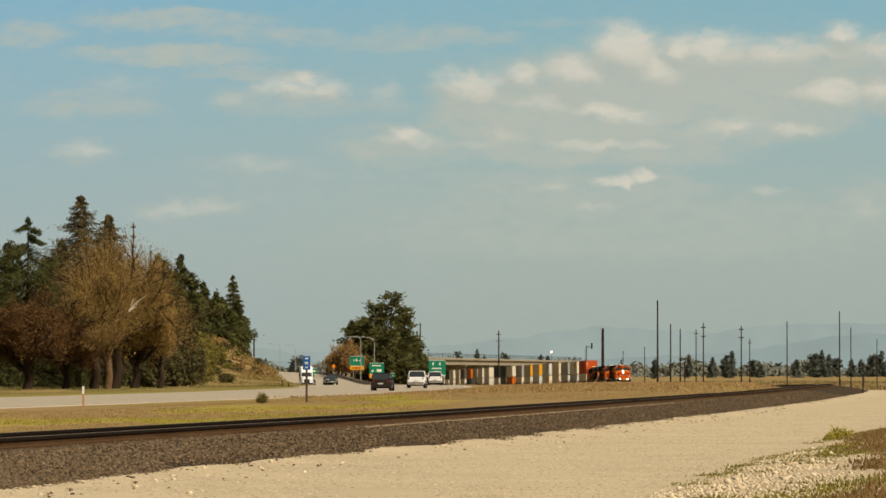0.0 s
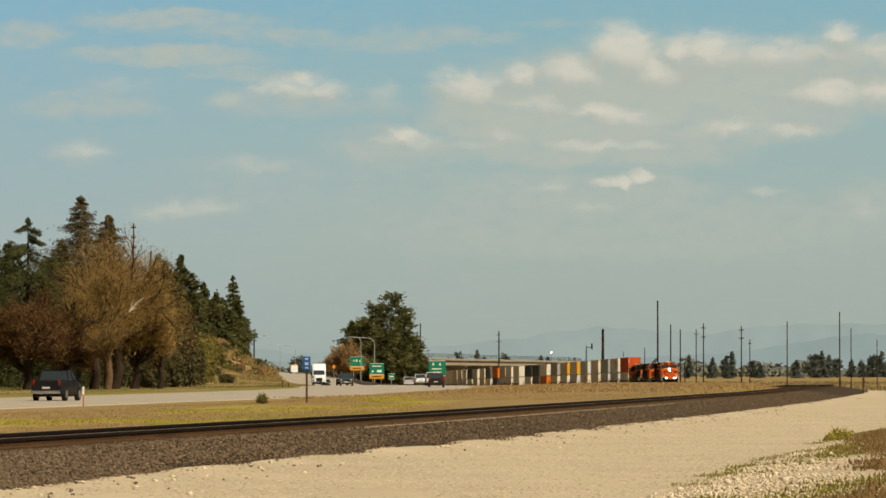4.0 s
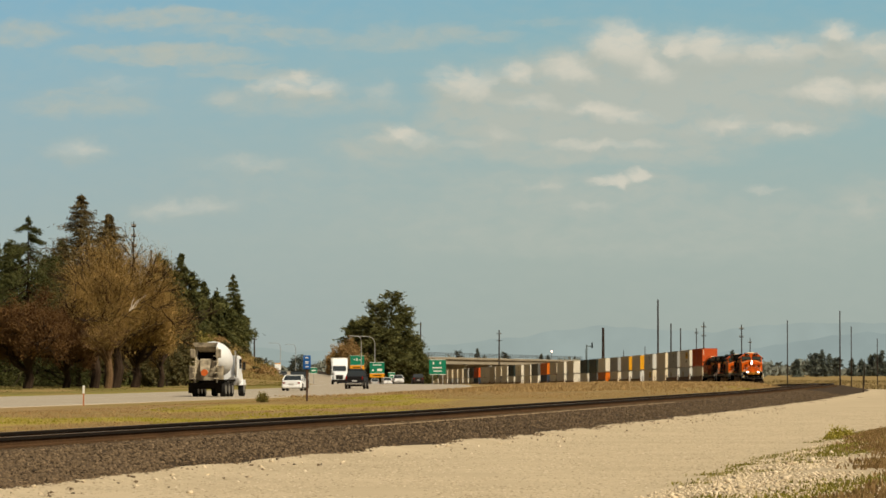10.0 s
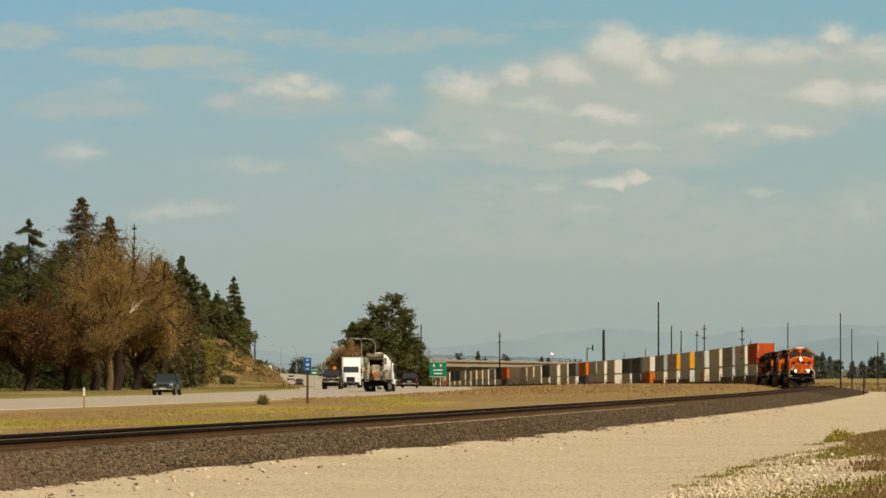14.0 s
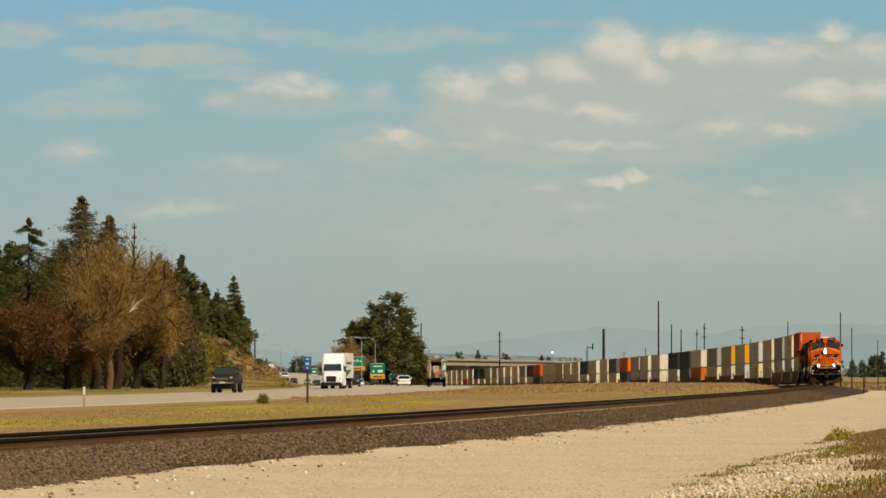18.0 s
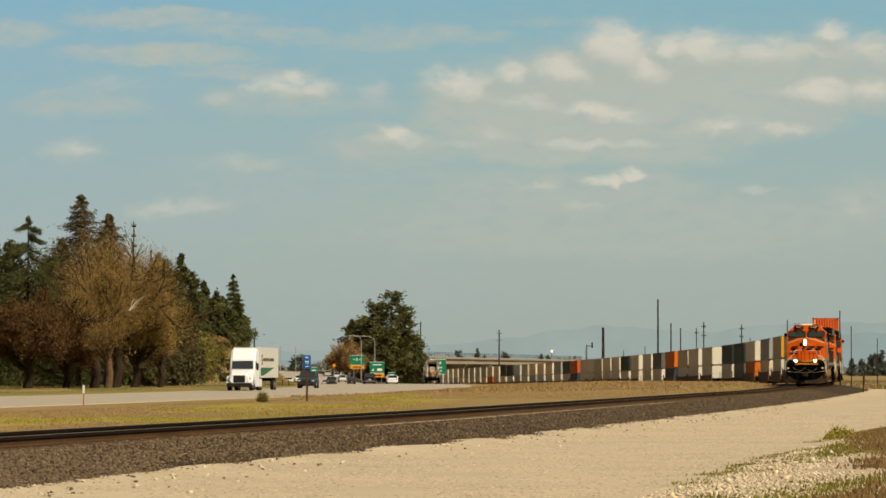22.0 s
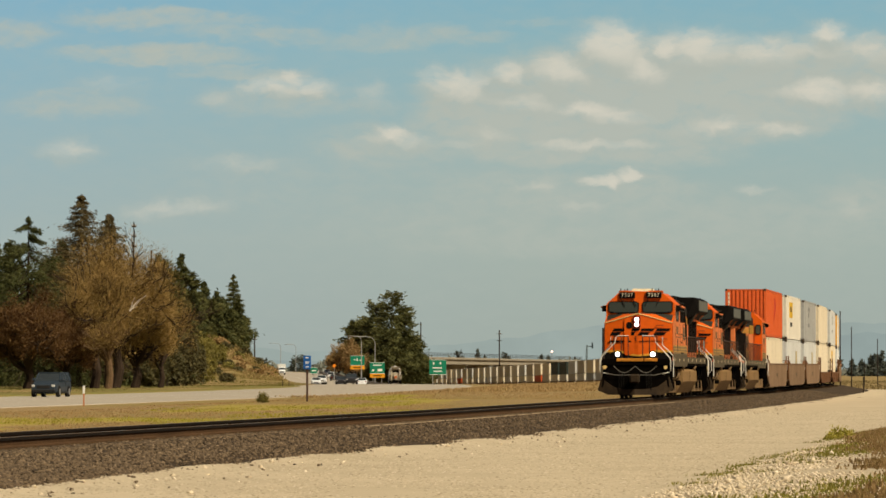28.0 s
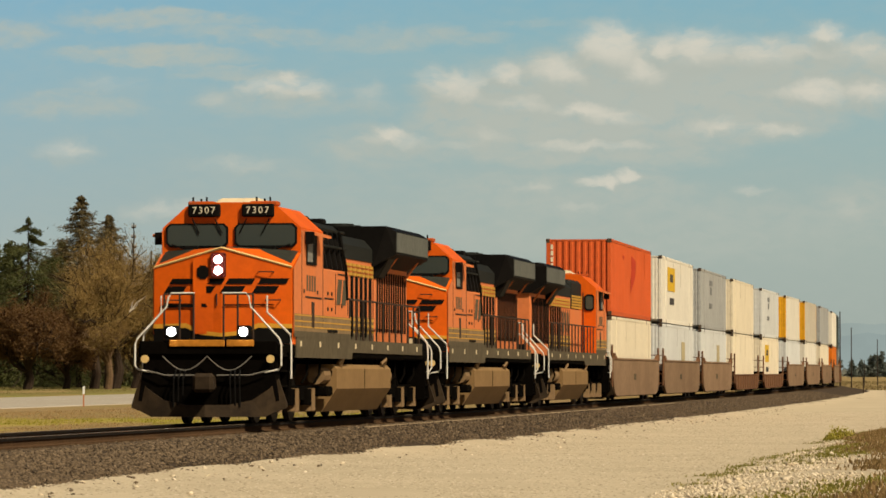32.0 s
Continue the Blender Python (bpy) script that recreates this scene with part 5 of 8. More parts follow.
def head_at(t):
    """How far along the line the leading cab is at t seconds."""
    return float(np.interp(89.8 + 24.215 * (32 - t), GD, GS))
# ---- road vehicles ----
TYRE = surface("tyre_rubber", (0.02, 0.019, 0.018), 0.85, vary=0.2, bump=0.05)
RIM = surface("wheel_alloy", (0.45, 0.45, 0.44), 0.35, 0.8, vary=0.1, bump=0.0)
CAR_GLASS = glass("tinted_car_glass", (0.03, 0.037, 0.04), 0.05)
CHROME = surface("chrome", (0.7, 0.7, 0.69), 0.2, 1.0, vary=0.05, bump=0.0)
TRIM = surface("black_plastic", (0.022, 0.021, 0.02), 0.6, vary=0.2, bump=0.0)
LAMP_RED = surface("red_tail_lamp", (0.22, 0.012, 0.008), 0.3, vary=0.1, bump=0.0)
LAMP_CLEAR = surface("clear_lamp", (0.50, 0.50, 0.48), 0.15, vary=0.05, bump=0.0)


LAMP_RED_ORANGE = surface("orange_red_paint", (0.60, 0.13, 0.03), 0.6, vary=0.2, bump=0.0)


def car_paint(name, c):
    return surface(name, c, 0.42, fine=8.0, coarse=0.7, vary=0.08, bump=0.0, coat=0.1, spec=0.15)


CAR = {"white": car_paint("white_car_paint", (0.78, 0.80, 0.81)), "black": car_paint("black_car_paint", (0.010, 0.010, 0.011)), "teal": surface("teal_grey_car_paint", (0.05, 0.075, 0.08), 0.25, vary=0.08, bump=0.0, coat=0.7), "dark": car_paint("dark_grey_car_paint", (0.035, 0.036, 0.04)),
       "blue": car_paint("blue_grey_car_paint", (0.03, 0.042, 0.055)), "silver": car_paint("silver_car_paint", (0.45, 0.45, 0.44)), "brown": car_paint("dark_bronze_car_paint", (0.024, 0.019, 0.016)), "orange": car_paint("orange_bus_paint", (0.65, 0.30, 0.03))}


def loft(s, sections, m=0):
    """Rings of equal length joined along the way, closed at both ends."""
    n = len(sections[0])
    v = [p for ring in sections for p in ring]
    f = [(i * n + k, i * n + (k + 1) % n, (i + 1) * n + (k + 1) % n, (i + 1) * n + k) for i in range(len(sections) - 1) for k in range(n)]
    f += [tuple(range(n))[::-1], tuple((len(sections) - 1) * n + k for k in range(n))]
    s.add(v, [g[::-1] for g in f], m)


def ring(y, w, z0, z1, r=0.12):
    """A rounded cross-section at y."""
    return [(-w + r, y, z0), (-w, y, z0 + r), (-w * 1.0, y, (z0 + z1) / 2), (-w * 0.97, y, z1 - r), (-w * 0.97 + r, y, z1), (w * 0.97 - r, y, z1), (w * 0.97, y, z1 - r), (w, y, (z0 + z1) / 2), (w, y, z0 + r), (w - r, y, z0)]


WHEELS = {}


def add_wheels(ob, places, r, width):
    key = (r, width)
    if key not in WHEELS:
        ty, ri = Shape().disc(0, 0, 0, r, width, "x", 20), Shape().disc(0, 0, 0, r * 0.62, width + 0.03, "x", 14)
        WHEELS[key] = (ty.mesh("tyre", TYRE), ri.mesh("rim", RIM))
    for x, y in places:
        w = part("wheel", WHEELS[key][0], None, ob)
        w.location = (x, y, r)
        part("rim", WHEELS[key][1], None, w)


def motor_car(kind, paint, label):
    """A sedan, an SUV, a pickup or an open-topped off-roader; it faces +y on the road at z = 0."""
    ob = thing({"sedan": "sedan", "suv": "suv", "pickup": "pickup_truck", "lifted": "pickup_truck", "jeep": "off_road_car"}[kind], label, {"pickup": "pickup truck", "lifted": "pickup truck", "suv": "car", "sedan": "car", "jeep": "car"}[kind], "traffic on the highway")
    m = CAR[paint]
    lifted = kind == "lifted"
    kind = "pickup" if lifted else kind
    # length, half width, clearance, bonnet, belt, roof, cabin from and to (base), roof from and to, wheel radius
    P = {"sedan": (4.85, 0.92, 0.22, 0.98, 0.98, 1.46, -1.95, 1.15, -1.05, 0.25, 0.33), "suv": (4.75, 0.95, 0.28, 1.10, 1.15, 1.74, -2.28, 1.15, -2.0, 0.45, 0.37),
         "pickup": (5.9, 1.0, 0.40, 1.25, 1.28, 1.95, -0.75, 1.55, -0.55, 0.85, 0.42), "jeep": (4.3, 0.93, 0.42, 1.20, 1.20, 1.87, -1.95, 0.75, -1.9, 0.45, 0.41)}[kind]
    ln, w, z0, zb, zt, zr, c0, c1, r0, r1, wr = P if not lifted else (6.1, 1.05, 0.78, 1.66, 1.68, 2.32, -0.75, 1.55, -0.5, 0.8, 0.54)
    h = ln / 2
    s = Shape()
    loft(s, [ring(-h, w * 0.9, z0 + 0.12, zt - 0.1), ring(-h + 0.12, w * 0.98, z0, zt - 0.02), ring(c0, w, z0, zt), ring(c1, w, z0, zt), ring(c1 + 0.35, w, z0, zb), ring(h - 0.25, w * 0.95, z0, zb - 0.10), ring(h, w * 0.86, z0 + 0.1, zb - 0.24)])
    body = part("body", s, m, ob)
    s = Shape()
    q = 0.13 if kind != "jeep" else 0.06
    loft(s, [[(-w * 0.95, c0, zt - 0.02), (-w * 0.95 + q, r0, zr - 0.06), (w * 0.95 - q, r0, zr - 0.06), (w * 0.95, c0, zt - 0.02)],
             [(-w * 0.95, c1, zt - 0.02), (-w * 0.95 + q, r1, zr - 0.06), (w * 0.95 - q, r1, zr - 0.06), (w * 0.95, c1, zt - 0.02)]])
    cabin = part("cabin_glass", s, CAR_GLASS, ob, "dark tinted cabin glass")
    rm = m if kind != "jeep" else TRIM
    part("roof", Shape().box(-w * 0.95 + q - 0.01, w * 0.95 - q + 0.01, r0 - 0.03, r1 + 0.03, zr - 0.07, zr, 0.03), rm, ob)
    for sx in (-1, 1):
        for a, b in ((c0, r0), ((c0 + c1) / 2, (r0 + r1) / 2), (c1, r1)):
            part("pillar", Shape().tube([(sx * w * 0.952, a, zt - 0.02), (sx * (w * 0.955 - q), b, zr - 0.05)], 0.045, 5), rm, ob)
        if kind in ("suv", "jeep"):
            part("rear_quarter", Shape().hull([(sx * w * 0.957, c0 + 0.02, zt), (sx * w * 0.957, c0 + 0.5, zt), (sx * (w * 0.96 - q), r0 + 0.02, zr - 0.05), (sx * (w * 0.96 - q), r0 + 0.5, zr - 0.05), (sx * w * 0.93, c0 + 0.02, zt), (sx * w * 0.93, c0 + 0.5, zt)]), rm, ob)
    if kind == "pickup":
        s = Shape().box(-w * 0.85, w * 0.85, -h + 0.10, c0 - 0.08, zt - 0.015, zt + 0.012)
        part("bed_cover", s, TRIM, ob, "black bed cover")
    for e, mat, nm in ((1, LAMP_CLEAR, "headlight"), (-1, LAMP_RED, "tail_light")):
        for sx in (-1, 1):
            zc = (zb - 0.38) if e > 0 else (zt - 0.32)
            s = Shape().box(*sorted((sx * w * (0.62 if kind != "pickup" or e > 0 else 0.76), sx * w * 0.88)), *sorted((e * (h - 0.12), e * (h + 0.015))), zc, zc + (0.15 if kind != "pickup" or e > 0 else 0.34), 0.02)
            part(nm, s, mat, ob)
    s = Shape().box(-w * 0.9, w * 0.9, h - 0.08, h + 0.05, z0 + 0.06, z0 + 0.26, 0.04).box(-w * 0.5, w * 0.5, h - 0.05, h + 0.02, z0 + 0.32, zb - 0.28, 0.02)
    part("grille", s, TRIM, ob)
    if kind == "pickup":
        for z in (z0 + 0.42, (z0 + zb) / 2 + 0.06, zb - 0.33):
            part("grille_bar", Shape().box(-w * 0.5, w * 0.5, h + 0.02, h + 0.04, z - 0.025, z + 0.025), CHROME, ob, "bright grille bar")
    for sx in (-1, 1):
        part("door_seam", Shape().box(*sorted((sx * (w - 0.02), sx * (w + 0.004))), (c0 + c1) / 2 - 0.015, (c0 + c1) / 2 + 0.015, z0 + 0.12, zt - 0.06), TRIM, ob)
        part("rocker_panel", Shape().box(*sorted((sx * (w - 0.1), sx * (w + 0.01))), -h * 0.42, h * 0.42, z0 - 0.03, z0 + 0.10, 0.02), TRIM, ob, "black rocker panel")
    if kind in ("jeep", "pickup"):
        part("front_bumper", Shape().box(-w * 0.92, w * 0.92, h + 0.0, h + 0.14, z0 + 0.05, z0 + 0.24, 0.04), CHROME, ob, "bright front bumper")
        part("number_plate", Shape().box(-0.25, 0.25, h + 0.14, h + 0.15, z0 + 0.08, z0 + 0.22), LAMP_CLEAR, ob)
    s = Shape().box(-w * 0.92, w * 0.92, -h - 0.06, -h + 0.1, z0 + 0.06, z0 + 0.27, 0.04)
    part("rear_bumper", s, m if kind in ("sedan", "suv") else CHROME, ob)
    s = Shape()
    s.box(-0.26, 0.26, -h - 0.075, -h - 0.06, z0 + 0.36, z0 + 0.48)
    part("plate", s, LAMP_CLEAR, ob)
    for sx in (-1, 1):
        part("mirror", Shape().box(*sorted((sx * w * 0.98, sx * (w + 0.2))), c1 - 0.35, c1 - 0.22, zt + 0.0, zt + 0.17, 0.03), m, ob)
        for y in (-h * 0.60, h * 0.61):
            part("wheel_arch", Shape().disc(sx * (w - 0.08), y, wr, wr + 0.07, 0.2, "x", 16), TRIM, ob)
    if kind == "jeep":
        part("spare_wheel", Shape().disc(0, -h - 0.12, 0.95, 0.38, 0.22, "y", 18), TYRE, ob)
    part("underbody", Shape().box(-w * 0.72, w * 0.72, -h * 0.9, h * 0.88, wr * 0.62, z0 + 0.06, 0.03), TRIM, ob, "dark underbody")
    add_wheels(ob, [(sx * (w - (0.10 if lifted else 0.07)), y) for sx in (-1, 1) for y in (-h * 0.60, h * 0.61)], wr, 0.36 if lifted else 0.24)
    return ob


TRUCK_WHITE = car_paint("white_truck_paint", (0.80, 0.83, 0.85))
TRAILER_WHITE = surface("white_trailer_panel", (0.65, 0.65, 0.60), 0.5, fine=4.0, coarse=0.4, vary=0.1, bump=0.0)
TRAILER_GREEN = surface("green_trailer_stripe", (0.03, 0.16, 0.075), 0.5, vary=0.15, bump=0.0)


def semi_truck():
    """A long-nosed tractor with a sleeper and a box trailer; it faces +y."""
    ob = thing("semi_truck", "white semi truck with a sleeper cab and a green-striped trailer", "truck", "traffic on the highway")
    s = Shape()
    loft(s, [ring(5.6, 1.15, 1.15, 1.95, 0.15), ring(6.6, 1.05, 0.75, 1.9, 0.18), ring(7.9, 0.98, 0.65, 1.62, 0.2), ring(8.15, 0.85, 0.7, 1.45, 0.2)])
    part("bonnet", s, TRUCK_WHITE, ob)
    s = Shape()
    loft(s, [ring(3.0, 1.22, 0.9, 3.95, 0.15), ring(4.6, 1.22, 0.9, 3.95, 0.2), ring(5.5, 1.2, 0.9, 2.95, 0.2), ring(5.75, 1.15, 0.95, 2.0, 0.2)])
    cab = part("cab", s, TRUCK_WHITE, ob, "white sleeper cab with a roof fairing")
    part("windscreen", Shape().hull([(x * 1.02, 5.78, 2.02) for x in (-1, 1)] + [(x * 0.98, 5.56, 2.78) for x in (-1, 1)] + [(x * 0.98, 5.42, 2.78) for x in (-1, 1)] + [(x * 1.02, 5.6, 2.02) for x in (-1, 1)]), CAR_GLASS, cab)
    for sx in (-1, 1):
        part("side_window", Shape().box(*sorted((sx * 1.2, sx * 1.225)), 4.75, 5.4, 2.05, 2.7, 0.02), CAR_GLASS, cab)
        part("mirror", Shape().box(*sorted((sx * 1.3, sx * 1.5)), 5.5, 5.62, 1.9, 2.55, 0.03), TRIM, cab)
        part("fender", Shape().prism([(6.2, 0.6), (6.3, 1.15), (6.8, 1.4), (7.5, 1.3), (7.95, 0.8), (7.95, 0.5), (7.6, 0.5), (7.3, 1.0), (6.7, 1.0), (6.5, 0.6)], "x", *sorted((sx * 0.85, sx * 1.22))), TRUCK_WHITE, ob)
        part("headlight", Shape().box(*sorted((sx * 0.72, sx * 1.1)), 7.85, 8.02, 1.02, 1.28, 0.04), LAMP_CLEAR, ob)
        part("fairing", Shape().box(*sorted((sx * 1.12, sx * 1.22)), 0.9, 5.4, 0.35, 1.1, 0.03), TRUCK_WHITE, ob)
    part("grille", Shape().box(-0.55, 0.55, 8.08, 8.18, 0.75, 1.42, 0.03), TRIM, ob)
    part("bumper", Shape().box(-1.18, 1.18, 7.95, 8.25, 0.35, 0.72, 0.06), TRIM, ob)
    part("chassis", Shape().box(-0.5, 0.5, -0.2, 7.6, 0.75, 1.0), GRIME, ob)
    s = Shape().box(-1.28, 1.28, -11.5, 2.6, 1.18, 4.05, 0.03)
    tr = part("trailer", s, TRAILER_WHITE, ob, "white box trailer with a green stripe")
    for sx in (-1, 1):
        x0, x1 = sorted((sx * 1.28, sx * 1.288))
        part("stripe", Shape().prism([(2.3, 1.35), (-0.6, 1.45), (-8.2, 2.15), (2.3, 2.15)], "x", x0, x1), TRAILER_GREEN, tr)
        for y, w in ((0.3, 2.4), (-2.4, 1.8), (-4.5, 3.4)):
            part("writing_bar", Shape().box(x0, x1, y - w, y, 2.75, 3.05), GREY_SILL, tr)
        s = Shape()
        s.tube([(sx * 1.285, 1.35 + 0.45 * math.cos(a), 2.9 + 0.5 * math.sin(a)) for a in np.linspace(0, 6.283, 17)], 0.035, 4)
        part("ring_mark", s, GREY_SILL, tr)
        s = Shape()
        for y in np.arange(-11.4, 2.6, 1.32):
            s.box(*sorted((sx * 1.275, sx * 1.286)), y, y + 0.03, 1.25, 4.0)
        part("rivet_strip", s, TRAILER_WHITE, tr)
    part("underframe", Shape().box(-1.0, 1.0, -11.3, -7.6, 0.85, 1.18).box(-0.3, 0.3, 0.2, 0.5, 0.3, 1.18), GRIME, tr)
    add_wheels(ob, [(sx * 1.02, y) for sx in (-1, 1) for y in (7.1, 2.2, 0.95, -8.9, -10.15)], 0.51, 0.34)
    return ob


def mixer_truck():
    """A concrete mixer with its drum tilted to the rear; it faces +y."""
    ob = thing("concrete_mixer", "white and cream concrete mixer truck with a tilted drum", "truck", "traffic on the highway")
    cream = surface("cream_mixer_paint", (0.66, 0.58, 0.42), 0.6, fine=5.0, coarse=0.6, vary=0.25, bump=0.03)
    dirty = surface("cement_caked_steel", (0.46, 0.40, 0.29), 0.9, fine=4.0, coarse=1.5, vary=0.4, bump=0.1, color2=(0.13, 0.11, 0.078), blotch=0.25)
    part("chassis", Shape().box(-0.5, 0.5, -4.6, 4.6, 0.8, 1.15).box(-1.15, 1.15, -4.7, -4.3, 0.55, 1.0, 0.03), GRIME, ob)
    s = Shape()
    cx = np.linspace(0, 1, 9)
    rad = [0.55, 0.85, 1.08, 1.2, 1.22, 1.18, 1.05, 0.8, 0.4]
    rings = []
    for q, r in zip(cx, rad):
        y, z = -3.6 + 5.4 * q, 3.05 - 0.75 * q
        rings.append([(r * math.cos(2 * math.pi * k / 20), y + r * 0.14 * math.sin(2 * math.pi * k / 20), z + r * math.sin(2 * math.pi * k / 20)) for k in range(20)])
    loft(s, rings)
    part("drum", s, TRUCK_WHITE, ob, "white mixing drum", smooth=True)
    s = Shape().hull([(x * 0.75, -4.1, 3.75) for x in (-1, 1)] + [(x * 0.45, -3.6, 3.0) for x in (-1, 1)] + [(x * 0.9, -4.6, 3.85) for x in (-1, 1)] + [(x * 0.8, -4.6, 3.55) for x in (-1, 1)])
    part("hopper", s, dirty, ob, "cement-caked hopper")
    for sx in (-1, 1):
        post = part("rear_post", Shape().tube([(sx * 0.8, -4.4, 1.0), (sx * 0.75, -4.0, 3.5)], 0.07, 6), cream, ob)
        for z in (1.3, 1.7, 2.1, 2.5, 2.9):
            part("rung", Shape().tube([(sx * 0.95, -4.65, z), (sx * 0.60, -4.65, z)], 0.025, 5), cream, post)
        part("upper_box", Shape().box(*sorted((sx * 0.75, sx * 1.1)), -4.75, -4.4, 2.75, 3.4, 0.05), dirty, ob)
        part("side_box", Shape().box(*sorted((sx * 0.85, sx * 1.2)), -4.6, -3.9, 1.2, 2.2, 0.04), dirty, ob)
    s = Shape().hull([(x * 0.42, -4.3, 2.7) for x in (-1, 1)] + [(x * 0.30, -4.95, 1.75) for x in (-1, 1)] + [(x * 0.25, -4.85, 1.65) for x in (-1, 1)] + [(x * 0.3, -4.1, 2.5) for x in (-1, 1)])
    part("chute", s, dirty, ob, "cement-caked chute")
    part("drum_collar", Shape().disc(0, -3.75, 2.95, 0.72, 0.3, "y", 18), GRIME, ob)
    part("rear_plate", Shape().box(-0.72, 0.72, -4.25, -4.15, 1.15, 2.6, 0.03), dirty, ob)
    part("chute_end", Shape().disc(0, -4.98, 1.72, 0.24, 0.12, "y", 14), LAMP_RED_ORANGE, ob, "orange-red chute end")
    s = Shape()
    loft(s, [ring(1.9, 1.18, 0.95, 2.95, 0.12), ring(3.2, 1.18, 0.95, 2.95, 0.15), ring(3.5, 1.12, 0.95, 1.95, 0.15), ring(4.9, 0.95, 0.8, 1.75, 0.15)])
    cab = part("cab", s, TRUCK_WHITE, ob)
    for sx in (-1, 1):
        part("side_window", Shape().box(*sorted((sx * 1.16, sx * 1.19)), 2.3, 3.05, 2.0, 2.7, 0.02), CAR_GLASS, cab)
        part("mirror", Shape().box(*sorted((sx * 1.25, sx * 1.45)), 3.2, 3.3, 1.9, 2.5, 0.03), TRIM, cab)
        part("fender", Shape().prism([(3.5, 0.8), (3.7, 1.2), (4.6, 1.2), (4.9, 0.8)], "x", *sorted((sx * 0.85, sx * 1.2))), TRUCK_WHITE, ob)
        part("tank", Shape().disc(sx * 0.95, 1.2, 1.1, 0.32, 1.3, "y", 14), MAT_STEEL, ob)
        part("exhaust", Shape().tube([(sx * 1.0, 1.7, 1.2), (sx * 1.0, 1.7, 3.3)], 0.08, 8), CHROME, ob)
        part("tail_light", Shape().box(*sorted((sx * 0.85, sx * 1.1)), -4.74, -4.68, 0.65, 0.85, 0.02), LAMP_RED, ob)
    part("windscreen", Shape().hull([(x * 1.0, 3.42, 2.0) for x in (-1, 1)] + [(x * 1.0, 3.22, 2.75) for x in (-1, 1)] + [(x * 1.0, 3.1, 2.75) for x in (-1, 1)] + [(x * 1.0, 3.3, 2.0) for x in (-1, 1)]), CAR_GLASS, cab)
    for sx in (-1, 1):
        part("mudguard", Shape().box(*sorted((sx * 0.8, sx * 1.22)), -4.0, 0.6, 1.12, 1.22, 0.02), GRIME, ob)
        part("mud_flap", Shape().box(*sorted((sx * 0.8, sx * 1.2)), -4.75, -4.7, 0.25, 0.95), GRIME, ob)
    add_wheels(ob, [(sx * 1.0, y) for sx in (-1, 1) for y in (4.2, -0.4, -1.7, -3.0)], 0.52, 0.36)
    return ob


def box_truck():
    """A small delivery truck with a square body; it faces +y."""
    ob = thing("box_truck", "white box truck far off on the highway", "truck", "traffic on the highway")
    s = Shape()
    loft(s, [ring(1.6, 1.0, 0.55, 2.35, 0.15), ring(2.7, 1.0, 0.55, 2.35, 0.2), ring(3.2, 0.98, 0.55, 1.45, 0.18), ring(4.0, 0.9, 0.6, 1.25, 0.18)])
    cab = part("cab", s, TRUCK_WHITE, ob)
    part("windscreen", Shape().hull([(x * 0.88, 3.16, 1.5) for x in (-1, 1)] + [(x * 0.86, 2.84, 2.2) for x in (-1, 1)] + [(x * 0.86, 2.7, 2.2) for x in (-1, 1)] + [(x * 0.88, 3.0, 1.5) for x in (-1, 1)]), CAR_GLASS, cab)
    part("grille", Shape().box(-0.6, 0.6, 3.98, 4.05, 0.7, 1.1, 0.02), TRIM, cab)
    part("body", Shape().box(-1.2, 1.2, -3.6, 1.5, 0.85, 3.3, 0.05), TRAILER_WHITE, ob, "white square body")
    for sx in (-1, 1):
        part("headlight", Shape().box(*sorted((sx * 0.65, sx * 0.88)), 3.95, 4.04, 0.8, 1.02, 0.02), LAMP_CLEAR, cab)
        part("mirror", Shape().box(*sorted((sx * 1.05, sx * 1.22)), 2.75, 2.85, 1.5, 1.95, 0.02), TRIM, cab)
    part("chassis", Shape().box(-0.5, 0.5, -3.4, 3.4, 0.5, 0.85), GRIME, ob)
    add_wheels(ob, [(sx * 0.9, y) for sx in (-1, 1) for y in (2.9, -2.2)], 0.42, 0.3)
    return ob


def service_truck():
    ob = thing("service_truck", "white service truck with an orange top far along the highway", "truck", "traffic on the highway")
    s = Shape()
    loft(s, [ring(-4.5, 1.2, 0.5, 2.9, 0.2), ring(4.0, 1.2, 0.5, 2.9, 0.2), ring(4.6, 1.1, 0.5, 1.7, 0.2), ring(5.4, 1.0, 0.5, 1.5, 0.2)])
    part("body", s, CAR["white"], ob)
    part("roof_band", Shape().box(-1.1, 1.1, -2.5, 3.8, 2.86, 3.25, 0.08), CAR["orange"], ob, "orange roof band")
    for sx in (-1, 1):
        part("windows", Shape().box(*sorted((sx * 1.19, sx * 1.215)), -4.0, 3.6, 1.9, 2.5), CAR_GLASS, ob)
    part("windscreen", Shape().box(-1.0, 1.0, 4.35, 4.4, 1.8, 2.6), CAR_GLASS, ob)
    add_wheels(ob, [(sx * 1.05, y) for sx in (-1, 1) for y in (4.2, -2.8)], 0.48, 0.3)
    return ob


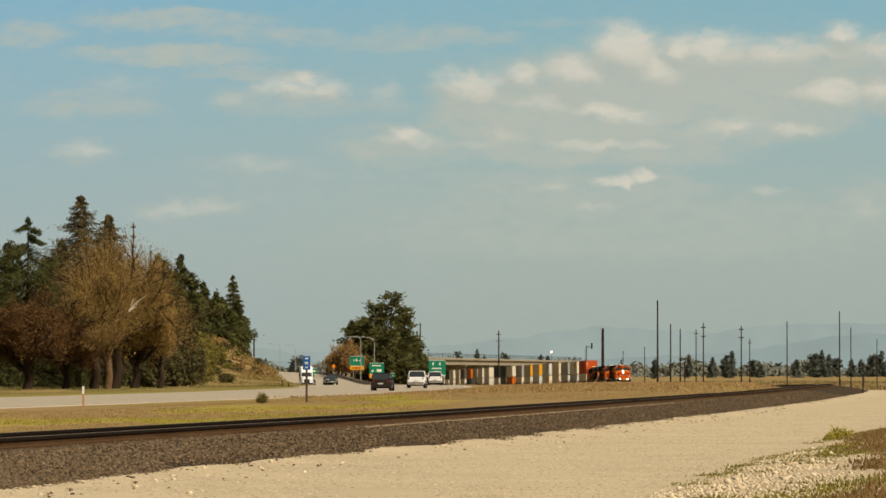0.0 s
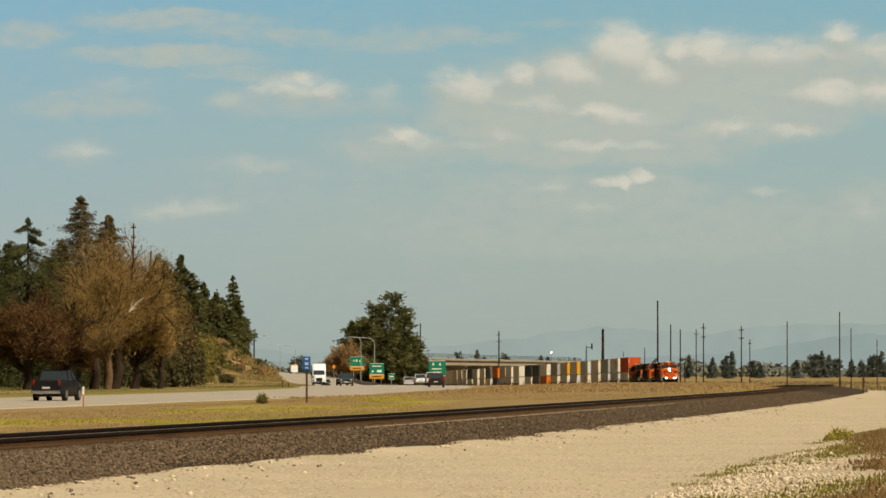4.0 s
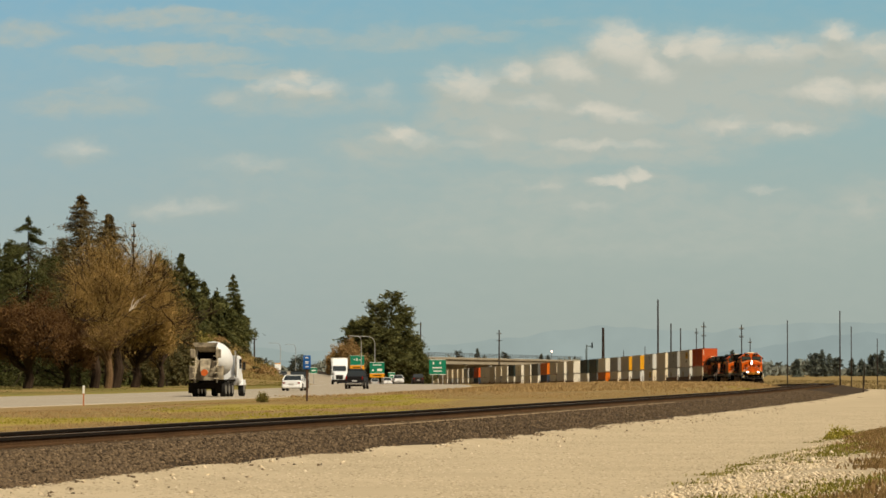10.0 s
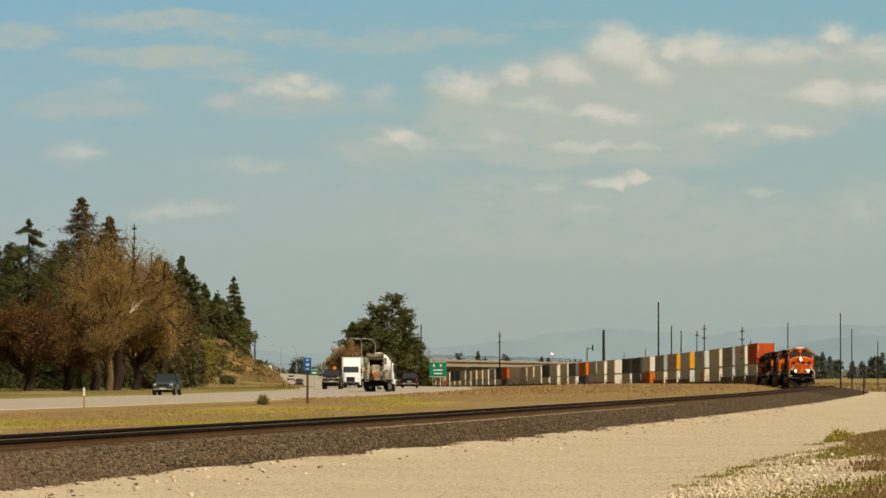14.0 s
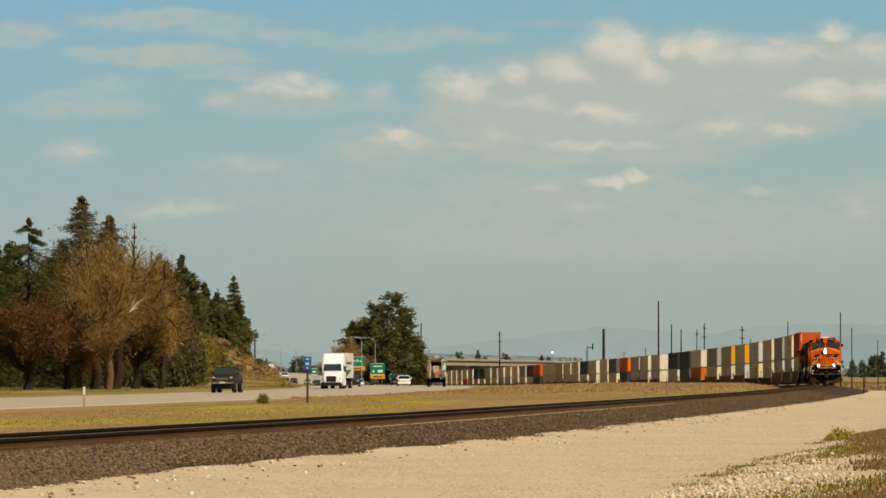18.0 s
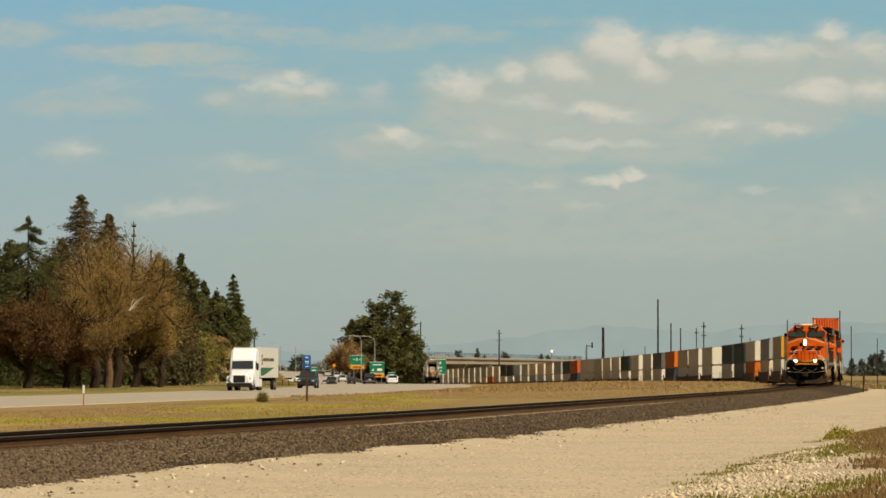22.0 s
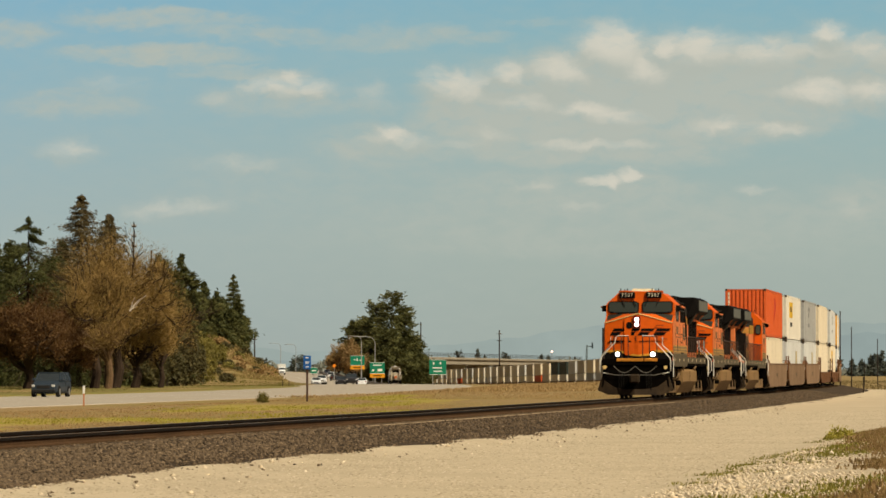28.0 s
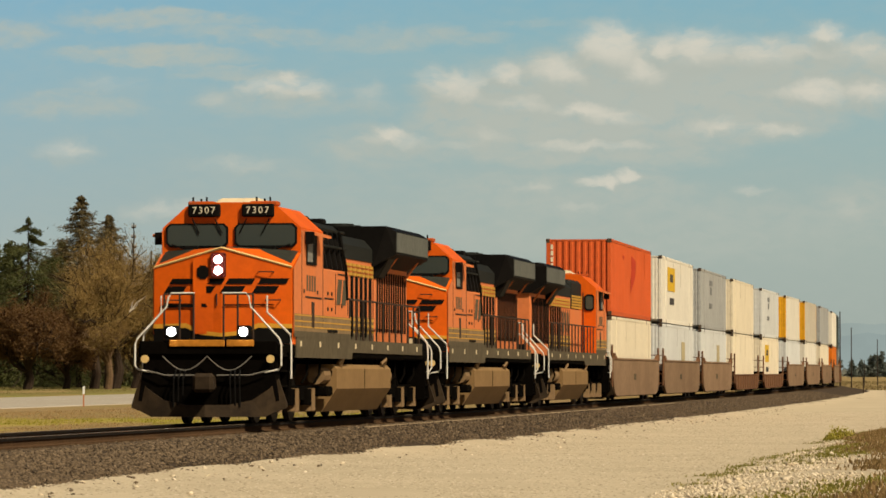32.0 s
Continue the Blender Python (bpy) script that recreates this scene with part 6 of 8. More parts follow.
# how each one drifts across its lane: seconds and metres
DRIFT = {}
DRIFT[0] = [(9, -1.2), (11, -1.4), (13, -2.8), (16.5, -1.9), (18, -1.4), (20, -0.6), (22, -0.4), (24, -0.5), (27.5, -0.3), (29, -0.3), (30, -0.5)]
DRIFT[1] = [(5.5, -1.9), (7, -2.1), (9, -1.9), (11, -1.4), (13, -0.4), (16.5, -0.1), (18, -0.4), (20, -0.3), (21, -0.4), (23, -0.8), (25, -1.1), (27.5, -1.8), (29, -2.0), (30, -1.8)]
DRIFT[2] = [(3.5, -0.7), (5.5, -2.0), (6, -1.9), (8, -1.6), (10, -1.4), (12, -1.2), (14, -0.8), (19, -2.5), (24, -4.6), (25, -4.8)]
DRIFT[3] = [(0, -1.0), (2, -1.0), (3.5, -1.0), (5.5, -1.2), (6, -1.0), (7, -1.4)]
DRIFT[4] = [(0, -1.3), (2, -1.0), (5.5, -1.0), (7, -0.5), (9, -0.3)]
DRIFT[5] = [(0, -1.8), (5.5, 0.1), (7, -0.0), (8, 0.2)]
DRIFT[6] = [(3, 0.0), (5.5, -0.0), (6, 0.1), (8, 0.0)]
DRIFT[7] = [(0, -4.1), (2, -3.5), (5.5, -2.3), (7, -1.9), (9, -1.6), (12, -0.4), (14, 1.2), (14.5, 1.4), (16.5, 2.4), (17, 2.4), (19, 3.0), (21, 2.6), (23, 0.2), (25, -3.0)]
DRIFT[8] = [(0, -2.5), (2, -1.9), (3.5, -1.1), (5.5, -0.8), (6, -0.8), (8, -0.4), (12, -1.0), (14, -1.5), (16.5, -1.2)]
DRIFT[9] = [(7, -0.6), (9, -1.2), (14, -1.2), (14.5, -1.2), (16.5, -0.9), (17, -1.0), (19, -1.2), (20, -1.5), (21, -1.4)]
DRIFT[10] = [(17, -1.7), (19, -1.2), (21, -1.0), (23, -1.2), (25, -1.1), (28, -1.3)]
DRIFT[11] = [(24, -0.0), (25.5, 0.1), (27.5, 0.3), (28, 0.3), (30, -0.0), (31, -0.1)]
DRIFT[12] = [(23, -0.1), (25, 0.1), (27.5, 0.8), (29, -0.5), (30, -2.0)]
# each vehicle: the thing, its lane's offset from the railway, metres a second along the road (away +, towards -), distance at 0 s
TRAFFIC = [
    (mixer_truck(), -47.0, 31.0, -11.0),
    (motor_car("sedan", "white", "white sedan driving away on the highway"), -52.5, 25.5, 130.0),
    (motor_car("pickup", "black", "black pickup truck with red tail lamps driving away"), -51.0, 28.0, 150.0),
    (motor_car("suv", "brown", "dark bronze SUV driving away on the highway"), -47.0, 29.5, 409.0),
    (motor_car("pickup", "white", "white pickup truck driving away on the highway"), -47.5, 35.0, 478.0),
    (motor_car("pickup", "white", "white pickup truck ahead of another white pickup"), -46.5, 33.0, 601.0),
    (motor_car("suv", "silver", "silver SUV far ahead on the highway"), -46.5, 30.0, 683.0),
    (semi_truck(), -61.0, -21.0, 858.0),
    (motor_car("jeep", "teal", "dark grey off-road car with black top coming near"), -60.0, -25.5, 711.0),
    (motor_car("lifted", "brown", "large lifted dark bronze pickup truck coming near"), -58.5, -30.0, 918.0),
    (motor_car("suv", "blue", "blue-grey SUV coming near on the highway"), -58.0, -26.0, 1021.0),
    (motor_car("suv", "white", "white SUV coming near on the highway"), -63.5, -36.0, 1866.0),
    (motor_car("sedan", "dark", "dark grey sedan coming near on the highway"), -60.5, -37.0, 1790.0),
    (motor_car("sedan", "silver", "silver sedan coming near behind other cars"), -58.5, -31.0, 1640.0),
    (motor_car("suv", "dark", "dark grey SUV far off on the highway"), -60.0, -30.0, 1520.0),
    (box_truck(), -57.5, -12.0, 1654.0),
    (service_truck(), -47.5, 31.0, 1364.0),
    (motor_car("lifted", "white", "tall white pickup truck coming near beside a white SUV"), -61.4, -28.2, 1682.0),
]
# vehicles that slow down on the far rise: seconds and distance
PACE = {
    3: [(0, 409), (20, 999), (22, 1058), (25, 1118), (28, 1157), (32, 1210)],
    4: [(0, 478), (12, 890), (17, 1006), (20, 1080), (22, 1120), (25, 1150), (28, 1192), (32, 1240)],
    5: [(0, 601), (12, 985), (17, 1057), (20, 1126), (22, 1182), (25, 1226), (28, 1252), (32, 1300)],
    6: [(0, 683), (12, 1040), (17, 1105), (20, 1180), (22, 1240), (25, 1290), (28, 1330), (32, 1390)],
}


def on_road(d, p):
    x, y = beside(d, p + road_shift(d))
    return Vector((float(x), float(y), float(road_z(d)) + 0.075 - 0.0007 * (p + 54) ** 2))


def lane_at(i, p, t):
    """The offset of vehicle i from the railway, with its drift."""
    if i not in DRIFT:
        return p
    return p + float(np.interp(t, [w[0] for w in DRIFT[i]], [w[1] for w in DRIFT[i]]))


def run_at(i, d0, v, t):
    """The distance of vehicle i at the time t, steady or by its pace."""
    if i not in PACE:
        return d0 + v * t
    return float(np.interp(t, [w[0] for w in PACE[i]], [w[1] for w in PACE[i]]))


def driving(d, p, v):
    e = 1.4 if v > 0 else -1.4
    a, b = on_road(d + e, p), on_road(d - e, p)
    return Matrix.Translation((a + b) / 2) @ (a - b).to_track_quat("Y", "Z").to_matrix().to_4x4()


# ---- trees ----
BARK_MID = surface("grey_brown_bark", (0.19, 0.125, 0.07), 0.95, fine=8.0, coarse=0.8, vary=0.45, bump=0.5)
BARK = surface("dark_bark", (0.052, 0.034, 0.022), 0.95, fine=9.0, coarse=1.0, vary=0.4, bump=0.5)
BARK_PALE = surface("pale_sunlit_bark", (0.20, 0.125, 0.066), 0.95, fine=7.0, coarse=0.8, vary=0.45, bump=0.5)
NEEDLE = islands("spruce_needles", [(0.034, 0.042, 0.012), (0.060, 0.068, 0.018), (0.092, 0.094, 0.024), (0.046, 0.054, 0.014)], through_light=0.2)
NEEDLE_WARM = islands("sunlit_spruce_needles", [(0.06, 0.05, 0.022), (0.14, 0.105, 0.042), (0.095, 0.075, 0.03), (0.19, 0.14, 0.058)], through_light=0.25)
NEEDLE_PINE = islands("pine_needles", [(0.044, 0.052, 0.015), (0.088, 0.093, 0.027), (0.135, 0.128, 0.038), (0.065, 0.071, 0.020)], through_light=0.2)
# needles paled and blued: distance haze is put into their colour
NEEDLE_FAR = islands("haze_paled_needles", [(0.115, 0.138, 0.12), (0.14, 0.16, 0.136), (0.125, 0.147, 0.127)], spec=0.05, through_light=0.5)
TWIG = islands("bare_budding_twigs", [(0.16, 0.100, 0.032), (0.28, 0.18, 0.054), (0.38, 0.25, 0.076), (0.20, 0.125, 0.039), (0.46, 0.315, 0.096)], through_light=0.25)
TWIG_RED = islands("reddish_budding_twigs", [(0.078, 0.039, 0.012), (0.125, 0.064, 0.019), (0.10, 0.051, 0.016), (0.165, 0.088, 0.027)], through_light=0.2)
SHRUB = islands("yellow_green_shrub_leaves", [(0.20, 0.185, 0.042), (0.29, 0.25, 0.06), (0.14, 0.125, 0.035), (0.36, 0.30, 0.08)], through_light=0.45)
BUSH = islands("dull_green_bush_leaves", [(0.075, 0.068, 0.025), (0.11, 0.095, 0.034), (0.05, 0.048, 0.02), (0.15, 0.12, 0.045)], through_light=0.25)
# thicket leaves: the deep shade below the crowns is put into their colour
THICKET = islands("shade_dark_thicket_leaves", [(0.022, 0.018, 0.010), (0.034, 0.027, 0.013), (0.016, 0.014, 0.008), (0.05, 0.036, 0.016)], through_light=0.1)
GOLD = islands("golden_brown_shrub_twigs", [(0.30, 0.19, 0.075), (0.40, 0.26, 0.10), (0.22, 0.14, 0.055), (0.34, 0.23, 0.10)], through_light=0.25)


def bulk(name, verts, tris, material):
    """A mesh from arrays of points and triangles."""
    me = bpy.data.meshes.new(name)
    verts, tris = np.asarray(verts, np.float32), np.asarray(tris, np.int32)
    me.vertices.add(len(verts))
    me.vertices.foreach_set("co", verts.ravel())
    me.loops.add(tris.size)
    me.loops.foreach_set("vertex_index", tris.ravel())
    me.polygons.add(len(tris))
    me.polygons.foreach_set("loop_start", np.arange(0, tris.size, 3, dtype=np.int32))
    me.materials.append(material)
    me.update(calc_edges=True)
    return me


def leaves(rs, centres, size, flat=0.0, aspect=1.0, per=1, spread=0.0, lean=None):
    """Small leaf pieces (two triangles each) round given points. lean: a direction in which they lie."""
    c = np.repeat(np.asarray(centres, float), per, axis=0)
    n = len(c)
    c = c + rs.normal(0, 1, (n, 3)) * spread
    a = rs.normal(0, 1, (n, 3))
    if lean is not None:
        a = a * 0.45 + np.repeat(lean, per, axis=0)
    a[:, 2] *= 1 - flat
    a /= np.linalg.norm(a, axis=1)[:, None]
    b = np.cross(a, rs.normal(0, 1, (n, 3)))
    b /= np.linalg.norm(b, axis=1)[:, None] + 1e-9
    s = size * rs.uniform(0.6, 1.35, (n, 1))
    u, w = a * s, b * s / aspect
    v = np.stack([c - u, c + w * 0.5 - u * 0.1, c + u, c - w * 0.5 + u * 0.1], axis=1).reshape(-1, 3)
    k = np.arange(n)[:, None] * 4
    t = np.concatenate([k + [0, 1, 2], k + [0, 2, 3]])
    return v, t


def trunk_shape(h, r, bend, rng2, top=0.06):
    pts = [(bend * math.sin(2.2 * q) * (0.4 + q), bend * 0.6 * math.sin(3.1 * q + 1), h * q) for q in np.linspace(0, 1, 9)]
    s = Shape().tube(pts, r, 9, r1=r * top)
    s.tube([(0, 0, -0.4), (0, 0, 0.5)], r * 1.5, 9, r1=r * 0.95)
    return s, pts


def conifer(name, label, x, d, z, h, r, seed, needle, skirt=0.12, sparse_top=0.0, n=5200, size=0.33, droop=0.25, ragged=0.35, pine=False, group="trees", whorl=5.2, tight=False, tiers=0):
    """A spruce or pine: a tapered trunk, whorls of limbs, and needle sprays in ragged layers."""
    rs = np.random.RandomState(seed)
    ob = thing(name, label, "tree", group, at=Matrix.Translation((x, K * d, z)))
    s, pts = trunk_shape(h, 0.012 * h + 0.09, 0.010 * h, rs, 0.10)
    centres, ways = [], []
    limbs = tiers * 7 if tiers else int(h * (3.4 if pine else whorl))
    for i in range(limbs):
        q = skirt + (1 - skirt) * (i + rs.uniform(0, 1)) / limbs
        if tiers:
            q = skirt + (1 - skirt) * (i // 7 + 0.5 + rs.uniform(-0.42, 0.42)) / tiers
        q = min(q, 0.985)
        if pine:
            reach = r * (0.35 + 0.65 * math.sin(math.pi * min(1, (q - skirt * 0.6) / (1.02 - skirt * 0.6)) ** 0.8)) * rs.uniform(0.35, 1.1)
        else:
            reach = r * (1 - q) ** (0.85 if tiers else 0.72) * rs.uniform(1 - ragged, 1.12) + (0.06 if tiers else 0.25)
        if q > 0.62 and rs.uniform() < sparse_top:
            continue
        a = rs.uniform(0, 2 * math.pi) if not tiers else 2 * math.pi * (i % 7 + 0.37 * (i // 7) + rs.uniform(-0.25, 0.25)) / 7
        z0 = h * q
        cx, cy = np.interp(z0, [p[2] for p in pts], [p[0] for p in pts]), np.interp(z0, [p[2] for p in pts], [p[1] for p in pts])
        dz = -droop * reach if not pine else rs.uniform(-0.1, 0.45) * reach
        tip = np.array([cx + reach * math.cos(a), cy + reach * math.sin(a), z0 + dz])
        base = np.array([cx, cy, z0])
        mid = base * 0.5 + tip * 0.5 + [0, 0, -0.06 * reach if not pine else 0.08 * reach]
        s.tube([base, mid, tip], 0.016 * reach + 0.025, 4, r1=0.012, cap=False)
        m = max(3, int(n / limbs * (0.4 + reach / r)))
        for k in range(m):
            f = rs.uniform(0.18, 1.05) if not pine else rs.uniform(0.5, 1.1)
            p = base * (1 - f) + tip * f
            wide = (0.10 + 0.14 * f) * reach * (0.55 if tight else 1.0)
            fall = 0.05 + 0.05 * reach if tiers else 0.14
            p = p + np.array([rs.normal(0, wide), rs.normal(0, wide), rs.normal(0, fall if tight else 0.30 if not pine else 0.35 + 0.06 * reach) - (0.06 * reach if not pine else 0)])
            centres.append(p)
            ways.append([math.cos(a), math.sin(a), -0.5 if not pine else 0.3])
    part("trunk", s, BARK, ob)
    v, t = leaves(rs, centres, size, aspect=3.0 if tight else 2.2, per=2, spread=0.07 if tight else 0.14, lean=np.array(ways))
    part("crown", bulk("crown", v, t, needle), None, ob)
    return ob


def broadleaf(name, label, x, d, z, h, r, seed, leaf, bark=None, n=9000, size=0.30, aspect=6.0, trunk=0.35, low=0.28, forks=7, group="trees", leafy=0.0, hang=0.20):
    """A tree in early spring: a forked trunk, three orders of limbs and a haze of fine twigs and buds."""
    rs = np.random.RandomState(seed)
    ob = thing(name, label, "tree", group, at=Matrix.Translation((x, K * d, z)))
    s = Shape()
    hub = h * low
    s.tube([(0, 0, -0.4), (0, 0, 0.3), (0.06 * r, 0, hub * 0.5), (0.0, 0.05 * r, hub)], trunk * 1.25, 9, r1=trunk * 0.85)
    tips, ways = [], []

    def grow(base, way, length, rad, order):
        way = way / np.linalg.norm(way)
        side = rs.normal(0, 1, 3)
        mid = base + way * length * 0.5 + side * length * 0.06
        end = base + way * length + np.array([0, 0, 0.05 * length])
        s.tube([base, mid, end], rad, 6 if order < 2 else 4, r1=rad * 0.55, cap=False)
        if order >= 3:
            tips.append(end)
            ways.append(way)
            tips.append(mid)
            ways.append(way)
            return
        for _ in range(4 if order == 0 else 4):
            f = rs.uniform(0.45, 1.0)
            b = base * (1 - f) + end * f
            w = way + rs.normal(0, 0.62, 3)
            w[2] += 0.22
            grow(b, w, length * rs.uniform(0.5, 0.75), rad * 0.56, order + 1)
        tips.append(end)
        ways.append(way)

    for i in range(forks):
        a = 2 * math.pi * (i + rs.uniform(-0.3, 0.3)) / forks
        up = rs.uniform(0.55, 1.9) if i % 2 else rs.uniform(1.2, 3.2)
        w = np.array([math.cos(a), math.sin(a), up])
        length = 1 / math.sqrt((w[0] ** 2 + w[1] ** 2) / r ** 2 + w[2] ** 2 / (h - hub) ** 2) * 0.58 * np.linalg.norm(w)
        grow(np.array([0, 0, hub * rs.uniform(0.75, 1.0)]), w, length, trunk * 0.5, 0)
    part("trunk", s, bark or BARK, ob)
    tips, ways = np.array(tips), np.array(ways)
    pick = rs.randint(0, len(tips), n)
    c = tips[pick] + rs.normal(0, 1, (n, 3)) * np.array([0.05 * r, 0.05 * r, 0.035 * h])
    e = np.sqrt((c[:, 0] / r) ** 2 + (c[:, 1] / r) ** 2 + ((c[:, 2] - h * 0.56) / (h * 0.49)) ** 2)
    keep = (e < 1.0 + 0.10 * rs.normal(0, 1, n)) & (c[:, 2] > h * hang)
    v, t = leaves(rs, c[keep], size * 0.58, aspect=aspect * 1.15, per=3, spread=0.30, lean=ways[pick][keep] * 0.8)
    if leafy:
        v2, t2 = leaves(rs, c[keep][:int(n * leafy)], size * 0.6, aspect=1.5, per=2, spread=0.3)
        t = np.concatenate([t, t2 + len(v)])
        v = np.concatenate([v, v2])
    part("crown", bulk("crown", v, t, leaf), None, ob)
    return ob


def shrub(name, label, x, d, z, h, r, seed, leaf, n=900, size=0.22):
    rs = np.random.RandomState(seed)
    ob = thing(name, label, "bush", "bushes", at=Matrix.Translation((x, K * d, z)))
    s = Shape()
    for i in range(7):
        a, w = rs.uniform(0, 6.28), rs.uniform(0.2, 0.8)
        s.tube([(0, 0, -0.2), (r * w * 0.5 * math.cos(a), r * w * 0.5 * math.sin(a), h * 0.45), (r * w * math.cos(a), r * w * math.sin(a), h * 0.85)], 0.05, 4, r1=0.015, cap=False)
    part("stem", s, BARK, ob)
    u = rs.normal(0, 1, (n, 3))
    u /= np.linalg.norm(u, axis=1)[:, None]
    q = rs.uniform(0.25, 1.0, (n, 1)) ** 0.6 * (1 + 0.22 * np.sin(5 * np.arctan2(u[:, 1], u[:, 0]) + seed) * np.cos(4 * u[:, 2]))[:, None]
    c = u * q * np.array([r, r, h * 0.52]) + np.array([0, 0, h * 0.5])
    v, t = leaves(rs, c[c[:, 2] > 0.02], size, aspect=1.6, per=2, spread=min(0.1, 0.3 * r))
    part("foliage", bulk("foliage", v, t, leaf), None, ob)
    return ob


def at_bearing(x, d):
    return (x - 784) / BEAR * d


def land(x, d):
    """Height of the ground at a place."""
    dd = d
    for _ in range(3):
        p = (x - float(np.interp(dd, GD, GX))) / math.sqrt(1 + float(np.interp(dd, GD, GM)) ** 2)
        dd = d + p * float(np.interp(dd, GD, GM))
    return float(ground_height(dd, p))


def tall(y, d, z):
    """How tall a thing stands whose top is seen at the height y."""
    return EYE_Z + (660 - y) / BEAR * d - z


def stand(fn, name, label, x, d, ytop, width, seed, leaf, **kw):
    X = at_bearing(x, d)
    z = land(X, d) - 0.1
    return fn(name, label, X, d, z, tall(ytop, d, z), width / BEAR * d, seed, leaf, **kw)


G1, G2, G3 = "old trees beside the highway", "pines on the bank", "pines by the overpass"
stand(conifer, "spruce_tree", "dark green spruce with drooping sparse branches", 47, 478, 383, 205, 11, NEEDLE, skirt=0.10, n=20000, size=0.21, droop=0.30, ragged=0.40, tight=True, tiers=10, group=G1)
stand(conifer, "spruce_tree", "tall spruce with brown-green needles beside bare trees", 140, 486, 345, 185, 12, NEEDLE_WARM, skirt=0.12, n=26000, size=0.20, droop=0.08, ragged=0.65, tight=True, tiers=34, group=G1)
stand(conifer, "spruce_tree", "dark spruce behind bare trees", -8, 500, 436, 120, 13, NEEDLE, skirt=0.06, n=7000, group=G1)
stand(conifer, "spruce_tree", "slim brownish spruce with a pointed top", 190, 470, 380, 165, 14, NEEDLE_WARM, skirt=0.2, n=18000, size=0.20, droop=0.02, ragged=0.7, tight=True, tiers=34, group=G1)
for x, y, w, sd in ((16, 432, 110, 15), (78, 462, 120, 16), (104, 430, 110, 17), (262, 520, 90, 18)):
    stand(conifer, "spruce_tree", "dark spruce standing behind bare trees", x, 524, y, w, sd, NEEDLE, skirt=0.03, n=6000, size=0.36, ragged=0.45, group=G1)
stand(broadleaf, "broadleaf_tree", "large golden-brown tree with bare budding twigs", 205, 440, 415, 122, 21, TWIG, n=19000, size=0.34, trunk=0.52, low=0.26, forks=9, group=G1)
stand(broadleaf, "broadleaf_tree", "bare brown tree with a dark trunk", 168, 434, 432, 74, 22, TWIG, n=12000, size=0.34, trunk=0.48, low=0.24, forks=7, group=G1)
stand(broadleaf, "broadleaf_tree", "bare tree with pale sunlit bark", 193, 428, 560, 46, 23, TWIG, bark=BARK_PALE, n=2200, trunk=0.36, low=0.42, forks=5, group=G1)
stand(broadleaf, "broadleaf_tree", "round reddish-brown tree just in bud", 50, 425, 515, 72, 24, TWIG_RED, n=16000, size=0.26, trunk=0.45, low=0.24, forks=9, leafy=0.6, aspect=4.0, group=G1)
stand(broadleaf, "broadleaf_tree", "reddish-brown tree in the shade of a spruce", 118, 432, 545, 56, 25, TWIG_RED, n=10000, size=0.26, trunk=0.35, low=0.24, forks=7, leafy=0.6, aspect=4.0, group=G1)
stand(broadleaf, "broadleaf_tree", "bare brown tree with a thick dark trunk", 240, 446, 505, 84, 26, TWIG, n=14000, trunk=0.45, low=0.26, forks=8, leafy=0.3, group=G1)
stand(broadleaf, "broadleaf_tree", "bare twiggy tree at the edge of the pines", 285, 452, 500, 58, 27, TWIG, n=9000, trunk=0.3, low=0.22, forks=7, group=G1)
stand(broadleaf, "broadleaf_tree", "reddish-brown tree at the edge of the lawn", -20, 440, 530, 70, 28, TWIG_RED, n=10000, size=0.28, trunk=0.4, low=0.24, forks=7, leafy=0.6, aspect=4.0, group=G1)
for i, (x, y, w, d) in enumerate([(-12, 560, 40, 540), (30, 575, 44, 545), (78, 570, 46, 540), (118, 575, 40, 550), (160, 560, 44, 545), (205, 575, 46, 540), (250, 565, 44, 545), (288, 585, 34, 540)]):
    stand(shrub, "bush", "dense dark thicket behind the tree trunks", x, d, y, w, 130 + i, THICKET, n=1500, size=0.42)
# a weathered white broken limb among the twigs of the large tree
s = Shape()
base = Vector((at_bearing(229, 433), K * 433, EYE_Z + (660 - 552) / BEAR * 433))
for dx, dz, r0 in ((0.70, 0.8, 0.11), (1.05, 1.2, 0.075), (0.55, 1.35, 0.055), (1.7, 1.6, 0.03)):
    s.tube([base, base + Vector((dx * 0.35, 0, dz * 0.22)), base + Vector((dx * 0.6, 0, dz * 0.66)), base + Vector((dx, 0.1, dz))], r0, 6, r1=0.02)
tagged(new("broken_limb", s.mesh("broken_limb", surface("bleached_wood", (0.70, 0.62, 0.50), 0.9, vary=0.2))), "bleached white broken limb caught among bare twigs", "branch")
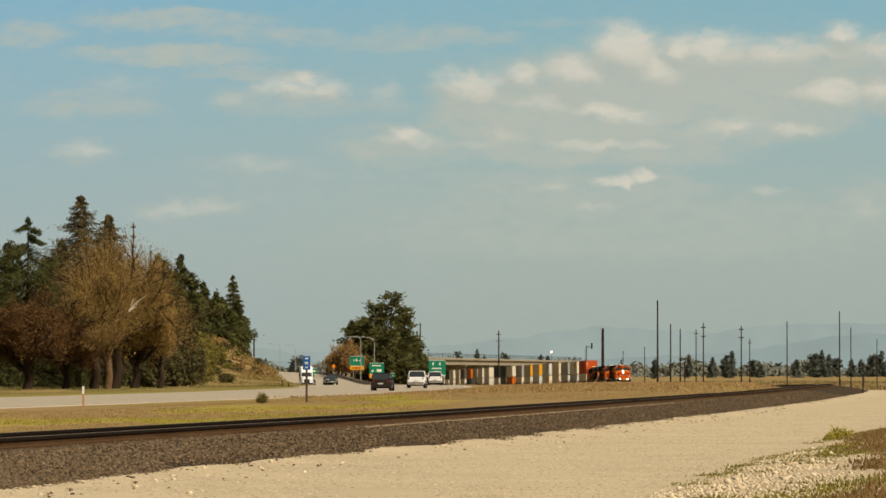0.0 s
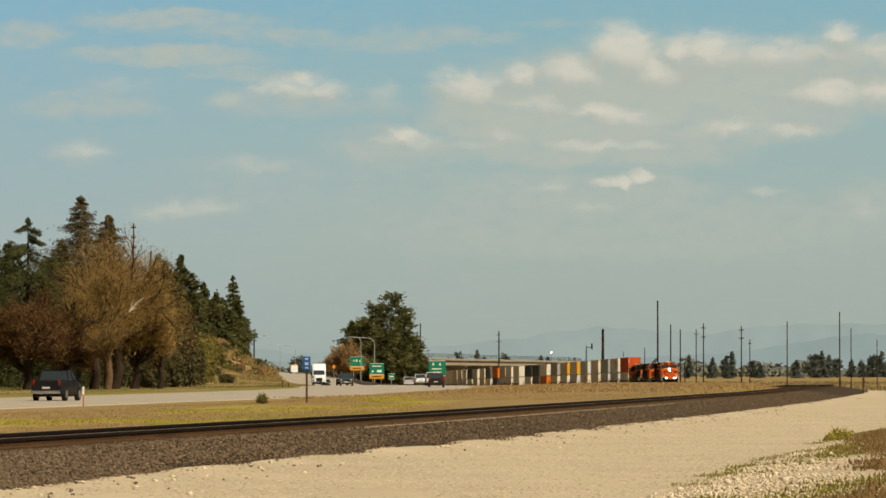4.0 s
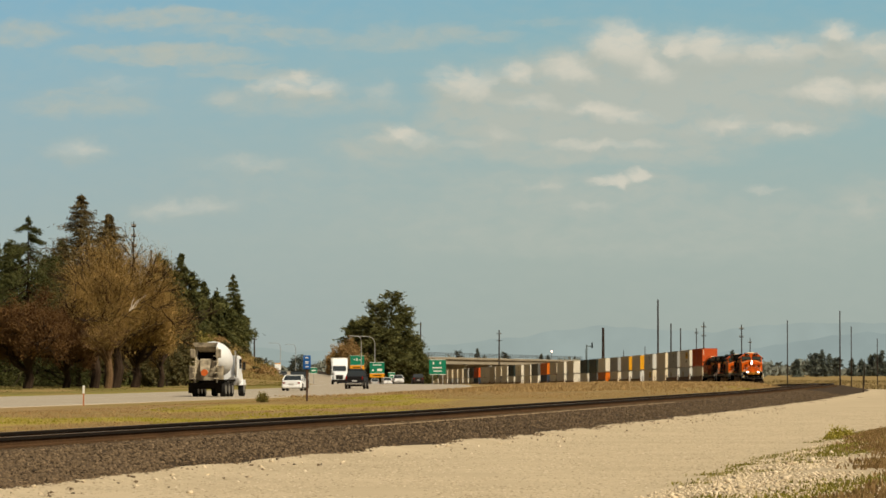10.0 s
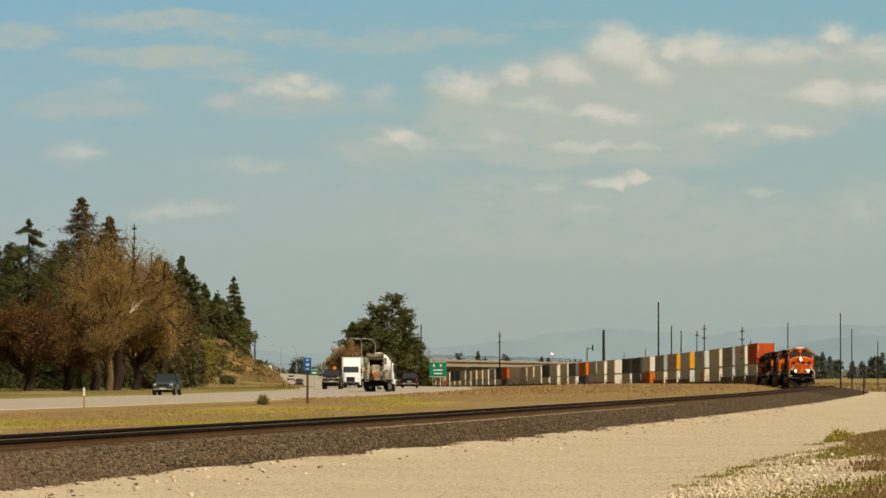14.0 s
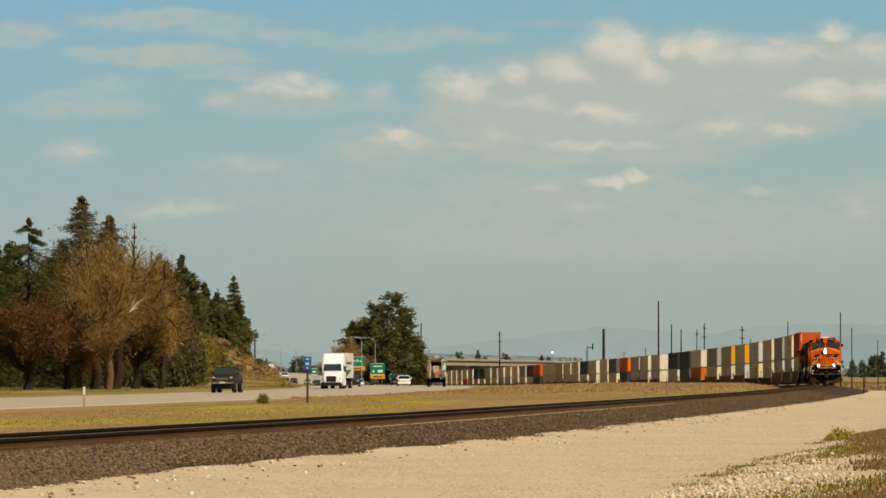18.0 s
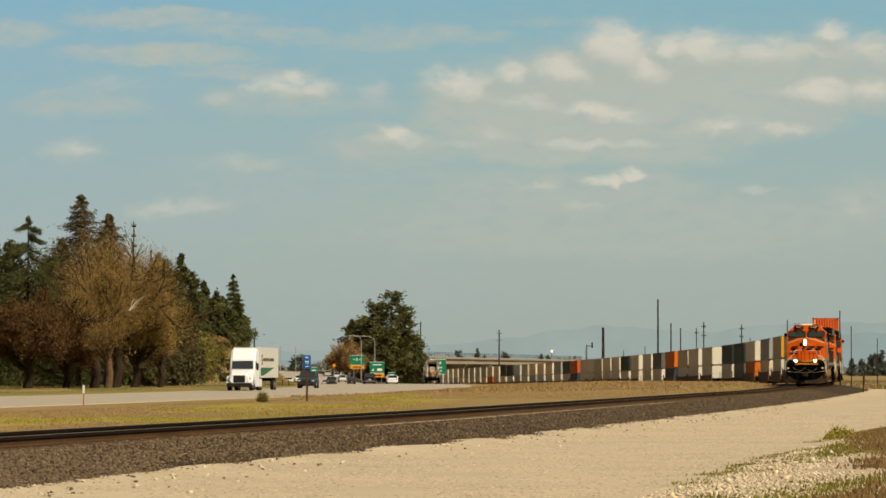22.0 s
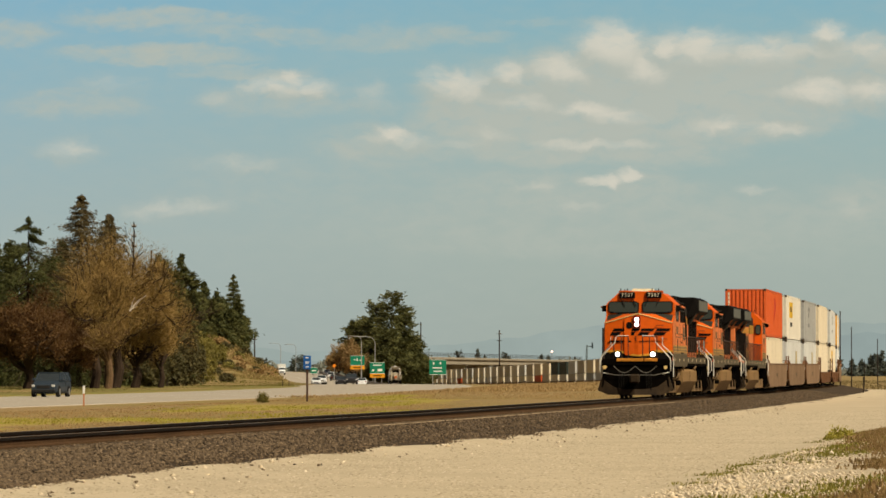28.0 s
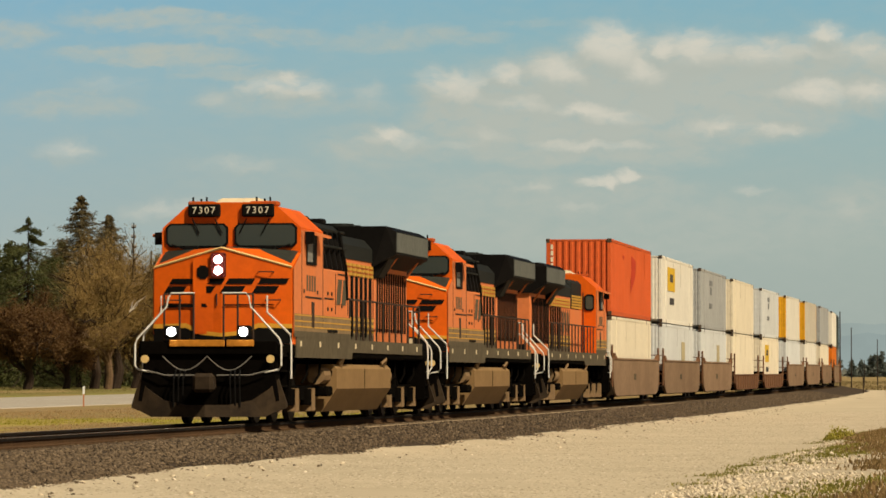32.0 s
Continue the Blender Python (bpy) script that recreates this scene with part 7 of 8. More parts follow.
# bank of dark pines
for i, (x, y, w, d) in enumerate([(284, 462, 30, 820), (303, 478, 30, 800), (320, 452, 34, 830), (334, 488, 30, 810), (346, 520, 26, 800), (360, 503, 22, 900), (370, 532, 26, 880), (382, 520, 24, 905), (394, 535, 26, 890), (412, 488, 46, 930), (420, 535, 28, 920), (431, 565, 22, 940), (352, 545, 30, 850), (310, 520, 34, 790), (386, 556, 28, 880), (408, 556, 30, 900)]):
    tip, round_top = i == 9, i in (0, 1, 3, 6, 8, 11, 13)
    stand(conifer, "pine_tree", "tall pine with an airy crown on the bank" if tip else "dark green round-topped pine on the bank" if round_top else "dark green pine on the bank", x, d, y, w * (1.0 if tip else 0.9 if round_top else 0.95), 40 + i,
          NEEDLE if i % 3 else NEEDLE_PINE, skirt=0.22 if tip else 0.05, n=4200 if tip else 2600 if round_top else 2100, size=0.40 if tip else 0.5, droop=0.05 if tip else 0.14, ragged=0.45 if tip else 0.5, pine=round_top, tight=tip, tiers=13 if tip else 0, group=G2)
# bushes on the bank and at its foot
for i, (x, y, w, d, lf) in enumerate([(330, 590, 26, 520, BUSH), (305, 622, 22, 500, BUSH), (352, 592, 22, 620, SHRUB), (366, 598, 20, 640, SHRUB), (343, 612, 24, 560, BUSH), (384, 612, 18, 800, SHRUB), (402, 640, 12, 800, BUSH), (378, 655, 14, 700, BUSH), (390, 600, 14, 860, GOLD), (424, 606, 14, 930, GOLD),
                                      (436, 622, 10, 940, BUSH), (412, 615, 12, 900, SHRUB), (444, 634, 10, 960, GOLD), (460, 650, 9, 980, GOLD), (428, 640, 10, 900, BUSH), (402, 665, 12, 640, BUSH), (270, 640, 26, 480, BUSH)]):
    X = at_bearing(x, d)
    z = land(X, d) - 0.1
    stand(shrub, "bush", {id(BUSH): "dull green bush beside the highway", id(SHRUB): "yellow-green spring bush on the bank", id(GOLD): "golden-brown bare bush on the bank"}[id(lf)], x, d, min(y, 660 - (z + 1.2 - EYE_Z) / d * BEAR), w, 70 + i, lf, n=1500, size=0.30)
rs = np.random.RandomState(31)
for i in range(120):
    d, p = (rs.uniform(860, 1180), rs.uniform(-98, -70)) if i < 34 else (rs.uniform(760, 960), rs.uniform(-96, -71))
    X, Y = beside(d, p)
    d = float(Y) / K
    z = land(float(X), d) - 0.2
    lf = (GOLD, BUSH, SHRUB, GOLD)[i % 4]
    shrub("bush", {id(BUSH): "dull green bush on the bank", id(SHRUB): "yellow-green spring bush on the bank", id(GOLD): "golden-brown bare bush on the bank"}[id(lf)], float(X), d, z, (1.0 if i < 34 else 0.7) * rs.uniform(0.9, 2.3), (1.0 if i < 34 else 0.7) * rs.uniform(0.8, 1.9), 300 + i, lf, n=300, size=0.34)
# pines by the overpass
for i, (x, y, w, d) in enumerate([(692, 521, 40, 1290), (664, 540, 36, 1300), (644, 572, 30, 1310), (716, 560, 34, 1280), (734, 600, 28, 1285), (625, 572, 22, 1320), (680, 590, 40, 1270), (706, 610, 40, 1265), (745, 630, 20, 1270), (655, 610, 34, 1275), (744, 648, 24, 1190), (724, 638, 26, 1205)]):
    stand(conifer, "pine_tree", "broad dark pine beside the overpass" if i else "tall broad pine with a ragged crown beside the overpass", x, d, y, w, 90 + i, NEEDLE_PINE, skirt=0.06, n=3200, size=0.66, pine=True, group=G3)
for i, (x, y, w, d) in enumerate([(612, 592, 26, 1240), (600, 620, 24, 1250), (628, 612, 22, 1235), (590, 640, 14, 1260)]):
    stand(broadleaf, "broadleaf_tree", "golden-brown bare tree beside the pines", x, d, y, w, 110 + i, GOLD, n=2600, size=0.5, trunk=0.3, low=0.15, forks=7, leafy=0.6, aspect=3.0, group=G3)
# scattered far trees
for i, (x, y, w, d) in enumerate([(812, 626, 12, 2100), (845, 620, 10, 2120), (858, 632, 10, 2080), (895, 628, 14, 2100), (958, 630, 13, 2150), (970, 632, 12, 2140), (530, 634, 16, 2000), (518, 642, 12, 2050), (545, 644, 14, 1980), (1158, 640, 8, 1900), (1220, 630, 8, 1950), (1296, 622, 8, 1900), (1285, 632, 9, 1880),
                                  (1262, 634, 10, 1950)] + [(1410, 638, 12, 1800), (1440, 628, 14, 1820), (1455, 622, 12, 1780), (1468, 630, 14, 1840), (1482, 636, 10, 1800), (1508, 638, 10, 1850), (1525, 640, 12, 1800), (1545, 630, 12, 1760), (1560, 624, 14, 1740), (1572, 634, 12, 1760), (1332, 640, 9, 1950), (1345, 644, 9, 1900)]):
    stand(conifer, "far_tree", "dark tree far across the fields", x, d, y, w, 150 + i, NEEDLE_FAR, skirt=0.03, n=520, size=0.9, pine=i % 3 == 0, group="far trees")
rs = np.random.RandomState(5)
n = 5200
dd = rs.uniform(2150, 2700, n)
xx = np.where(rs.uniform(0, 1, n) < 0.8, rs.uniform(760, 1640, n), rs.uniform(440, 620, n))
hh = 4.5 + 3.5 * np.sin(xx * 0.045) * np.sin(xx * 0.013 + 1) + rs.uniform(0, 2.5, n)
c = np.stack([at_bearing(xx, dd), K * dd, rs.uniform(0, 1, n) * hh - 1.0], axis=1)
v, t = leaves(rs, c, 2.2, aspect=1.4, per=2, spread=1.0)
# pale grey-green foliage carries the haze of the distance in its colour
tagged(new("far_woods", bulk("far_woods", v, t, islands("haze_paled_foliage", [(0.11, 0.128, 0.112), (0.15, 0.162, 0.135), (0.13, 0.143, 0.122)]))), "low hazy line of woods across the far fields", "woods", kind="stuff")


# ---- poles, signs and the overpass ----
def utility_pole(x, d, ytop, r, arms, label, lean=0.0):
    r *= 0.62 if x > 1380 else 0.85
    X = at_bearing(x, d)
    z = land(X, d)
    h = tall(ytop, d, z)
    ob = thing("utility_pole", label, "pole", "utility poles", at=Matrix.Translation((X, K * d, z)))
    part("shaft", Shape().tube([(0, 0, -0.5), (lean * 0.5, 0, h * 0.5), (lean, 0, h)], r, 8, r1=r * 0.7), MAT_POLE, ob)
    for k, q in enumerate(arms):
        a = part("crossarm", Shape().box(-min(1.2, 3.2 * r) + lean, min(1.2, 3.2 * r) + lean, -0.07, 0.07, h * q - 0.08, h * q + 0.08, 0.02), MAT_POLE, ob)
        for e in (-1.1, -0.5, 0.5, 1.1):
            e *= min(1.0, 2.6 * r)
            part("insulator", Shape().tube([(e + lean, 0, h * q + 0.08), (e + lean, 0, h * q + 0.32)], 0.05, 5), MAT_CONCRETE, a)
    return ob


for x, d, y, r, arms in [(1165, 900, 532, 0.26, ()), (1188, 950, 574, 0.22, ()), (1205, 1000, 583, 0.22, ()), (1233, 1080, 583, 0.18, (0.92,)), (1246, 980, 572, 0.20, (0.93, 0.80)), (1313, 900, 577, 0.19, (0.94, 0.82)), (1328, 1200, 600, 0.18, (0.9,)), (1394, 640, 569, 0.16, ()),
                             (1487, 530, 552, 0.15, ()), (1507, 600, 580, 0.14, ()), (1553, 720, 601, 0.15, ()), (1530, 900, 638, 0.14, ()), (884, 1560, 586, 0.36, (0.93, 0.80)), (745, 1480, 572, 0.34, (0.80, 0.55)), (1142, 1150, 615, 0.16, ()), (1104, 1200, 622, 0.15, ()), (1213, 1000, 640, 0.15, ()), (451, 1150, 591, 0.28, (0.85,)), (268, 560, 444, 0.16, ())]:
    utility_pole(x, d, y, r, arms, "dark wooden utility pole with crossarms" if arms else "tall bare dark wooden pole")
utility_pole(1068, 1080, 582, 0.52, (), "thick reddish-brown wooden pole stub")
utility_pole(237, 500, 394, 0.10, (0.97, 0.91, 0.85), "thin weathered pole rising above bare trees")


def railway_signal():
    d = 1075.0
    X = at_bearing(1039, d)
    z = land(X, d)
    h = tall(612, d, z)
    grey = surface("signal_blue_grey", (0.13, 0.17, 0.18), 0.6, vary=0.2, bump=0.0)
    ob = thing("railway_signal", "blue-grey railway signal mast with a short arm", "signal", at=Matrix.Translation((X, K * d, z)))
    part("mast", Shape().tube([(0, 0, -0.3), (0, 0, h)], 0.16, 8), grey, ob)
    part("arm", Shape().box(0, 1.5, -0.08, 0.08, h - 0.5, h - 0.25, 0.02), grey, ob)
    part("signal_head", Shape().box(1.2, 1.55, -0.25, 0.2, h - 0.9, h + 0.6, 0.05), BLACK_P, ob)
    part("ladder", Shape().tube([(-0.3, 0, 0), (-0.3, 0, h - 1)], 0.05, 5), grey, ob)
    part("cabinet", Shape().box(-1.2, -0.4, -0.4, 0.4, 0, 1.6, 0.04), grey, ob)


railway_signal()

SIGN_GREEN = surface("green_sign_sheet", (0.012, 0.20, 0.115), 0.5, fine=6.0, vary=0.12, bump=0.0)
SIGN_YELLOW = surface("yellow_sign_sheet", (0.75, 0.33, 0.02), 0.5, fine=6.0, vary=0.12, bump=0.0)
SIGN_BLUE = surface("blue_sign_sheet", (0.02, 0.11, 0.36), 0.5, fine=6.0, vary=0.12, bump=0.0)
SIGN_WHITE = surface("white_sign_sheet", (0.78, 0.78, 0.74), 0.5, fine=6.0, vary=0.08, bump=0.0)
SIGN_ORANGE = surface("orange_sign_sheet", (0.80, 0.25, 0.02), 0.5, fine=6.0, vary=0.08, bump=0.0)


def road_sign(name, label, x, d, y0, y1, width, sheet, posts, bars, yellow=0.0, diamond=False):
    """A flat sign on its posts; bars: white marks as parts of its width and height (left, right, low, high)."""
    X = at_bearing(x, d)
    z = land(X, d)
    w, zt, zl = width / BEAR * d / 2, tall(y0, d, z), tall(y1, d, z)
    ob = thing(name, label, "road sign", "road signs", at=Matrix.Translation((X, K * d, z)))
    s = Shape()
    if diamond:
        zc = (zt + zl) / 2
        s.prism([(-w, zc), (0, zl), (w, zc), (0, zt)], "y", -0.03, 0.0)
    else:
        s.box(-w, w, -0.04, 0.0, zl + yellow * (zt - zl), zt, 0.01)
    board = part("board", s, sheet, ob)
    if yellow:
        yb = part("lower_board", Shape().box(-w, w, -0.04, 0.0, zl, zl + yellow * (zt - zl) - 0.02, 0.01), SIGN_YELLOW, ob, "yellow lower board with dark bars")
        part("bars", Shape().box(-w * 0.6, w * 0.6, -0.05, -0.041, zl + 0.35 * yellow * (zt - zl), zl + 0.6 * yellow * (zt - zl)), BLACK_P, yb)
    for a, b, lo, hi in bars:
        part("white_bar", Shape().box(-w + 2 * w * a, -w + 2 * w * b, -0.055, -0.041, zl + (zt - zl) * lo, zl + (zt - zl) * hi), SIGN_WHITE, board)
    if not diamond and sheet is not SIGN_BLUE:
        for q in (zt - 0.05, zl + yellow * (zt - zl) + 0.05):
            part("border", Shape().box(-w + 0.03, w - 0.03, -0.052, -0.041, q - 0.04, q + 0.04), SIGN_WHITE, board)
    for q in posts:
        part("post", Shape().box(q * w - 0.06, q * w + 0.06, 0.0, 0.10, -0.3, zt - 0.05, 0.01), MAT_STEEL if sheet is not SIGN_BLUE else surf_post, ob)
    return ob


surf_post = surface("dark_wooden_post", (0.10, 0.06, 0.04), 0.9, vary=0.3)
road_sign("road_sign", "blue road sign with white bars on a single dark post", 544, 244, 631, 655, 13.5, SIGN_BLUE, (0.0,), [(0.3, 0.7, 0.80, 0.87), (0.25, 0.75, 0.50, 0.56), (0.3, 0.7, 0.40, 0.45), (0.3, 0.7, 0.15, 0.20)])
road_sign("road_sign", "large green direction sign with white bars and arrows", 775, 782, 638, 665, 30, SIGN_GREEN, (-0.6, 0.6), [(0.22, 0.30, 0.68, 0.84), (0.62, 0.70, 0.68, 0.84), (0.2, 0.76, 0.42, 0.49), (0.26, 0.74, 0.20, 0.27)])
road_sign("road_sign", "green exit sign with a yellow lower board", 633, 1196, 631, 655, 25, SIGN_GREEN, (-0.5, 0.5), [(0.44, 0.52, 0.6, 0.8), (0.24, 0.34, 0.66, 0.73), (0.64, 0.76, 0.64, 0.71)], yellow=0.27)
road_sign("road_sign", "green exit sign with a white panel and a yellow lower board", 668, 1109, 643, 670, 26, SIGN_GREEN, (-0.6, 0.6), [(0.2, 0.8, 0.79, 0.85), (0.16, 0.28, 0.42, 0.54), (0.52, 0.84, 0.42, 0.58)], yellow=0.27)
road_sign("road_sign", "small green sign beside the highway", 694, 1010, 661, 671, 12, SIGN_GREEN, (0.0,), [(0.2, 0.8, 0.4, 0.6)])
road_sign("road_sign", "small green sign beyond the blue sign", 556, 1000, 652, 663, 12, SIGN_GREEN, (0.0,), [(0.2, 0.8, 0.4, 0.6)])
road_sign("road_sign", "orange diamond warning sign on a thin post", 592, 1050, 645, 653, 7, SIGN_ORANGE, (0.0,), [], diamond=True)


def street_lamp(x, d, ytop, reach):
    X = at_bearing(x, d)
    z = land(X, d)
    h = tall(ytop, d, z)
    ob = thing("street_lamp", "tall galvanised street lamp with a curved arm", "street lamp", "street lamps", at=Matrix.Translation((X, K * d, z)))
    part("pole", Shape().tube([(0, 0, -0.3), (0, 0, h - 1.6)], 0.14, 8, r1=0.10), MAT_STEEL, ob)
    part("arm", Shape().tube([(0, 0, h - 1.6), (-0.08 * reach, 0, h - 0.7), (-0.3 * reach, 0, h - 0.15), (-reach, 0, h)], 0.08, 6), MAT_STEEL, ob)
    part("lamp_head", Shape().box(-reach - 0.9, -reach + 0.1, -0.18, 0.18, h - 0.14, h + 0.06, 0.04), MAT_STEEL, ob)


street_lamp(664, 1120, 597, 4.6)
street_lamp(640, 1160, 596, 2.5)
street_lamp(497, 1800, 609, 4.0)
street_lamp(524, 1900, 611, 4.0)


def marker_post(x, d, ytop):
    X = at_bearing(x, d)
    z = land(X, d)
    h = tall(ytop, d, z)
    ob = thing("marker_post", "orange marker post with a white top in dry grass", "post", at=Matrix.Translation((X, K * d, z)))
    part("stem", Shape().box(-0.04, 0.04, -0.02, 0.02, -0.2, h * 0.62, 0.005), SIGN_ORANGE_DULL, ob)
    part("top", Shape().box(-0.06, 0.06, -0.025, 0.025, h * 0.62, h, 0.01), SIGN_WHITE, ob)


SIGN_ORANGE_DULL = surface("faded_orange_plastic", (0.50, 0.20, 0.09), 0.6, vary=0.2, bump=0.0)
marker_post(149, 232, 684)
for x, d, y in ((501, 520, 674), (512, 500, 680), (296, 470, 676), (1528, 330, 668), (1488, 420, 672)):
    X = at_bearing(x, d)
    z = land(X, d)
    tagged(new("fence_post", Shape().tube([(X, K * d, z - 0.2), (X, K * d, max(z + 0.8, z + tall(y, d, z)))], 0.05, 6).mesh("fence_post", MAT_POLE)), "short dark wooden post in the grass", "post", "short posts")


def overpass():
    ob = thing("overpass", "long beige concrete road overpass with a railing", "bridge", kind="structure")
    a, b = Vector((at_bearing(700, 1390), K * 1390, 0)), Vector((at_bearing(1030, 1900), K * 1900, 0))
    way = (b - a).normalized()
    L = (b - a).length
    ob.matrix_basis = Matrix.Translation(a) @ way.to_track_quat("X", "Z").to_matrix().to_4x4()
    beige = surface("beige_concrete", (0.37, 0.33, 0.255), 0.9, fine=1.2, coarse=0.08, vary=0.2, bump=0.05)
    # shade under the deck is painted in as this darker concrete
    dark = surface("deck_shade_concrete", (0.20, 0.17, 0.135), 0.9, fine=1.2, coarse=0.08, vary=0.25, bump=0.05)
    part("deck", Shape().box(0, L, -0.6, 11, 6.2, 7.0, 0.05), beige, ob)
    for y in (0.2, 3.4, 7, 10.4):
        part("girder", Shape().box(0, L, y - 0.25, y + 0.25, 4.5, 6.2, 0.04), beige if y < 1 else dark, ob)
    for x in (28, 64, 100, 150, 210, 280, 350, 430):
        part("pier", Shape().box(x - 0.45, x + 0.45, 1, 10, -7, 3.9, 0.1).box(x - 0.7, x + 0.7, 0, 10.8, 3.9, 4.5, 0.1), beige, ob)
    part("abutment", Shape().hull([(L - 60, -6, -6), (L, -6, -6), (L, 16, -6), (L - 60, 16, -6), (L - 30, 0, 4.5), (L, 0, 4.5), (L - 30, 10, 4.5), (L, 10, 4.5)]), dark, ob)
    rail = Shape()
    for z in (7.55, 8.05, 8.5):
        rail.tube([(0, -0.45, z), (L, -0.45, z)], 0.07, 5)
    part("railing", rail, MAT_DARK_STEEL, ob, "dark steel railing")
    me = Shape().box(-0.07, 0.07, -0.5, -0.4, 7.0, 8.5).mesh("railing_post", MAT_DARK_STEEL)
    for k in range(int(L / 6)):
        p = part("railing_post", me, None, ob)
        p.location = (3 + 6 * k, 0, 0)


overpass()
# warning light by the overpass
X = at_bearing(977, 1860)
wl = thing("warning_light", "lit reddish-white warning light on a post", "lamp", at=Matrix.Translation((X, K * 1860, 5.5)))
part("post", Shape().tube([(0, 0, -6), (0, 0, 5.0)], 0.15, 6), MAT_STEEL, wl)
part("bulb", Shape().disc(0, -0.2, 5.3, 0.42, 0.4, "y", 14), glow("reddish_lamp", (1.0, 0.62, 0.5), 3.0), wl)


# highway barrier on the outside of the far bend, lane lines on the carriageways
s = Shape()
ds = np.arange(930, 1420, 10.0)
for d in ds:
    for p, z in ((-43.5, 0.0), (-43.3, 0.35), (-43.15, 0.85), (-42.95, 0.85), (-42.8, 0.35), (-42.6, 0.0)):
        x, y = beside(d, p + road_shift(d))
        s.v.append((float(x), float(y), float(road_z(d)) + z))
s.f = [(i * 6 + j, i * 6 + j + 1, (i + 1) * 6 + j + 1, (i + 1) * 6 + j) for i in range(len(ds) - 1) for j in range(5)]
tagged(new("road_barrier", s.mesh("road_barrier", MAT_CONCRETE)), "low concrete barrier along the far bend", "barrier", kind="structure")
s = Shape()
for p, on, off in ((-44.6, 9, 0), (-52.6, 9, 0), (-56.2, 9, 0), (-64.2, 9, 0), (-48.7, 3, 9), (-60.2, 3, 9)):
    for d in np.arange(200, 1500, on + off):
        q = []
        for dd in (d, d + on):
            for e in (-0.07, 0.07):
                x, y = beside(dd, p + e + road_shift(dd))
                q.append((float(x), float(y), float(road_z(dd)) + 0.018 + float(np.interp(p, [-65, -60, -54, -48, -43.8], [0.01, 0.05, 0.08, 0.05, 0.02]))))
        s.add(q, [(0, 1, 3, 2)])
tagged(new("lane_lines", s.mesh("lane_lines", MAT_LINE)), "worn pale lane lines on the highway", "road marking", kind="structure")
lawn = strip("lawn", 180, 504, 6.0, [(-128, 0.06), (-100, 0.05), (-80, 0.08), (-70, 0.08), (-64.0, 0.075)], MAT_LAWN, (3, 0.6), lambda d: float(road_z(d)) + 0.06, shift=1.0, lip=True)
tagged(lawn, "short green lawn with yellow patches beyond the highway", "lawn", kind="structure")


# ---- rails, sleepers, stones and grass ----
track = thing("railway_track", "single railway track with dark rails on weathered sleepers", "railway", kind="structure")
RAIL_PROFILE = [(-0.07, 0.0), (0.07, 0.0), (0.07, 0.015), (0.012, 0.04), (0.012, 0.125), (0.037, 0.135), (0.037, 0.165), (0.028, 0.172), (-0.028, 0.172), (-0.037, 0.165), (-0.037, 0.135), (-0.012, 0.125), (-0.012, 0.04), (-0.07, 0.015)]
for p in (-0.7545, 0.7545):
    for profile, m, name in ((RAIL_PROFILE, MAT_RAIL, "rail"), ([(-0.0395, 0.12), (0.0395, 0.12), (0.0395, 0.167), (-0.0395, 0.167)], MAT_RAIL_HEAD, "rail_head"), ([(-0.03, 0.1725), (0.03, 0.1725), (0.026, 0.176), (-0.026, 0.176)], MAT_RAIL_TOP, "running_surface")):
        s = Shape()
        ds = np.concatenate([np.arange(20, 320, 10.0), np.arange(320, 1700, 14.0)])
        for d in ds:
            for q, z in profile:
                x, y = beside(d, p + q)
                s.v.append((float(x), float(y), float(bed_z(d)) + 0.524 + z))
        k = len(profile)
        s.f = [(i * k + j, i * k + (j + 1) % k, (i + 1) * k + (j + 1) % k, (i + 1) * k + j) for i in range(len(ds) - 1) for j in range(k)]
        ob = part(name, s, m, track if name == "rail" else rail_ob)
        if name == "rail":
            rail_ob = ob
tie_me = Shape().box(-1.295, 1.295, -0.115, 0.115, -0.17, 0.0, 0.012).mesh("sleeper", MAT_TIE)
far_ties = Shape()
for i, d in enumerate(np.arange(58, 520, 0.565)):
    m = float(np.interp(d, GD, GM))
    if i < 300:
        o = part("sleeper", tie_me, None, track)
        o.matrix_basis = Matrix.Translation((float(np.interp(d, GD, GX)), K * d, float(bed_z(d)) + 0.53 + 0.006 * math.sin(i * 7.3))) @ Matrix.Rotation(-math.atan(m / K) + 0.012 * math.sin(i * 3.7), 4, "Z") @ Matrix.Translation((0.03 * math.sin(i * 5.1), 0, 0))
    else:
        c = Vector((float(np.interp(d, GD, GX)), K * d, float(bed_z(d)) + 0.45))
        a, b = Vector((K, -m, 0)).normalized() * 1.295, Vector((m, K, 0)).normalized() * 0.115
        far_ties.add([c + u * a + v * b + Vector((0, 0, h)) for u in (-1, 1) for v in (-1, 1) for h in (-0.08, 0.08)], [(0, 1, 3, 2), (4, 6, 7, 5), (0, 4, 5, 1), (2, 3, 7, 6), (1, 5, 7, 3)])
tagged(part("far_sleepers", far_ties, MAT_TIE, track), "weathered sleepers further along", "", kind="stuff")

OCTA_V = np.array([(1, 0, 0), (-1, 0, 0), (0, 1, 0), (0, -1, 0), (0, 0, 1), (0, 0, -1)], float)
OCTA_F = np.array([(0, 2, 4), (2, 1, 4), (1, 3, 4), (3, 0, 4), (2, 0, 5), (1, 2, 5), (3, 1, 5), (0, 3, 5)])


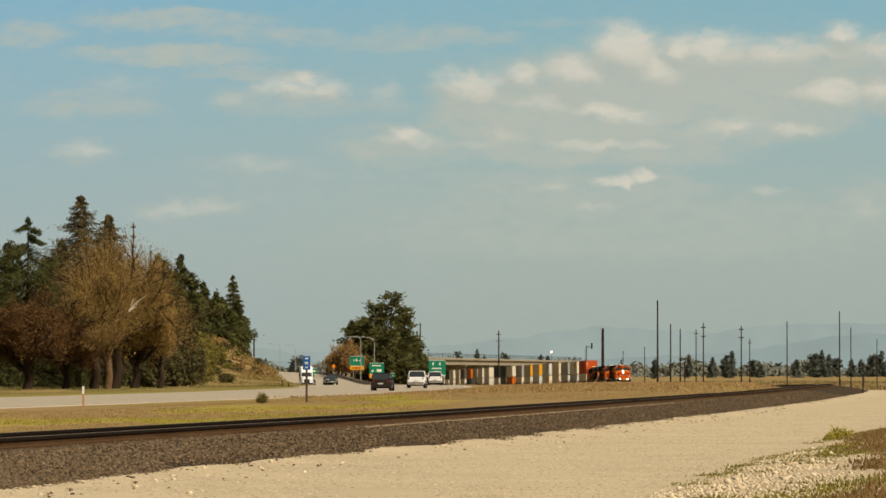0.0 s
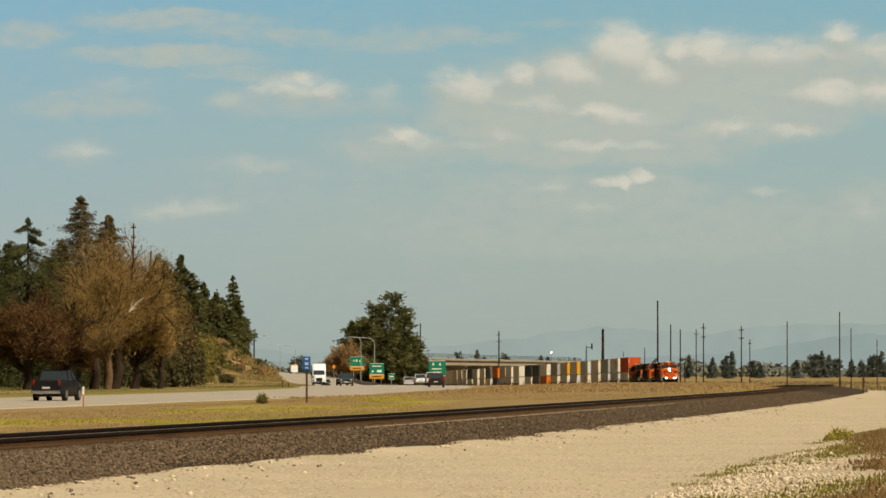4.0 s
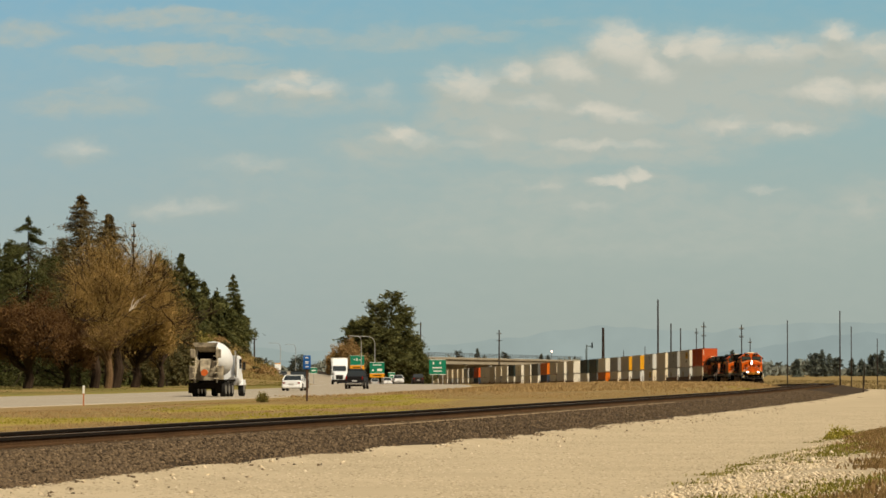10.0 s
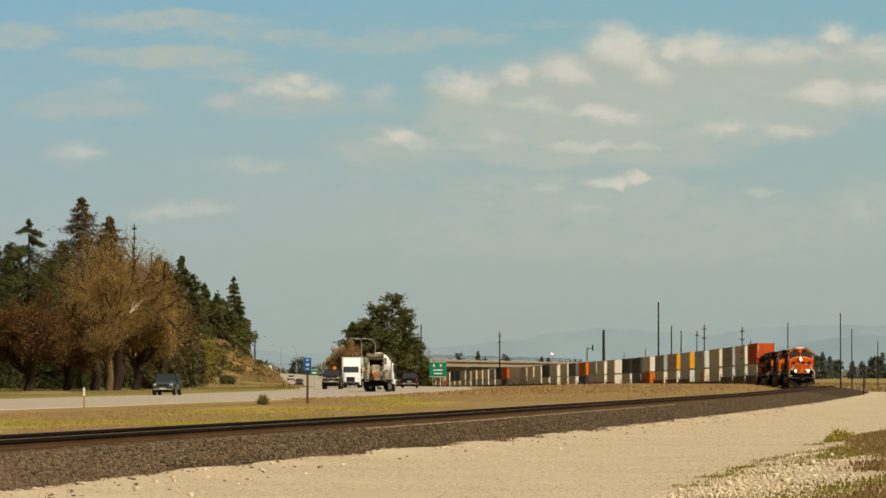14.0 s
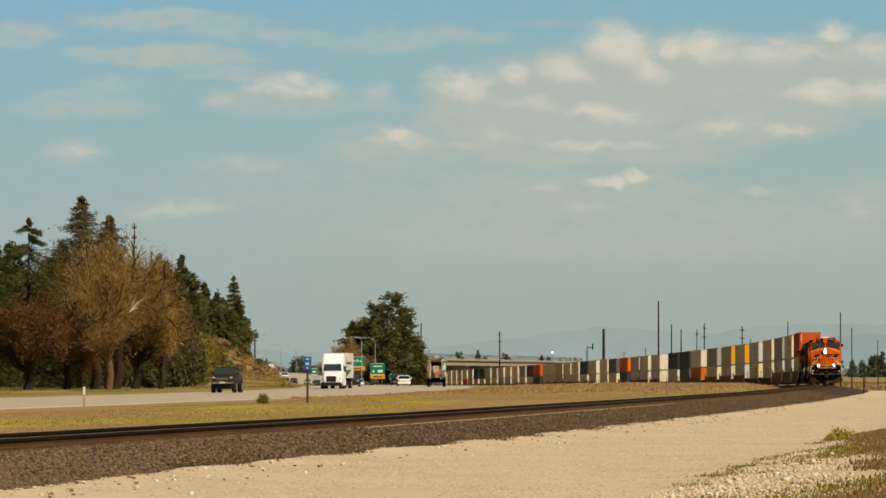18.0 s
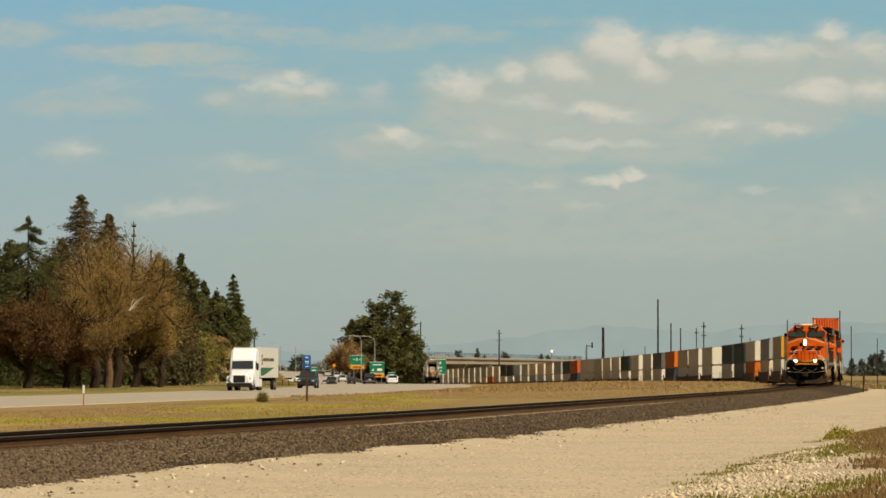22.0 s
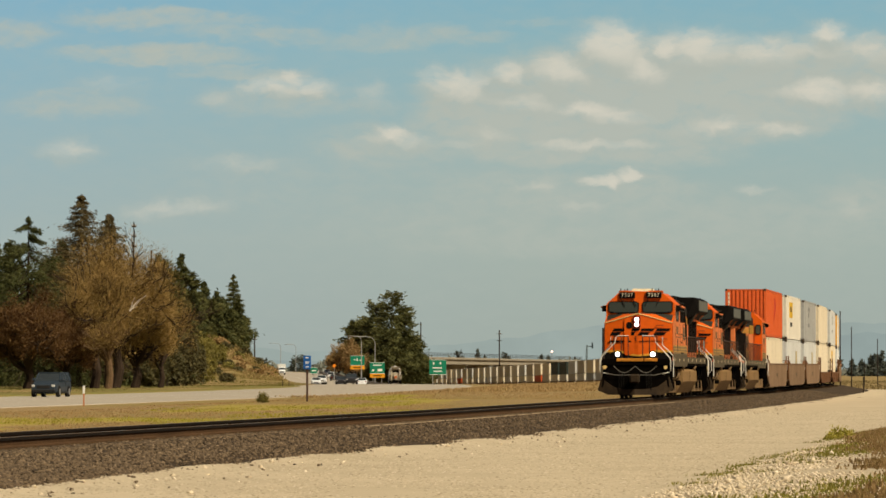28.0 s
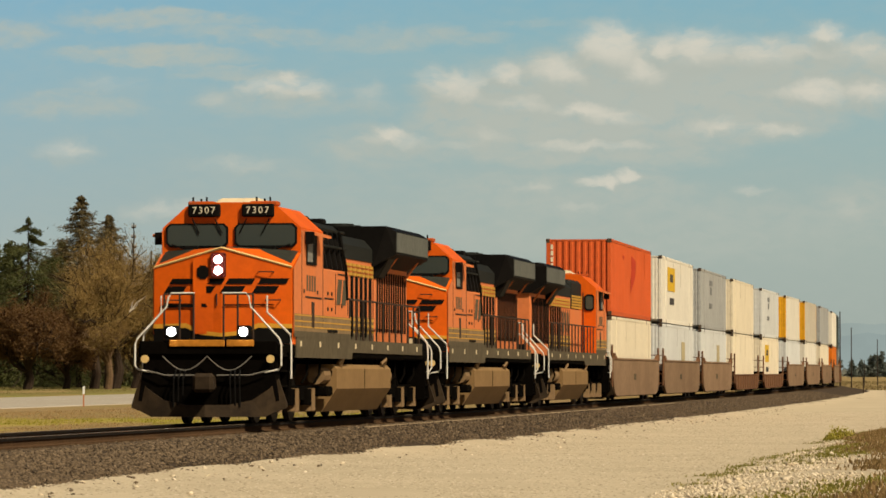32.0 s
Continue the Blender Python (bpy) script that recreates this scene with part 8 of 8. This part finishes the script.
def stones(name, label, material, rs, places, size, flat=0.7, spread=0.45, small=False):
    """Angular stones of uneven size lying at the places."""
    n = len(places)
    q = rs.normal(0, 1, (n, 4))
    q /= np.linalg.norm(q, axis=1)[:, None]
    w, x, y, z = q.T
    R = np.stack([1 - 2 * (y * y + z * z), 2 * (x * y - z * w), 2 * (x * z + y * w), 2 * (x * y + z * w), 1 - 2 * (x * x + z * z), 2 * (y * z - x * w), 2 * (x * z - y * w), 2 * (y * z + x * w), 1 - 2 * (x * x + y * y)], axis=1).reshape(n, 3, 3)
    if small:
        R = np.tile(np.eye(3), (n, 1, 1))
    base = OCTA_V[None] * rs.uniform(0.7, 1.3, (n, 6, 1)) * np.array([1.0, 0.8, 0.65])
    s = size * np.exp(np.clip(rs.normal(0, spread, (n, 1, 1)), -1.0, 0.5))
    v = np.einsum("nij,nkj->nki", R, base) * s
    v[:, :, 2] *= flat
    v = (v + np.asarray(places)[:, None, :]).reshape(-1, 3)
    t = (np.arange(n)[:, None, None] * 6 + (OCTA_F[:4] if small else OCTA_F)[None]).reshape(-1, 3)
    return tagged(new(name, bulk(name, v, t, material)), label, "stones", kind="stuff")


def scatter(rs, n, d0, d1, p0, p1, height, near=1.0, bank=False):
    d = d0 + (d1 - d0) * rs.uniform(0, 1, n) ** near
    p = rs.uniform(p0, p1, n)
    x, y = beside(d, p + bank_shift(d) if bank else widened(d, p) if p0 > 2 and p1 < 13 else p)
    return np.stack([x, y, height(d, p)], axis=1), d, p


rs = np.random.RandomState(3)


def bed_top(d, p):
    return bed_z(d) + np.interp(np.abs(p), [0, 1.75, 2.9, 3.5], [0.50, 0.50, 0.07, 0.01])


at, d, p = scatter(rs, 72000, 58, 300, 1.2, 3.3, bed_top, 1.9)
spread_p = np.where(p > 1.75, 1.75 + (p - 1.75) * (1.15 + toe_shift(d)) / 1.15, p)
at[:, 0], at[:, 1] = beside(d, spread_p)
edge = 2.80 + 0.22 * np.sin(d * 0.31) + 0.16 * np.sin(d * 0.83 + 1) + rs.normal(0, 0.16, len(d))
stones("ballast_stones", "loose dark grey-brown crushed ballast stones", MAT_STONE, rs, at[p < np.minimum(edge, 2.95 - 0.05 * toe_shift(d))] + [0, 0, 0.012], 0.036)
at, d, p = scatter(rs, 9000, 58, 240, -1.2, 1.25, bed_top, 1.6)
stones("crib_stones", "ballast stones between the sleepers", MAT_STONE, rs, at, 0.045)
flat_gravel = lambda d, p: bed_z(d) + 0.012 + np.interp(p, [2.3, 2.75, 3.3, 4.2, 12.4, 13.4, 14.9, 17.5, 19.5], [0.17, 0.125, 0.05, 0.012, 0.012, 0.155, 0.41, 0.60, 0.62])
at, d, p = scatter(rs, 44000, 54, 200, 2.9, 12.2, flat_gravel, 1.5)
stones("gravel_stones", "small pale stones scattered over the gravel road", MAT_PEBBLE, rs, at, 0.020, spread=0.45, small=True)
at, d, p = scatter(rs, 2600, 56, 210, 2.9, 4.6, flat_gravel, 1.5)
stones("spilled_stones", "dark and pale stones spilled at the foot of the ballast", MAT_STONE, rs, at[rs.uniform(0, 1, len(at)) < 0.2 * np.exp(-(p - 2.9) * 1.6)], 0.034, spread=0.5)
at, d, p = scatter(rs, 240, 58, 200, 2.9, 5.5, flat_gravel, 1.3)
stones("pale_edge_stones", "pale broken rocks along the ballast's foot", MAT_ROCK, rs, at[rs.uniform(0, 1, len(at)) < np.exp(-(p - 2.9) * 1.2)], 0.05, spread=0.5)


def shore(d, p):
    return np.array([float(ground_height(a, b)) for a, b in zip(d, p)])


def brown_edge(d):
    """Where the dry grass of the bank begins."""
    return np.interp(d, [50, 72, 84, 95, 114], [16.0, 14.9, 14.3, 13.85, 12.9]) + 0.25 * np.sin(d * 0.4) + 0.15 * np.sin(d * 1.3)


at, d, p = scatter(rs, 17000, 44, 118, 12.3, 17.0, lambda d, p: flat_gravel(d, p), 1.3, True)
keep = rs.uniform(0, 1, len(d)) < np.clip(1.2 - (d - 60) / 52, 0, 1) * np.clip((p - 12.2) / 0.7, 0, 1) * np.clip((brown_edge(d) - p) / 0.5, 0, 1)
stones("bank_rocks", "pale broken rocks on the bank of the gravel road", MAT_ROCK, rs, at[keep], 0.022, flat=0.6, spread=0.9)
at, d, p = scatter(rs, 45, 52, 96, 12.8, 15.0, lambda d, p: flat_gravel(d, p), 1.3, True)
stones("bank_boulders", "larger pale angular rocks on the bank", MAT_ROCK, rs, at + [0, 0, 0.01], 0.065, flat=0.7, spread=0.3)


def tufts(name, label, material, rs, places, height, blades=5, spread=0.12, width=0.05):
    """Grass tufts: bent tapering blades in small bunches."""
    c = np.repeat(np.asarray(places), blades, axis=0)
    n = len(c)
    c = c + np.concatenate([rs.normal(0, spread, (n, 2)), np.zeros((n, 1))], axis=1)
    h = height * rs.uniform(0.5, 1.25, (n, 1))
    a = rs.uniform(0, 2 * np.pi, n)
    side = np.stack([np.cos(a), np.sin(a), 0 * a], axis=1) * width
    lean = np.concatenate([rs.normal(0, 0.30, (n, 2)), np.zeros((n, 1))], axis=1) * h
    up = np.array([0, 0, 1.0])
    v = np.stack([c - side, c + side, c + lean * 0.4 + up * h * 0.6 + side * 0.6, c + lean + up * h], axis=1).reshape(-1, 3)
    k = np.arange(n)[:, None] * 4
    return tagged(new(name, bulk(name, v, np.concatenate([k + [0, 1, 2], k + [0, 2, 3]]), material)), label, "grass", kind="stuff")


def patchy(d, p, f, cut):
    return np.array([noise.noise((a * 0.02 * f, b * 0.09 * f, 11.0)) for a, b in zip(d, p)]) > cut


at, d, p = scatter(rs, 22000, 100, 330, -38, -4.2, shore, 1.2)
g = ((p > -26) & (p < -10.5) & np.array([a < green_end(a, b) and noise.noise((a * 0.035, b * 0.16, 4)) > -0.02 for a, b in zip(d, p)])) | patchy(d, p, 1.2, 0.46)
on_grass = p < -41.5 + road_shift(d)
at, g = at[~on_grass], g[~on_grass]
tufts("green_grass", "fresh yellow-green grass by the track", MAT_GREEN, rs, at[g], 0.06, width=0.02)
tufts("dry_grass", "dry tan grass between highway and track", MAT_DRY, rs, at[~g], 0.055, width=0.02)
at, d, p = scatter(rs, 16000, 300, 900, -37, -4.2, shore, 1.0)
g = patchy(d, p, 0.8, 0.45)
tufts("far_dry_grass", "tall dry grass on the rise", MAT_DRY, rs, at[~g], 0.17, spread=0.5, width=0.05)
tufts("far_green_grass", "green tufts on the rise", MAT_GREEN, rs, at[g], 0.14, spread=0.4, width=0.04)
at, d, p = scatter(rs, 26000, 40, 150, 12.3, 20, lambda d, p: np.maximum(shore(d, p + bank_shift(d)), np.where(p < 19.2, flat_gravel(d, p), -9)), 1.25, True)
edge = brown_edge(d)
chance = 0.75 * np.exp(-((p - edge + 0.15) / 0.42) ** 2) + 0.45 * np.exp(-((p - 12.75 - 0.15 * np.sin(d * 0.3)) / 0.16) ** 2) + 0.30 * (p > edge + 0.8) * (np.sin(d * 0.21 + p) > 0.4) + 0.5 * (p < edge) * (np.sin(d * 0.9 + p * 4.5) + 0.6 * np.sin(d * 2.3 - p * 3) > 0.9)
g = patchy(d, p, 4, -0.12) & (rs.uniform(0, 1, len(d)) < chance)
tufts("bank_green_grass", "green weeds among rocks on the bank", islands("bank_weed_blades", [(0.20, 0.19, 0.03), (0.27, 0.25, 0.045), (0.16, 0.15, 0.028), (0.33, 0.28, 0.06)], through_light=0.45), rs, at[g], 0.042, spread=0.10, width=0.013)
g2 = ~g & (rs.uniform(0, 1, len(d)) < np.clip((p - edge) / 0.6, 0, 1))
tufts("bank_dry_grass", "brown dry grass on the bank", islands("brown_bank_grass", [(0.28, 0.18, 0.075), (0.34, 0.23, 0.10), (0.20, 0.125, 0.05), (0.26, 0.19, 0.07)], through_light=0.5), rs, at[g2], 0.06, spread=0.12, width=0.016)
at, d, p = scatter(rs, 4000, 420, 1500, 8, 120, shore, 1.0)
tufts("field_grass", "dry grass over the field beyond the track", islands("field_blades", [(0.23, 0.175, 0.075), (0.28, 0.21, 0.09), (0.20, 0.165, 0.065)], through_light=0.4), rs, at, 0.45, spread=0.5, width=0.12)
at, d, p = scatter(rs, 6500, 230, 720, -100, -58, shore, 1.0)
at = at[p < -67 + road_shift(d)]
tufts("lawn_grass", "short green grass of the lawn", islands("lawn_blades", [(0.15, 0.15, 0.035), (0.22, 0.20, 0.05), (0.24, 0.18, 0.065)], through_light=0.5), rs, at, 0.15, spread=0.3, width=0.05)
for i, (x, d, h, r) in enumerate(((466, 238, 0.55, 0.26), (461, 246, 0.2, 0.2), (1488, 111, 0.32, 0.30), (1470, 110, 0.18, 0.17))):
    X = at_bearing(x, d)
    shrub("bush", "small yellow-green weed bush in the grass" if i < 2 else "green weed clump at the edge of the gravel", X, d, land(X, d) - 0.02, h, r, 200 + i, SHRUB if i < 2 else MAT_GREEN, n=500, size=0.06)

at, d, p = scatter(rs, 6000, 700, 1000, -100, -71, shore, 1.0)
tufts("bank_slope_grass", "tall golden and olive dry grass on the bank", islands("bank_slope_blades", [(0.36, 0.25, 0.11), (0.26, 0.20, 0.07), (0.20, 0.17, 0.05), (0.30, 0.19, 0.08)], through_light=0.25), rs, at, 0.5, spread=0.5, width=0.09)

# a spare rail left lying on the shoulder, sunlight put into its pale colour
s = Shape()
for d in np.arange(98, 188, 3.0):
    for q, z in [(-0.03, 0.0), (0.03, 0.0), (0.03, 0.008), (0.015, 0.02), (-0.015, 0.02), (-0.03, 0.008)]:
        x, y = beside(d, 1.74 + q)
        s.v.append((float(x), float(y), float(bed_z(d)) + 0.515 + z))
s.f = [(i * 6 + j, i * 6 + (j + 1) % 6, (i + 1) * 6 + (j + 1) % 6, (i + 1) * 6 + j) for i in range(len(s.v) // 6 - 1) for j in range(6)]
tagged(new("spare_rail", s.mesh("spare_rail", surface("sunlit_pale_rail", (0.46, 0.34, 0.20), 0.6, fine=4.0, coarse=0.2, vary=0.4))), "pale sunlit spare rail lying on the ballast shoulder", "rail")


# ---- what moves ----
def motions():
    walk(sky_backdrop, [(t, sky_pose((20 - t) * 0.92)) for t in range(0, 33, 4)])
    for ob, behind, half, up, turned in TRAIN:
        walk(ob, [(t, along(head_at(t) + behind, half, up, turned)) for t in range(0, 33)])
    for i, (ob, lane, v, d0) in enumerate(TRAFFIC):
        walk(ob, [(t, driving(run_at(i, d0, v, t), lane_at(i, lane, t), v)) for t in range(0, 33)])


motions()
